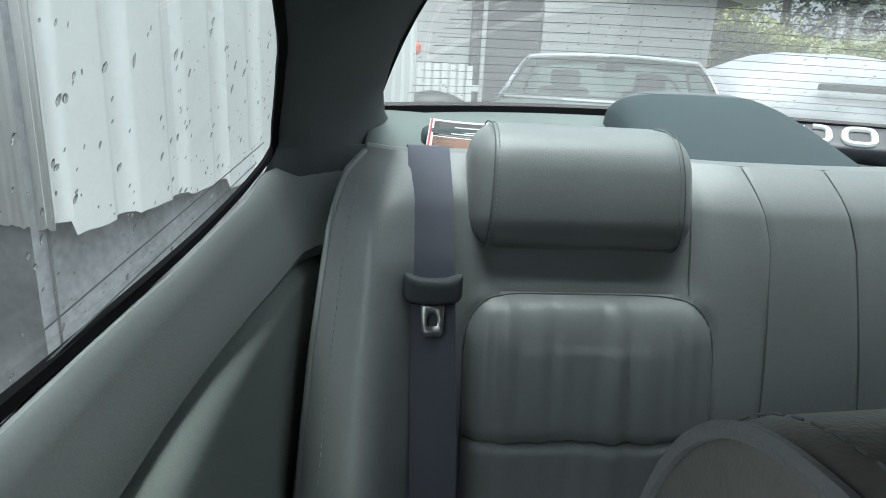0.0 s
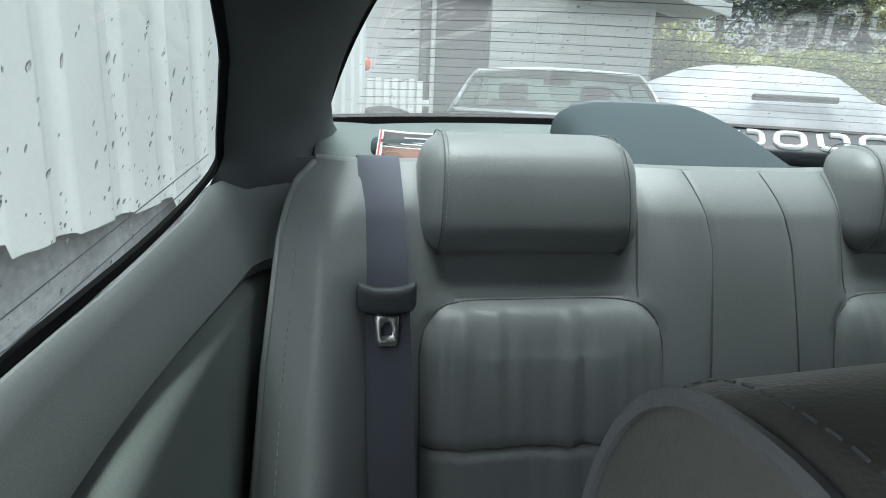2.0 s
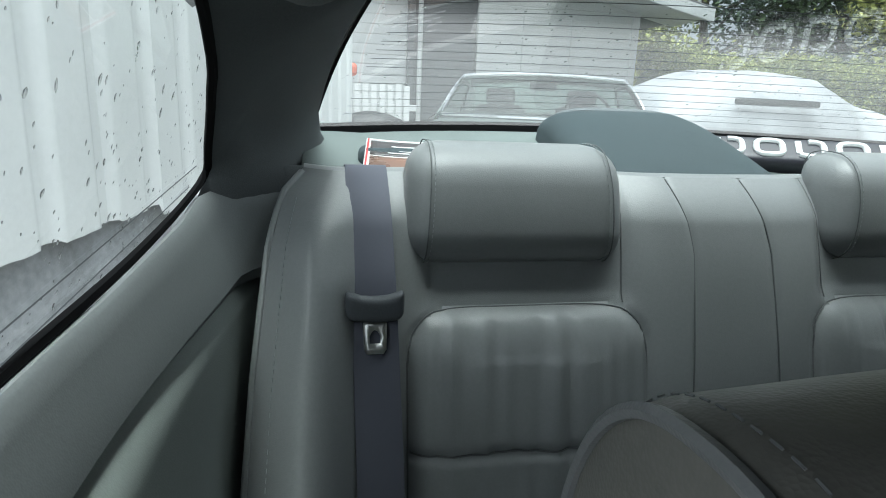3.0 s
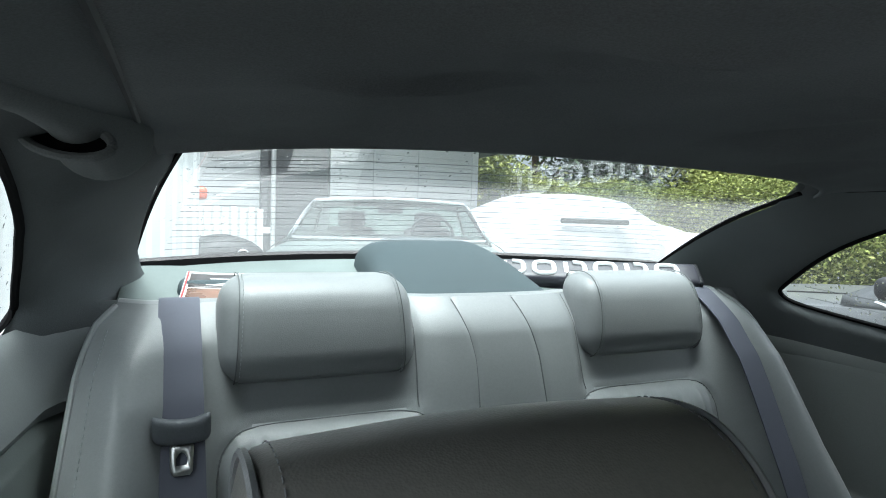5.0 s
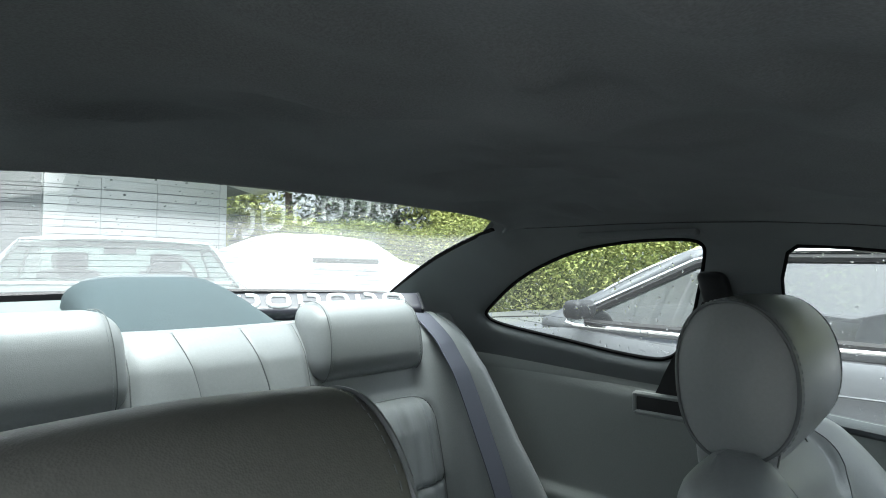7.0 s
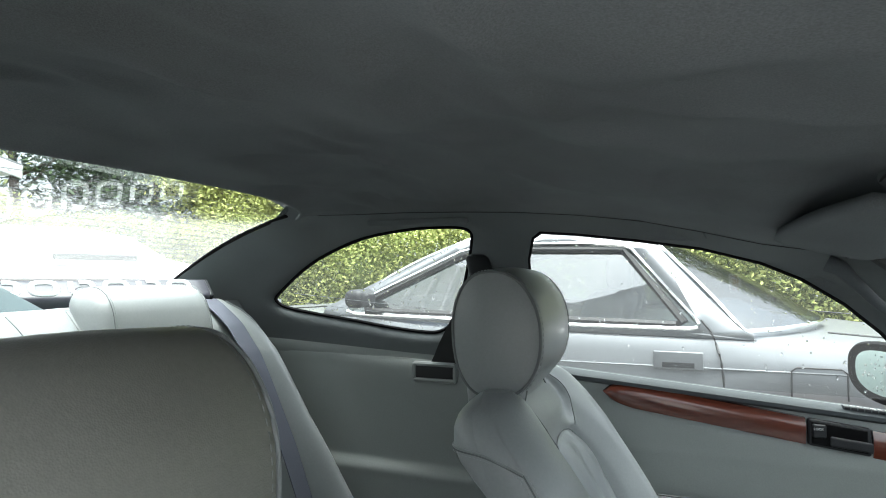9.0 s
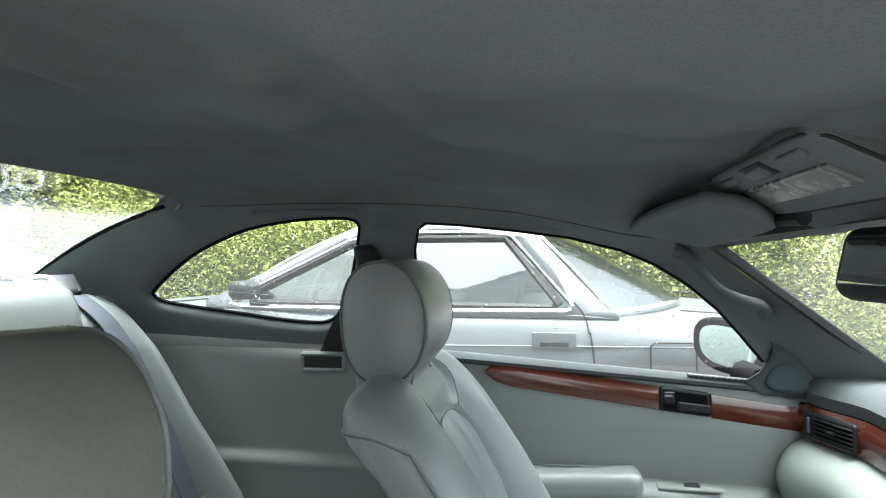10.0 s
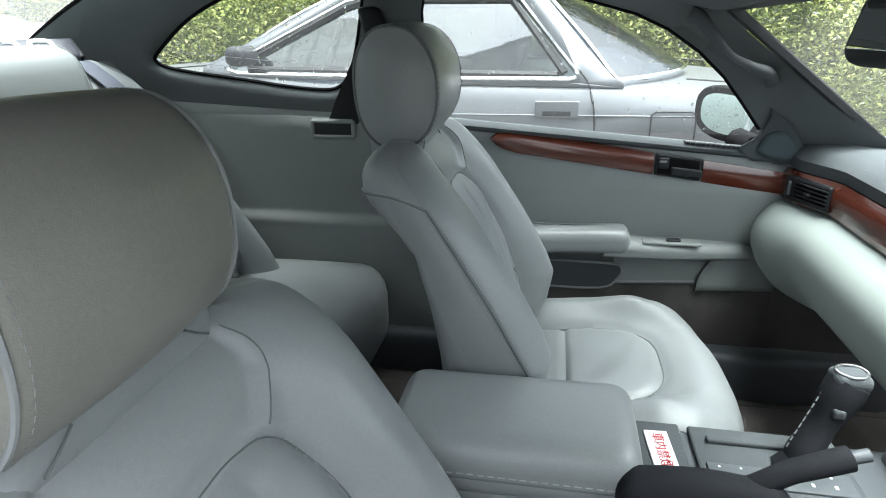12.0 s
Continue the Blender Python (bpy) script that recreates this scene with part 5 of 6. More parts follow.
# ---- console ----
def console():
    c = thing("centre_console", "dark grey centre console with padded leather armrest lid", "console")
    make("box_body", *rbox((0.165, 0.32, 0.26), 0.02, 5, (0.025, 0.0, 0.37)), TRIM, c)
    make("armrest_lid", *rbox((0.190, 0.335, 0.085), 0.032, 10, (0.025, -0.003, 0.528), lambda v: (v.x, v.y, v.z + 0.008 * math.cos(v.x * 12) * (v.z > 0) - 0.03 * v.y * 0.3)), LEATHER, c, "padded grey leather armrest lid")
    for s in (-1, 1):
        make("lid_stitching", *dashes([(0.025 + s * 0.0955, 0.13 - 0.27 * k / 20, 0.531) for k in range(21)], 0.0011), STITCH, c)
        make("lid_seam", *tube([(0.025 + s * 0.0948, 0.135 - 0.28 * k / 20, 0.525) for k in range(21)], 0.0018, 5), SEAM, c)
    make("front_body", *rbox((0.195, 0.50, 0.24), 0.02, 6, (0.04, -0.41, 0.365), lambda v: (v.x, v.y, v.z - 0.06 * max(0, -v.y) * 0.0)), TRIM_DARK, c)
    make("ashtray_lid", *rbox((0.115, 0.085, 0.012), 0.004, 3, (0.075, -0.205, 0.488)), DASH, c)
    gate = make("gear_gate", *rbox((0.135, 0.20, 0.010), 0.004, 3, (0.065, -0.36, 0.488)), DASH, c)
    make("gate_rail", *rbox((0.012, 0.16, 0.008), 0.003, 2, (0.098, -0.36, 0.496)), DASH, gate)
    make("gate_plate", *rbox((0.04, 0.18, 0.004), 0.001, 2, (0.028, -0.36, 0.4945)), TRIM_DARK, gate)
    for k in range(6):
        make("gear_mark", *rbox((0.006, 0.004, 0.001), 0.0003, 1, (0.022, -0.285 - 0.028 * k, 0.4972)), WHITE_PRINT, gate)
        make("gear_dot", *rbox((0.003, 0.003, 0.001), 0.0003, 1, (0.040, -0.285 - 0.028 * k, 0.4972)), WHITE_PRINT, gate)
    return c


def gear_lever():
    g = thing("gear_lever", "dark grey leather automatic gear lever on the console", "gear lever")
    a, b = Vector((0.060, -0.385, 0.490)), Vector((0.085, -0.440, 0.620))
    P = [a.lerp(b, k / 12) for k in range(13)]
    make("boot", *tube([a + Vector((0, 0.005, -0.004)), a.lerp(b, 0.15)], lambda t: 0.030 - 0.008 * t, 12, flat=0.8), LEVER, g)
    make("grip", *tube(P, lambda t: 0.021 + 0.006 * t + 0.003 * math.sin(t * 9), 16, flat=0.85), LEVER, g, "stitched dark leather grip")
    make("cap", *rbox((0.040, 0.046, 0.022), 0.010, 4, b + Vector((0, 0, 0.004))), DASH, g)
    make("shift_button", *rbox((0.012, 0.016, 0.014), 0.004, 3, a.lerp(b, 0.75) + Vector((-0.022, 0.004, 0))), DASH, g)
    make("cap_ring", *tube([b + Vector((0.017 * math.cos(k * math.tau / 20), 0.019 * math.sin(k * math.tau / 20), 0.0155)) for k in range(20)], 0.0016, 6, True), STEEL, g, "thin bright ring on the lever's top")
    make("stitching", *dashes([a.lerp(b, 0.2 + 0.75 * k / 10) + Vector((0.0, 0.0225, 0.006)) for k in range(11)], 0.0011), STITCH, g)


def handbrake():
    h = thing("handbrake", "black handbrake lever with leather boot beside the console", "handbrake")
    make("boot", *rbox((0.058, 0.20, 0.065), 0.027, 6, (-0.070, -0.235, 0.527), lambda v: (v.x * (1 - 0.25 * max(0, -v.y / 0.1)), v.y, v.z + 0.012 * math.cos(v.y * 14))), LEVER, h, "creased black leather boot")
    make("lever", *tube([(-0.066, -0.27, 0.545), (-0.058, -0.33, 0.580), (-0.050, -0.39, 0.600)], lambda t: 0.013 + 0.002 * t, 12), LEVER, h)
    make("release_button", *tube([(-0.050, -0.39, 0.600), (-0.047, -0.410, 0.605)], 0.008, 10), TRIM_DARK, h)


def notice():
    n = thing("notice_plate", "small white plate with red no-smoking characters on the ashtray lid", "sign")
    rot = Matrix.Translation((0.062, -0.2125, 0.4955)) @ pose(0, 0, 0, 0, 0, 4)
    p = rbox((0.088, 0.034, 0.003), 0.001, 3)
    make("plate", [rot @ Vector(v) for v in p[0]], p[1], WHITE_PRINT, n)
    text("characters", "\u8eca\u5185\u7981\u7159", 0.019, rot @ Matrix.Translation((0, 0, 0.0018)) @ pose(0, 0, 0, 0, 0, 180), RED, n, "red printed characters", "CENTER")


console()
gear_lever()
handbrake()
notice()


# ---- roof fittings ----
def visor(s):
    v = thing("sun_visor", "folded grey sun visor under the roof front", "sun visor", "sun visors")

    off = Vector((0, 0, 0)) if s > 0 else Vector((-0.09, -0.045, 0.004))
    RO, RI, FI, FO = [Vector((s * a, b, c)) + off for a, b, c in ((0.41, -0.160, 1.120), (0.075, -0.216, 1.143), (0.12, -0.318, 1.110), (0.49, -0.312, 1.088))]

    def fn(u, w):
        a, b = 2 * u - 1, 2 * w - 1
        a, b = a * math.sqrt(1 - 0.32 * b * b), b * math.sqrt(1 - 0.22 * a * a)
        p, q = (a + 1) / 2, (b + 1) / 2
        return RI.lerp(RO, p).lerp(FI.lerp(FO, p), q) + Vector((0, 0, -0.006 * (1 - a ** 4) * (1 - b ** 4)))
    make("board", *grid(22, 14, fn), HEADLINER, v, solid=0.015)
    make("pivot", *tube([FI + Vector((s * 0.03, 0.004, 0.002)), FI + Vector((-s * 0.025, -0.004, 0.0))], 0.009, 8), BLACK, v)
    return v


def roof_console():
    c = thing("roof_console", "grey roof console with map lamp lens and switches", "roof lamp")
    tl = Matrix.Translation((0.0, -0.272, 1.1475)) @ pose(0, 0, 0, 28)

    def put(name, size, r, at, mat, parent, n=4):
        b = rbox(size, r, n, at)
        return make(name, [tl @ Vector(q) for q in b[0]], b[1], mat, parent)
    put("housing", (0.310, 0.100, 0.026), 0.010, (0, -0.008, 0.004), HEADLINER, c)
    edge = [tl @ Vector((0.154 * math.copysign(abs(math.cos(a)) ** 0.25, math.cos(a)), -0.008 + 0.049 * math.copysign(abs(math.sin(a)) ** 0.25, math.sin(a)), -0.006)) for a in [k * math.tau / 40 for k in range(40)]]
    make("housing_edge", *tube(edge, 0.0018, 5, True), RUBBER, c)
    put("lens", (0.215, 0.032, 0.006), 0.0025, (0, -0.010, -0.0095), LENS, c)
    put("lamp_recess", (0.060, 0.022, 0.004), 0.0015, (0.0, 0.024, -0.0085), BLACK, c)
    put("lamp_switch", (0.044, 0.016, 0.008), 0.0035, (0.0, 0.024, -0.0105), TRIM_DARK, c)
    put("map_switch", (0.048, 0.011, 0.006), 0.0025, (0.088, 0.026, -0.010), HEADLINER, c)
    put("map_switch", (0.048, 0.011, 0.006), 0.0025, (-0.088, 0.026, -0.010), HEADLINER, c)




def inner_mirror():
    m = thing("rear_view_mirror", "black rear-view mirror on the windscreen", "mirror")
    M = Matrix.Translation((-0.012, -0.398, 1.058)) @ pose(0, 0, 0, 14, 0, 12)

    def put(name, size, r, at, mat, n=5):
        q = rbox(size, r, n, at)
        return make(name, [M @ Vector(v) for v in q[0]], q[1], mat, m)
    put("housing", (0.25, 0.040, 0.080), 0.019, (0, 0, 0), BLACK, 6)
    put("mirror_glass", (0.215, 0.004, 0.052), 0.0015, (0, 0.0195, 0), MIRROR, 3)
    make("stem", *tube([(-0.01, -0.395, 1.06), (-0.01, -0.43, 1.115)], 0.009, 8), BLACK, m)


def door_mirror():
    m = thing("door_mirror", "black door mirror with wet glass outside the passenger window", "mirror")
    c = Vector((0.868, -0.455, 0.857))
    rot = pose(0, 0, 0, 0, 0, 37)

    def oval(w, h, y):
        return [rot @ Vector((w * math.copysign(abs(math.cos(a)) ** 0.72, math.cos(a)), y, h * math.copysign(abs(math.sin(a)) ** 0.72, math.sin(a)) + 0.10 * w * math.cos(a))) + c for a in [k * math.tau / 40 for k in range(40)]]
    make("housing", *loft([oval(w, h, y) for w, h, y in ((0.030, 0.020, -0.085), (0.065, 0.045, -0.070), (0.086, 0.058, -0.035), (0.095, 0.0635, 0.0), (0.096, 0.064, 0.014), (0.092, 0.060, 0.022), (0.084, 0.053, 0.022), (0.076, 0.046, 0.017))]), FRIT, m)
    glass = oval(0.076, 0.046, 0.0185)
    make("mirror_glass", glass, [tuple(range(40))], MIRROR, m, smooth=False, solid=0.003)
    rnd = random.Random(21)
    beads = []
    for k in range(70):
        a, q = rnd.random() * math.tau, math.sqrt(rnd.random()) * 0.92
        p = rot @ Vector((0.070 * q * math.cos(a), 0.020, 0.042 * q * math.sin(a))) + c
        r = rnd.uniform(0.0008, 0.0022)
        beads.append(rbox((2 * r, 1.2 * r, 2.4 * r), 0.6 * r, 2, p))
    make("rain_bead", *merge(*beads), WATER, m)
    make("foot", *tube([c + Vector((-0.07, 0.0, -0.05)), c + Vector((-0.14, -0.02, -0.055))], 0.03, 10), FRIT, m)


visor(1)
visor(-1)
roof_console()
inner_mirror()
door_mirror()


# ---- things on the parcel shelf ----
def speaker_pod():
    p = thing("shelf_speaker", "dark teal cloth-covered speaker housing on the parcel shelf", "speaker")
    rings = []
    for j in range(13):
        t = j / 12
        y = 0.985 + 0.30 * t
        h = 0.012 + 0.062 * math.sin(min(1, t * 1.25) * math.pi / 2) * (1 if t < 0.9 else 1 - (t - 0.9) * 2)
        w = 0.178 - 0.03 * t
        z0 = 0.97 + 0.05 * t
        ring = []
        for k in range(28):
            a = math.pi * k / 27
            ca, sa = math.cos(a), math.sin(a)
            ring.append((0.0 + w * math.copysign(abs(ca) ** 0.45, ca) * (1 - 0.16 * sa), y, z0 + h * abs(sa) ** 0.45))
        rings.append(ring)
    make("housing", *loft(rings), SPEAKER, p)
    make("hem", *tube([rings[0][k] for k in range(28)], 0.0025, 6), DASH, p, "folded cloth hem")


def corner_speaker():
    p = thing("corner_speaker", "small dark round speaker grille on the parcel shelf", "speaker")
    make("grille", *rbox((0.11, 0.09, 0.035), 0.017, 6, (-0.435, 1.105, 1.0)), SPEAKER, p)


def brochure():
    b = thing("brochure", "glossy printed brochure leaning on the parcel shelf", "brochure")
    m = Matrix.Translation((-0.365, 1.03, 1.004)) @ pose(0, 0, 0, 15, 3, -6)

    def sheet(w, h, x, y, z, mat, name, lab=""):
        V, F = grid(12, 8, lambda u, v: m @ Vector((x + w * (u - 0.5), y + h * (v - 0.5), z + 0.004 * math.sin((x + w * (u - 0.5)) * 18))))
        return make(name, V, F, mat, b, lab, solid=0.0006)
    sheet(0.28, 0.165, 0.02, 0, 0, PAPER, "sheet")
    sheet(0.265, 0.085, 0.02, -0.036, 0.0009, PRINT_BROWN, "picture")
    sheet(0.15, 0.060, -0.038, 0.042, 0.0009, PRINT_DARK, "picture")
    sheet(0.0025, 0.16, -0.117, 0, 0.001, RED, "red_stripe")
    for k in range(4):
        sheet(0.075 - 0.01 * (k % 2), 0.003, -0.05, 0.022 + 0.009 * k, 0.0018, WHITE_PRINT, "text_line")
    sheet(0.05, 0.016, -0.03, -0.05, 0.0018, WHITE_PRINT, "text_line")


def sunshade_case():
    c = thing("sunshade_case", "long black case with white rounded marks on the parcel shelf", "case")
    a, b = Vector((0.130, 1.17, 1.014)), Vector((0.515, 0.985, 0.990))
    d = (b - a)
    ang = math.degrees(math.atan2(d.y, d.x))
    m = Matrix.Translation(a.lerp(b, 0.5) + Vector((0, 0, 0.010))) @ pose(0, 0, 0, 0, 0, ang) @ pose(0, 0, 0, 40)

    def put(name, size, r, at, mat, n=4):
        q = rbox(size, r, n, at)
        return make(name, [m @ Vector(v) for v in q[0]], q[1], mat, c)
    L = d.length
    put("case_body", (L, 0.062, 0.046), 0.012, (0, 0, 0.004), BOX, 6)
    put("case_ridge", (L * 1.01, 0.066, 0.008), 0.003, (0, 0, -0.008), BLACK)
    put("end_cap", (0.012, 0.060, 0.044), 0.005, (L / 2 - 0.004, 0, 0.003), BLACK)
    # white rounded marks on the upper front edge
    tilt = pose(0, 0, 0.0275, -90)

    def mark(x0, z0, w, h):
        q = rbox((w, 0.002, h), 0.0009, 2, (x0, 0, z0))
        make("white_mark", [m @ tilt @ Vector(v) for v in q[0]], q[1], WHITE_DECAL, c)

    def ring_mark(x0, w, h, a0, a1):
        P = [m @ tilt @ Vector((x0 + w * math.copysign(abs(math.cos(a)) ** 0.6, math.cos(a)), 0, h * math.copysign(abs(math.sin(a)) ** 0.6, math.sin(a)))) for a in [a0 + (a1 - a0) * k / 30 for k in range(31)]]
        make("white_mark", *tube(P, 0.0052, 8), WHITE_DECAL, c)
    for k in range(6):
        x = -L / 2 + 0.038 + 0.064 * k
        if k % 2:
            ring_mark(x, 0.021, 0.017, 0, math.tau)
        else:
            ring_mark(x, 0.021, 0.017, -2.4, 1.6)
            mark(x - 0.018, 0.004, 0.010, 0.030)


speaker_pod()
corner_speaker()
brochure()
sunshade_case()

# ---- rain on the panes ----
def drops(name, point, count, seed, rmin, rmax, out, flow=(0, 0, -1), stretch=1.25):
    rnd = random.Random(seed)
    shapes = []
    for _ in range(count):
        p = point(rnd)
        if p is None:
            continue
        r = rmin + (rmax - rmin) * rnd.random() ** 3
        nrm = Vector(out(p)).normalized()
        f = Vector(flow) - nrm * nrm.dot(Vector(flow))
        f.normalize()
        g = nrm.cross(f)
        k = stretch * rnd.uniform(0.8, 1.7)
        V = [Vector(p) + nrm * r * 0.36]
        for ph, hh in ((0.6, 0.28), (1.0, 0.0)):
            for a in range(8):
                an = a * math.tau / 8
                w = 1 + 0.25 * math.sin(an * 2 + p[1] * 900)
                V.append(Vector(p) + nrm * r * hh + f * math.cos(an) * r * ph * k * w + g * math.sin(an) * r * ph * w)
        F = [(0, 1 + i, 1 + (i + 1) % 8) for i in range(8)] + [(1 + i, 9 + i, 9 + (i + 1) % 8, 1 + (i + 1) % 8) for i in range(8)] + [tuple(16 - i for i in range(8))]
        shapes.append((V, F))
    ob = make(name, *merge(*shapes), WATER)
    ob.visible_shadow = False
    return tagged(ob, "clear rain drops clinging to the outside of the glass", "rain drops", kind="stuff")


def on_quarter(s):
    def f(rnd):
        y, z = rnd.uniform(0.36, 0.91), rnd.uniform(0.92, 1.165)
        return (s * (side_x(y, z) + 0.0265), y, z) if inside((y, z), QUARTER) else None
    return f


def on_door(rnd):
    y, z = rnd.uniform(-0.48, 0.24), rnd.uniform(0.83, 1.145)
    return (0.70 - 0.38 * max(0, z - 0.87) + 0.0265, y, z) if y > door_edge(z) and z < 1.145 else None


def on_rear(rnd):
    u, v = rnd.uniform(-0.97, 0.97), rnd.uniform(0.02, 0.97)
    return tuple(Vector(rear_glass_point(u, v)) + Vector((0, 0.001, 0.0025)))


def on_screen(rnd):
    q, v = rnd.uniform(0.1, 0.98), rnd.uniform(0.02, 0.8)
    xt, xb = 0.475 * q, 0.645 * q
    yt, zt, yb, zb = -0.43 + 0.12 * q * q, 1.098 + 0.02 * (1 - q * q), -1.12 + 0.41 * q * q, 0.815
    return xt + (xb - xt) * v, yt + (yb - yt) * v - 0.001, zt + (zb - zt) * v + 0.002


drops("rain_drops", on_quarter(1), 620, 3, 0.0008, 0.0026, lambda p: (1, 0, 0.38))
drops("rain_drops", on_quarter(-1), 520, 4, 0.0006, 0.0021, lambda p: (-1, 0, 0.38), (0, 0.5, -1))
drops("rain_drops", on_door, 420, 5, 0.0008, 0.0024, lambda p: (1, 0, 0.38))
drops("rain_drops", on_rear, 900, 6, 0.0007, 0.0022, lambda p: (0, 0.3, 1), (0, 1, -0.3), 1.0)
drops("rain_drops", on_screen, 700, 7, 0.001, 0.003, lambda p: (0.1, -0.4, 1), (0, 1, -0.3), 1.0)


# ---- outside: ground ----
gr = thing("ground", "wet grey gravel yard running out into grass", "ground", kind="structure")


def ground_point(u, v):
    a, r = u * math.tau, 130 * v ** 2.6
    x, y = 1 + r * math.cos(a), 2 + r * math.sin(a)
    return x, y, 0.02 * noise.noise(Vector((x * 0.5, y * 0.5, 0))) - 0.02


make("gravel", *grid(96, 70, ground_point, True), GRAVEL, gr)


# ---- parked cars ----
def car(label, paint, M, width=1.66, glass=PANE_TINT, tail=1.0, mirrors=True, trim=0.009):
    c = thing("car", label, "car", "parked cars")
    hw = width / 2
    zt_y = [-1.10, -1.05, -0.95, -0.70, -0.45, 0.0, 0.9, 1.25, 2.3, 2.8, 2.95]
    zt_z = [0.55, 0.76, 0.80, 0.825, 0.838, 0.846, 0.858, 0.888, 0.83, 0.72, 0.50]

    def put(name, shape, mat, lab="", parent=None, solid=0.0, smooth=True):
        return make(name, [M @ Vector((v[0], v[1] if v[1] > -0.56 else -0.56 + (v[1] + 0.56) * tail, v[2])) for v in shape[0]], shape[1], mat, parent or c, lab, smooth, solid)
    rings = []
    for i in range(60):
        y = -1.10 + 4.05 * i / 59
        zt = lerp_table(y, zt_y, zt_z)
        end = max(0, 1 - min(y + 1.10, 2.95 - y) / 0.35)
        w = hw * (1 - 0.12 * end ** 2)
        arch = 0.0
        for wy in (-0.45, 1.95):
            d = abs(y - wy)
            arch = max(arch, math.sqrt(max(0, 0.34 ** 2 - d * d)))
        zb = max(0.20, (0.30 + arch) if arch > 0.05 else 0.20)
        zb = min(zb, zt - 0.12)
        zm = zb + (zt - zb) * 0.55
        pr = [(-w * 0.97, zb), (-w * 1.0, zb + 0.04), (-w, zm), (-w * 0.985, zt - 0.06), (-w * 0.955, zt - 0.015), (-w * 0.90, zt), (-w * 0.5, zt + 0.014), (0, zt + 0.018)]
        ring = pr + [(-a, b) for a, b in pr[-2::-1]]
        rings.append([(a, y, b) for a, b in ring])
    put("body", loft(rings), paint, "wet painted body")
    # crease along the side
    for s in (-1, 1):
        put("side_moulding", tube([(s * hw * 0.998, -1.05 + 3.8 * i / 30, 0.742 - 0.010 * i / 30) for i in range(31)], 0.004, 6), TRIM_DARK)
    sx = lambda z: hw - 0.055 - 0.42 * max(0, z - 0.885)
    win = [(-0.085, 0.866), (-0.110, 0.872), (-0.116, 0.886), (-0.100, 0.905), (0.112, 1.152), (0.140, 1.166), (0.30, 1.176), (0.50, 1.178), (0.70, 1.170), (0.80, 1.148), (1.28, 0.915), (1.285, 0.897), (1.24, 0.886), (0.4, 0.868)]
    shell = [(-0.285, 0.852), (-0.245, 0.872), (-0.155, 0.962), (0.012, 1.150), (0.06, 1.190), (0.40, 1.212), (0.72, 1.205), (0.84, 1.180), (1.40, 0.905), (1.40, 0.875), (0.4, 0.845), (-0.285, 0.835)]
    for s in (-1, 1):
        sh = panel(shell, [win], lambda y, z, g: (s * (sx(z) + 0.006 * math.exp(-(g / 0.02) ** 2)), y, z), 0.09)
        put("cabin_side", sh, paint, solid=0.012)
        put("side_glass", panel(win, [], lambda y, z, g: (s * (sx(z) - 0.012), y, z), 0.3), PANE_TINT).visible_shadow = False
        put("window_trim", tube([(s * (sx(z) + 0.006), y, z) for y, z in win], 0.008, 6, True), CHROME)
        put("inner_frame", tube([(s * (sx(z) - 0.004), y + 0.0, z) for y, z in [(-0.068, 0.888), (0.145, 1.150), (0.7, 1.158), (0.80, 1.132), (1.22, 0.925), (1.20, 0.900), (-0.04, 0.880)]], 0.014, 6, True), RUBBER)
    put("roof", grid(14, 14, lambda u, v: (sx(1.20) * (2 * u - 1), -0.02 + 0.80 * v, 1.205 + 0.045 * (1 - (2 * u - 1) ** 2) * 1.0 - 0.03 * (2 * v - 1) ** 2)), paint, solid=0.02)
    rg = lambda u, v: ((sx(1.17) + (sx(0.86) - sx(1.17)) * v - 0.004) * (2 * u - 1), 0.025 - 0.285 * v - (0.05 + 0.30 * v) * (1 - abs(2 * u - 1) ** 2.6), 1.172 - 0.312 * v + 0.012 * math.sin(math.pi * v) + 0.03 * (1 - (2 * u - 1) ** 2) * (1 - 0.4 * v))
    put("rear_glass", grid(28, 10, rg), glass).visible_shadow = False
    ws = lambda u, v: ((sx(1.19) + (sx(0.90) - sx(1.19)) * v - 0.015) * (2 * u - 1), 0.76 + 0.56 * v + 0.10 * (1 - (2 * u - 1) ** 2) * v, 1.205 - 0.295 * v + 0.025 * math.sin(math.pi * v) + 0.03 * (1 - (2 * u - 1) ** 2) * (1 - v))
    put("windscreen", grid(14, 8, ws), glass).visible_shadow = False
    for f in (rg, ws):
        loop = [f(i / 12, 0) for i in range(13)] + [f(1, i / 8) for i in range(1, 9)] + [f(1 - i / 12, 1) for i in range(1, 13)] + [f(0, 1 - i / 8) for i in range(1, 8)]
        put("screen_trim", tube(loop, trim, 6, True), CHROME)
    # seats, wheel and mirror inside
    for x in (-0.36, 0.36):
        put("inner_seat", rbox((0.46, 0.20, 0.55), 0.07, 4, (x, 0.28, 0.72), lambda v: (v.x, v.y - 0.3 * v.z, v.z)), TRIM_DARK)
        put("inner_headrest", rbox((0.26, 0.10, 0.15), 0.04, 3, (x, 0.18, 1.06)), TRIM_DARK)
    put("inner_bench", rbox((1.2, 0.25, 0.45), 0.07, 4, (0, -0.28, 0.70)), TRIM_DARK)
    put("inner_dash", rbox((1.3, 0.40, 0.20), 0.06, 4, (0, 1.10, 0.84)), BLACK)
    put("inner_floor", rbox((1.35, 2.0, 0.1), 0.03, 3, (0, 0.4, 0.42)), BLACK)
    sw = [(-0.36 + 0.18 * math.cos(a), 0.83 - 0.06 * math.sin(a), 0.93 + 0.17 * math.sin(a)) for a in [k * math.tau / 28 for k in range(28)]]
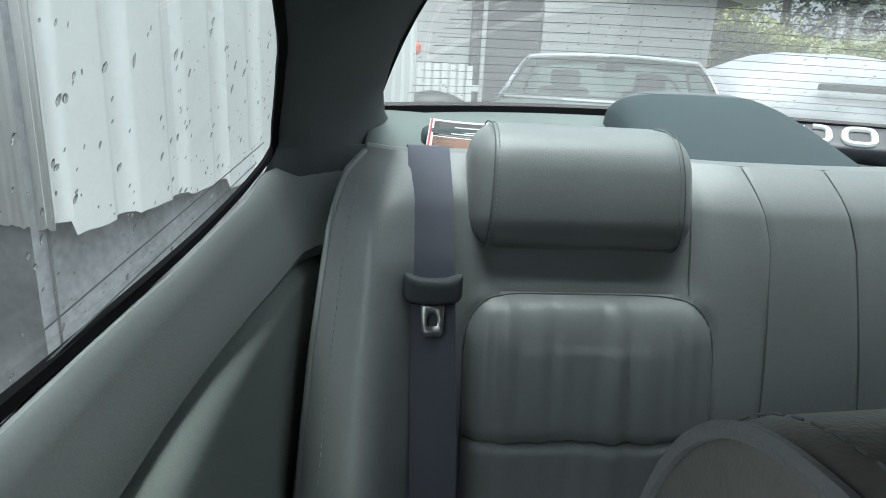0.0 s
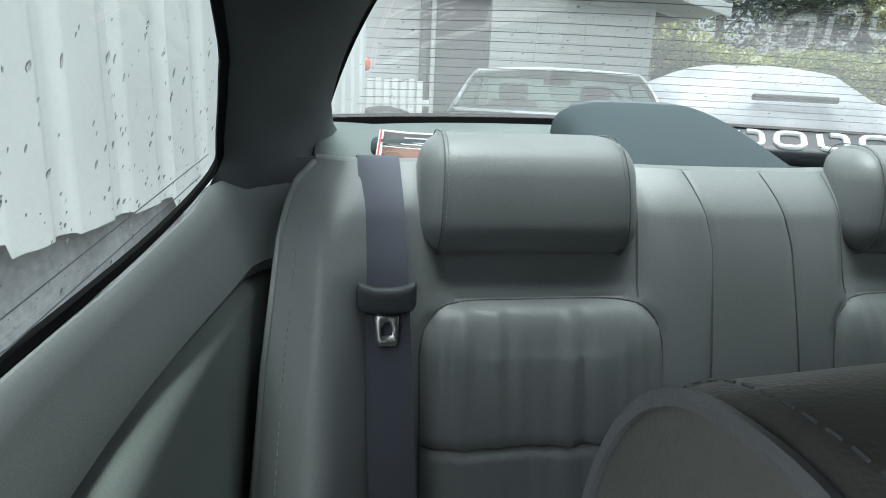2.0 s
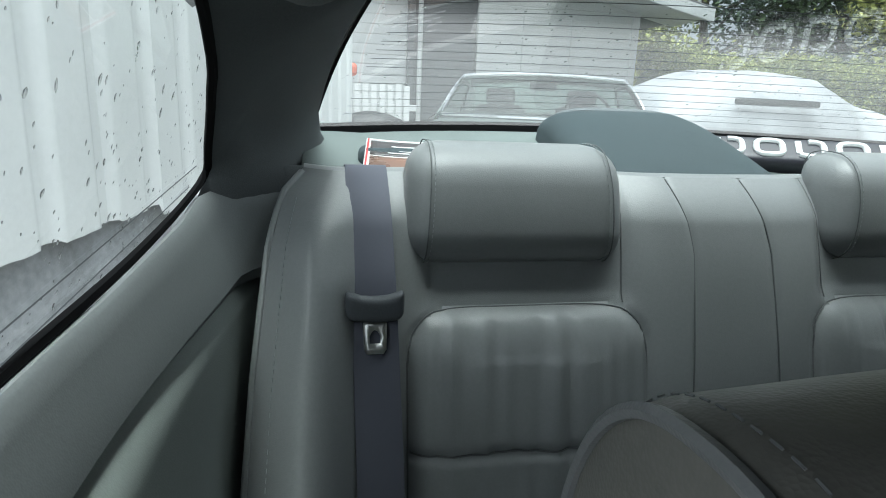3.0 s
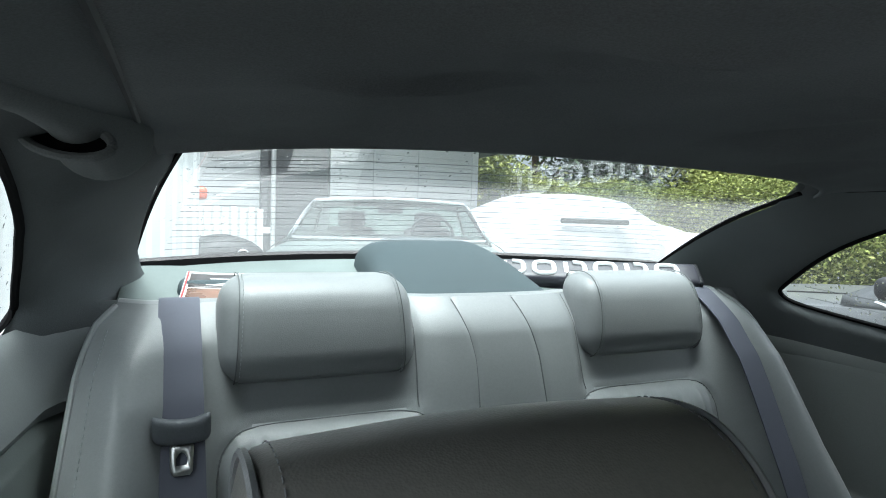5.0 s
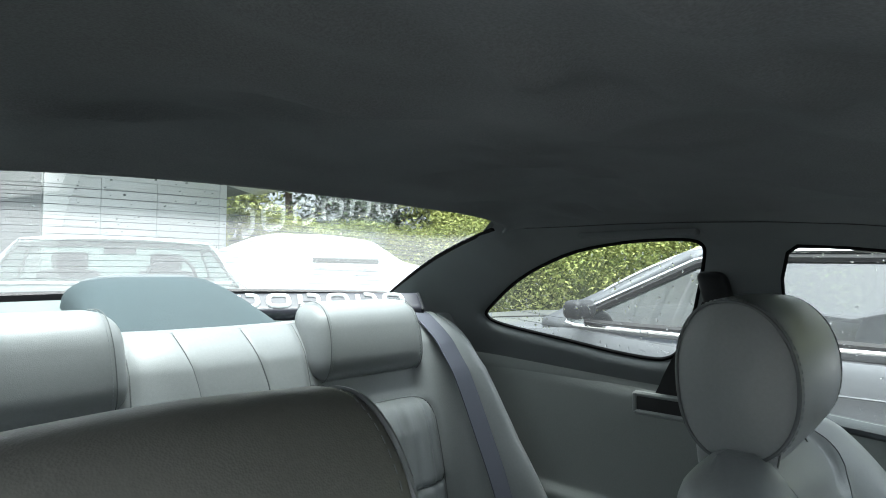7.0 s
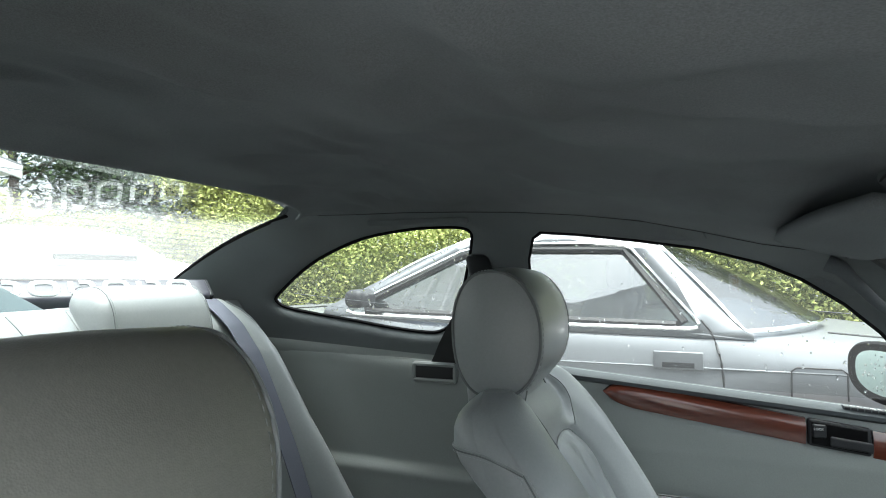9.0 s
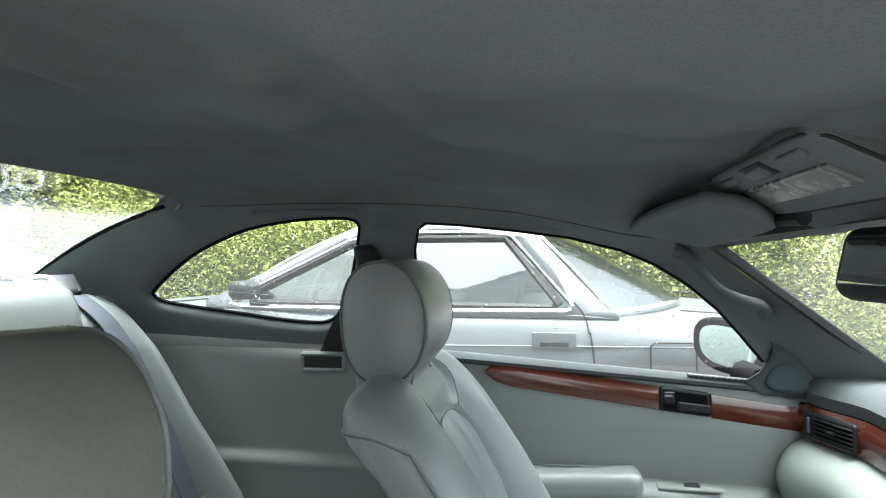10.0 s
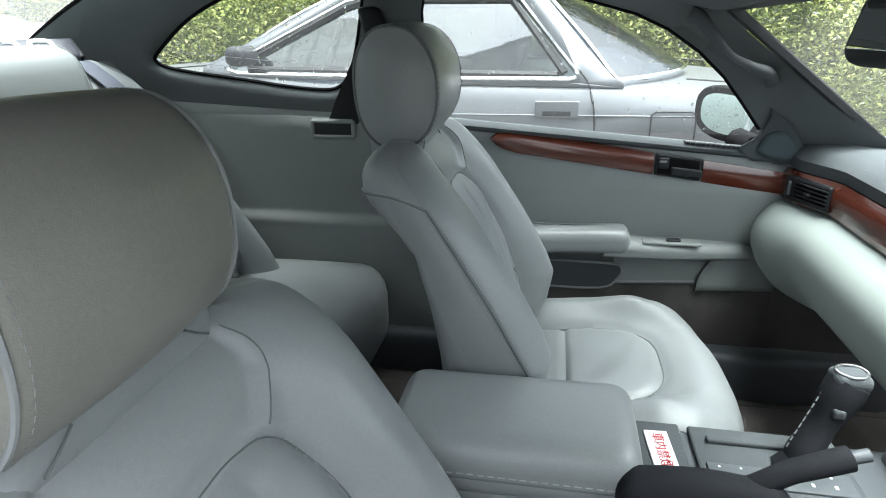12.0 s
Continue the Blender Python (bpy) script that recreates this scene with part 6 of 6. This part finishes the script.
    put("inner_steering_wheel", tube(sw, 0.014, 8, True), BLACK)
    put("inner_mirror", rbox((0.21, 0.03, 0.06), 0.012, 3, (0, 0.86, 1.14)), BLACK)
    for s in (-1, 1):
        if mirrors:
            put("door_mirror", rbox((0.15, 0.085, 0.075), 0.03, 4, (s * (hw + 0.02), 1.18, 0.955)), BLACK)
        x = s * (hw + 0.002)
        hb = put("handle_bezel", rbox((0.008, 0.16, 0.060), 0.0035, 3, (x, -0.045, 0.762)), paint)
        put("handle_recess", rbox((0.010, 0.105, 0.020), 0.003, 3, (x, -0.045, 0.747)), BLACK, "", hb)
        seam = [(-0.12, 0.90), (-0.16, 0.84), (-0.185, 0.72), (-0.19, 0.5), (-0.16, 0.26)]
        put("door_gap", tube([(s * (hw * 0.998 if z < 0.80 else hw * 0.965), y, z) for y, z in [(p.x, p.y) for p in spline([(a, b, 0) for a, b in seam], 4)]], 0.004, 5), RUBBER)
        fl = [(-0.385, 0.66), (-0.385, 0.745), (-0.40, 0.758), (-0.525, 0.758), (-0.54, 0.745), (-0.54, 0.66)]
        if s < 0:
            put("fuel_flap_gap", tube([(s * hw * 1.001, y, z) for y, z in fl], 0.003, 5), RUBBER)
        put("boot_gap", tube([(s * (hw * 0.93), -0.50 - 0.5 * i / 8, 0.868 - 0.035 * (i / 8)) for i in range(9)], 0.003, 5), RUBBER)
        put("bonnet_gap", tube([(s * (hw * 0.92), 1.28 + 1.2 * i / 8, 0.918 - 0.12 * (i / 8) ** 1.4) for i in range(9)], 0.003, 5), RUBBER)
        for wy in (-0.45, 1.95):
            wh = put("wheel", tube([(s * (hw - 0.20), wy, 0.31), (s * (hw - 0.02), wy, 0.31)], 0.31, 28), RUBBER)
            put("rim", tube([(s * (hw - 0.06), wy, 0.31), (s * (hw - 0.005), wy, 0.31)], 0.20, 20), STEEL, "", wh)
        put("headlamp", rbox((0.36, 0.06, 0.11), 0.02, 3, (s * 0.50, 2.88, 0.60)), PANE_TINT)
        put("tail_lamp", rbox((0.40, 0.05, 0.13), 0.02, 3, (s * 0.48, -1.09, 0.68)), RED)
    return c


car("silver two-door coupe, wet from rain, parked alongside", SILVER, pose(2.45, 0.0, 0, 0, 0, 0), glass=BLUE_GLASS, tail=1.0)
car("dark green old coupe with chrome-edged windscreen parked behind", GREENCAR, pose(1.445, 5.63, 0.055, 0, 0, 161) @ Matrix.Diagonal((1, 1, 1.04, 1)), glass=DARK_GLASS, mirrors=False, trim=0.014)


BLUECAR = material("blue_car_paint", (0.05, 0.10, 0.19), 0.35, vary=0.05, coat=0.4)
car("blue car parked far beyond the shrubs", BLUECAR, pose(9.6, -2.9, 0.10, 0, 0, 75), glass=BLUE_GLASS)


def covered_car():
    c = thing("covered_car", "parked car under a wet white car cover", "car", "parked cars")
    px = [0, 0.04, 0.10, 0.2, 0.32, 0.45, 0.55, 0.66, 0.85, 0.96, 1.0]
    pz = [0.45, 0.95, 1.28, 1.44, 1.47, 1.43, 1.25, 1.14, 1.05, 0.85, 0.35]
    rings = []
    for i in range(70):
        t = i / 69
        h = lerp_table(t, px, pz)
        w = 0.84 * (1 - 0.25 * abs(2 * t - 1) ** 6)
        ring = []
        for k in range(41):
            a = math.pi * k / 40
            ca, sa = math.cos(a), math.sin(a)
            yy = w * math.copysign(abs(ca) ** 0.55, ca) * (1 - 0.17 * sa ** 2 * (h > 1.2))
            zz = h * abs(sa) ** 0.42
            fold = 0.05 * noise.noise(Vector((t * 24, k * 0.12, 2))) * (1 - 0.5 * sa)
            ring.append((1.75 + 4.1 * t, 5.05 + yy + fold + 0.25 * t, max(0.02, zz + 0.03 * noise.noise(Vector((t * 9, k * 0.3, 7))))))
        rings.append(ring)
    far = lambda shape: ([(-0.5 + 1.2 * (v[0] + 0.5), 0.1 + 1.2 * (v[1] - 0.1), max(0.02, 1.1 + 1.2 * (v[2] - 1.1))) for v in shape[0]], shape[1])
    make("cover", *far(loft(rings)), COVER, c, "draped white cover with folds")
    make("dark_strip", *far(rbox((0.75, 0.04, 0.05), 0.015, 3, (2.95, 4.36, 1.19), lambda v: (v.x, v.y + 0.1 * v.x * v.x, v.z))), BLACK, c, "dark strip showing at the cover")


covered_car()


# ---- buildings ----
def white_wall():
    w = thing("metal_clad_wall", "white ribbed metal wall with ragged lower edge over wet concrete", "wall", kind="structure")
    p1, u = Vector((-1.291, 1.628, 0)), Vector((0.283, 0.959, 0))
    nrm = Vector((0.959, -0.283, 0))

    def rib(t):
        k = (t / 0.226) % 1.0
        return 0.022 * (1 if k < 0.62 else (1 - (k - 0.62) / 0.10 if k < 0.72 else (0 if k < 0.90 else (k - 0.90) / 0.10)))
    n = 330
    V, F = [], []
    for i in range(n):
        t = -0.053 + 3.3 * i / (n - 1)
        rag = 0.700 + 0.005 * noise.noise(Vector((t * 15, 1, 0))) + 0.010 * (math.floor(t / 0.226) % 3 - 1) + 0.017 * (t / 0.226 % 1)
        for z in (rag, 1.2, 2.2, 4.0):
            V.append(p1 + u * t + nrm * (rib(t) + 0.026) + Vector((0, 0, z)))
    F = [(i * 4 + j, (i + 1) * 4 + j, (i + 1) * 4 + j + 1, i * 4 + j + 1) for i in range(n - 1) for j in range(3)]
    make("cladding", V, F, CLADDING, w, "white ribbed metal cladding")
    make("foundation", *grid(60, 20, lambda a, b: p1 + u * (-0.07 + 3.4 * a) + nrm * (0.012 * noise.noise(Vector((a * 30, b * 7, 3)))) + Vector((0, 0, -0.1 + 4.1 * b))), CONCRETE, w, "stained wet concrete foundation")
    # Shaded side done in colour: dark concrete below, greyer SIDING white above.
    make("return_wall", *grid(30, 30, lambda a, b: p1 - u * (0.03 + 0.01 * noise.noise(Vector((a * 30, b * 20, 5)))) + nrm * (0.01 - 0.6 * a) + Vector((0, 0, -0.1 + 4.1 * b))), CONCRETE_SHADE, w, "dark wet return of the foundation")
    make("return_cladding", *grid(60, 6, lambda a, b: p1 - u * 0.05 + nrm * (0.045 - 0.6 * a) + Vector((0, 0, 0.715 + 3.3 * b + (0.012 * noise.noise(Vector((a * 40, 2, 0))) if b == 0 else 0)))), SIDING, w, "grey-white sheet on the return of the wall", solid=0.003)
    # Unseen wall added to hold back side light from the cabin.
    make("light_stop_wall", *grid(30, 30, lambda a, b: p1 - u * 1.8 * a - nrm * 0.55 + Vector((0, 0, -0.1 + 4.1 * b))), CONCRETE, w)


white_wall()


def house():
    h = thing("house", "white timber-clad house with pitched roof behind the yard", "house")
    plank = rbox((1.0, 0.022, 0.132), 0.006, 1)

    def boards(x0, x1, z0, z1, y, parent):
        sc = (x1 - x0)
        z = z0
        while z < z1:
            make("board", [((v[0] * sc) + (x0 + x1) / 2, y + v[1] + 0.05 * v[2], z + v[2]) for v in plank[0]], plank[1], SIDING, parent)
            z += 0.135
    wall = make("wall", *rbox((2.45, 0.2, 3.3), 0.01, 2, (2.9, 9.13, 1.6)), SIDING, h)
    boards(1.66, 4.13, 0.25, 2.75, 9.02, wall)
    make("corner_board", *rbox((0.11, 0.05, 2.9), 0.006, 2, (4.10, 9.0, 1.4)), SIDING, h)
    for x in (2.35, 3.1):
        make("panel_batten", *rbox((0.035, 0.03, 2.0), 0.004, 1, (x, 8.995, 1.35)), SIDING, h)
    make("garage_opening", *rbox((0.95, 0.10, 3.0), 0.02, 2, (1.19, 9.12, 1.5)), DARK_GAP, h, "dark grey recessed doorway")
    make("door_post", *rbox((0.10, 0.12, 3.0), 0.01, 2, (0.70, 9.05, 1.5)), DARK_GAP, h)
    make("drain_pipe", *tube([(0.82, 8.95, 0.1), (0.82, 8.95, 2.9)], 0.035, 10), SIDING, h)
    wing = make("wing_wall", *rbox((2.9, 0.2, 3.6), 0.01, 2, (-0.80, 9.25, 1.8)), SIDING, h)
    boards(-2.2, 0.65, 0.3, 3.3, 9.12, wing)
    # gable roof over the wall
    make("roof", *rbox((7.2, 3.0, 0.10), 0.02, 3, (1.2, 9.6, 3.22), lambda v: (v.x, v.y, v.z - 0.21 * v.x)), ROOFING, h, "dark sheet roof")
    make("bargeboard", *rbox((7.2, 0.04, 0.18), 0.01, 3, (1.2, 8.12, 3.16), lambda v: (v.x, v.y, v.z - 0.21 * v.x)), SIDING, h)
    make("soffit", *rbox((7.1, 1.0, 0.03), 0.008, 3, (1.2, 8.62, 3.12), lambda v: (v.x, v.y, v.z - 0.21 * v.x)), SIDING, h)


def picket_fence():
    f = thing("picket_fence", "grey-white picket fence by the house", "fence")
    for k in range(15):
        x = -0.95 + 0.105 * k
        make("picket", *rbox((0.075, 0.022, 1.30), 0.006, 1, (x, 8.0, 0.62 + 0.02 * (k % 2))), SIDING, f)
    for z in (0.45, 1.0):
        make("rail", *rbox((1.7, 0.04, 0.08), 0.008, 2, (-0.2, 8.03, z)), SIDING, f)


def lamp_post():
    p = thing("signal_post", "dark post with orange lamp by the fence", "post")
    make("post", *tube([(-0.30, 7.6, 0), (-0.30, 7.6, 1.62)], 0.05, 10), DARK_GAP, p)
    make("lamp", *rbox((0.13, 0.13, 0.15), 0.05, 4, (-0.20, 7.55, 1.42)), ORANGE, p, "orange plastic lamp")


def dark_vehicle():
    v = thing("motorbike", "dark vehicle front half hidden behind the shelf line", "vehicle")
    make("body", *rbox((0.95, 0.9, 0.75), 0.22, 5, (-0.05, 6.3, 0.60), lambda q: (q.x, q.y, q.z - 0.25 * (q.x / 0.5) ** 2)), BLACK, v)
    make("badge", *tube([(0.10 + 0.06 * math.cos(k * math.tau / 20), 5.86, 0.78 + 0.06 * math.sin(k * math.tau / 20)) for k in range(20)], 0.008, 6, True), CHROME, v)


house()
picket_fence()
lamp_post()
dark_vehicle()


def far_house():
    h = thing("house", "white rendered house beyond the hedge", "house")
    w = make("wall", *rbox((4.0, 5.0, 3.4), 0.02, 2, (12.5, 5.2, 1.7)), SIDING, h)
    make("garage_door", *rbox((0.08, 1.3, 2.1), 0.01, 2, (10.48, 4.2, 1.05)), DARK_GAP, h)
    make("roof", *rbox((4.6, 5.6, 0.18), 0.03, 2, (12.5, 5.2, 3.5)), ROOFING, h)
    g = thing("house", "white rendered house beyond the meadow", "house")
    make("wall", *rbox((4.0, 4.6, 5.0), 0.02, 2, (19.5, -9.9, 2.5)), SIDING, g)
    make("roof", *rbox((4.6, 5.2, 0.2), 0.03, 2, (19.5, -9.9, 5.1)), ROOFING, g)


far_house()


# ---- foliage ----
def leaves(points, size, rnd):
    V, F = [], []
    for p in points:
        s = size * rnd.uniform(0.6, 1.3)
        a = Vector((rnd.gauss(0, 1), rnd.gauss(0, 1), rnd.gauss(0, 0.7))).normalized()
        b = a.cross(Vector((rnd.gauss(0, 1), rnd.gauss(0, 1), rnd.gauss(0, 1)))).normalized()
        k = len(V)
        P = Vector(p)
        V += [P - a * s, P + b * s * 0.45, P + a * s, P - b * s * 0.45]
        F.append((k, k + 1, k + 2, k + 3))
    return V, F


def hedge(label, x0, x1, y0, y1, top, n, size, seed, mats=(LEAF, LEAF_PALE), around=False):
    h = thing("hedge", label, "hedge")
    rnd = random.Random(seed)
    def shape(x, y):
        return top * (1 + 0.16 * noise.noise(Vector((x * 0.9, y * 0.9, seed))) + 0.07 * noise.noise(Vector((x * 3.1, y * 3.1, seed))))
    m = 40
    along = (y1 - y0) > (x1 - x0)
    rings = []
    for i in range(m + 1):
        t = i / m
        ring = []
        for q in range(13):
            a = math.pi * q / 12
            if along:
                x, y = (x0 + x1) / 2 + (x1 - x0) * 0.36 * math.cos(a), y0 + (y1 - y0) * t
            else:
                x, y = x0 + (x1 - x0) * t, (y0 + y1) / 2 - (y1 - y0) * 0.36 * math.cos(a)
            ring.append((x, y, max(0.0, shape(x, y) * 0.90 * math.sin(a) ** 0.35)))
        rings.append(ring)
    # Opaque hull under the leaves, coloured as dark as the hedge's shaded inside.
    make("inner_mass", *loft(rings), HEDGE_SHADE, h)
    for mi, mat in enumerate(mats):
        pts = []
        while len(pts) < n // len(mats):
            x, y = rnd.uniform(x0, x1), rnd.uniform(y0, y1)
            tz = shape(x, y)
            if rnd.random() < 0.42:
                z = tz * (1 + 0.05 * rnd.gauss(0, 1))
            else:
                z = rnd.uniform(0.05, 1.0) * tz
                bulge = 0.12 * noise.noise(Vector((x * 2.3, y * 2.3, z * 3)))
                if (rnd.random() < 0.45) if around else along:
                    x = (x0 - bulge if rnd.random() < 0.8 else x1 + bulge) + rnd.gauss(0, 0.06)
                else:
                    y = (y0 - bulge if rnd.random() < (0.1 if around else 0.8) else y1 + bulge) + rnd.gauss(0, 0.06)
            if noise.noise(Vector((x * 3, y * 3, z * 3 + seed + mi * 5))) > -0.25:
                pts.append((x, y, z))
        make("leaves", *leaves(pts, size, rnd), mat, h, smooth=False)
    return h


def tree(x, y, height, spread, n, size, seed, mat, label):
    t = thing("tree", label, "tree", "trees")
    rnd = random.Random(seed)
    top = Vector((x, y, height * 0.8))
    make("trunk", *tube([(x + 0.1 * math.sin(k), y, height * 0.85 * k / 8) for k in range(9)], lambda q: 0.14 * (1 - 0.85 * q), 8), BARK, t)
    tips = []
    for k in range(16):
        a, z = rnd.uniform(0, math.tau), rnd.uniform(0.25, 0.95) * height
        r = spread * (1 - 0.6 * abs(z / height - 0.45)) * rnd.uniform(0.5, 1)
        e = Vector((x + r * math.cos(a), y + r * math.sin(a), z + 0.25 * r))
        make("limb", *tube([(x, y, z * 0.8), (x + r * 0.5 * math.cos(a), y + r * 0.5 * math.sin(a), z * 0.95), e], lambda q: 0.045 * (1 - 0.8 * q), 5), BARK, t)
        tips.append(e)
    pts = []
    while len(pts) < n:
        c = rnd.choice(tips)
        p = c + Vector((rnd.gauss(0, 1), rnd.gauss(0, 1), rnd.gauss(0, 0.8))) * spread * 0.30
        if p.z > 0.3:
            pts.append(p)
    make("crown", *leaves(pts, size, rnd), mat, t, smooth=False)


hedge("clipped green hedge running behind the silver car", 3.9, 4.7, -2.5, 3.6, 1.38, 120000, 0.019, 11)
hedge("tall yellow-green shrubs and grasses beside the yard", 2.3, 7.5, -6.5, -1.75, 1.16, 130000, 0.016, 12, (LEAF_PALE, LEAF), True)
hedge("yellow-green hedge behind the covered car", 4.4, 11.0, 8.6, 9.6, 1.80, 90000, 0.028, 13, (LEAF_PALE, LEAF))
hedge("dense green bank of bushes at the end of the yard", 7.5, 8.7, 3.4, 8.5, 1.75, 50000, 0.03, 14)
# Dark trees get extra, unseen height to cut skylight on the rear bench.
for k, (x, y, hgt, sp, mt) in enumerate([(5.4, 11.5, 3.6, 1.1, LEAF_PALE), (8.5, 14, 10, 2.8, LEAF_DARK), (11.5, 13, 10, 2.9, LEAF_DARK), (14.5, 11, 9, 2.8, LEAF_DARK),
                                         (5.2, 15, 11, 3.0, LEAF_DARK), (17, 7, 7, 2.6, LEAF_DARK), (13.0, -3.9, 6, 2.2, LEAF), (16, -3, 6.5, 2.4, LEAF_DARK), (13, -12, 6, 2.4, LEAF), (9, -13.5, 5, 2.0, LEAF),
                                         (18, 1.5, 6.5, 2.6, LEAF_DARK), (9.6, 8.6, 3.4, 1.2, LEAF_PALE), (10.4, 6.6, 3.2, 1.2, LEAF_PALE)]):
    tree(x, y, hgt, sp, 24000, 0.075 if hgt > 4 else 0.05, 40 + k, mt, "leafy tree with dense crown behind the hedge")
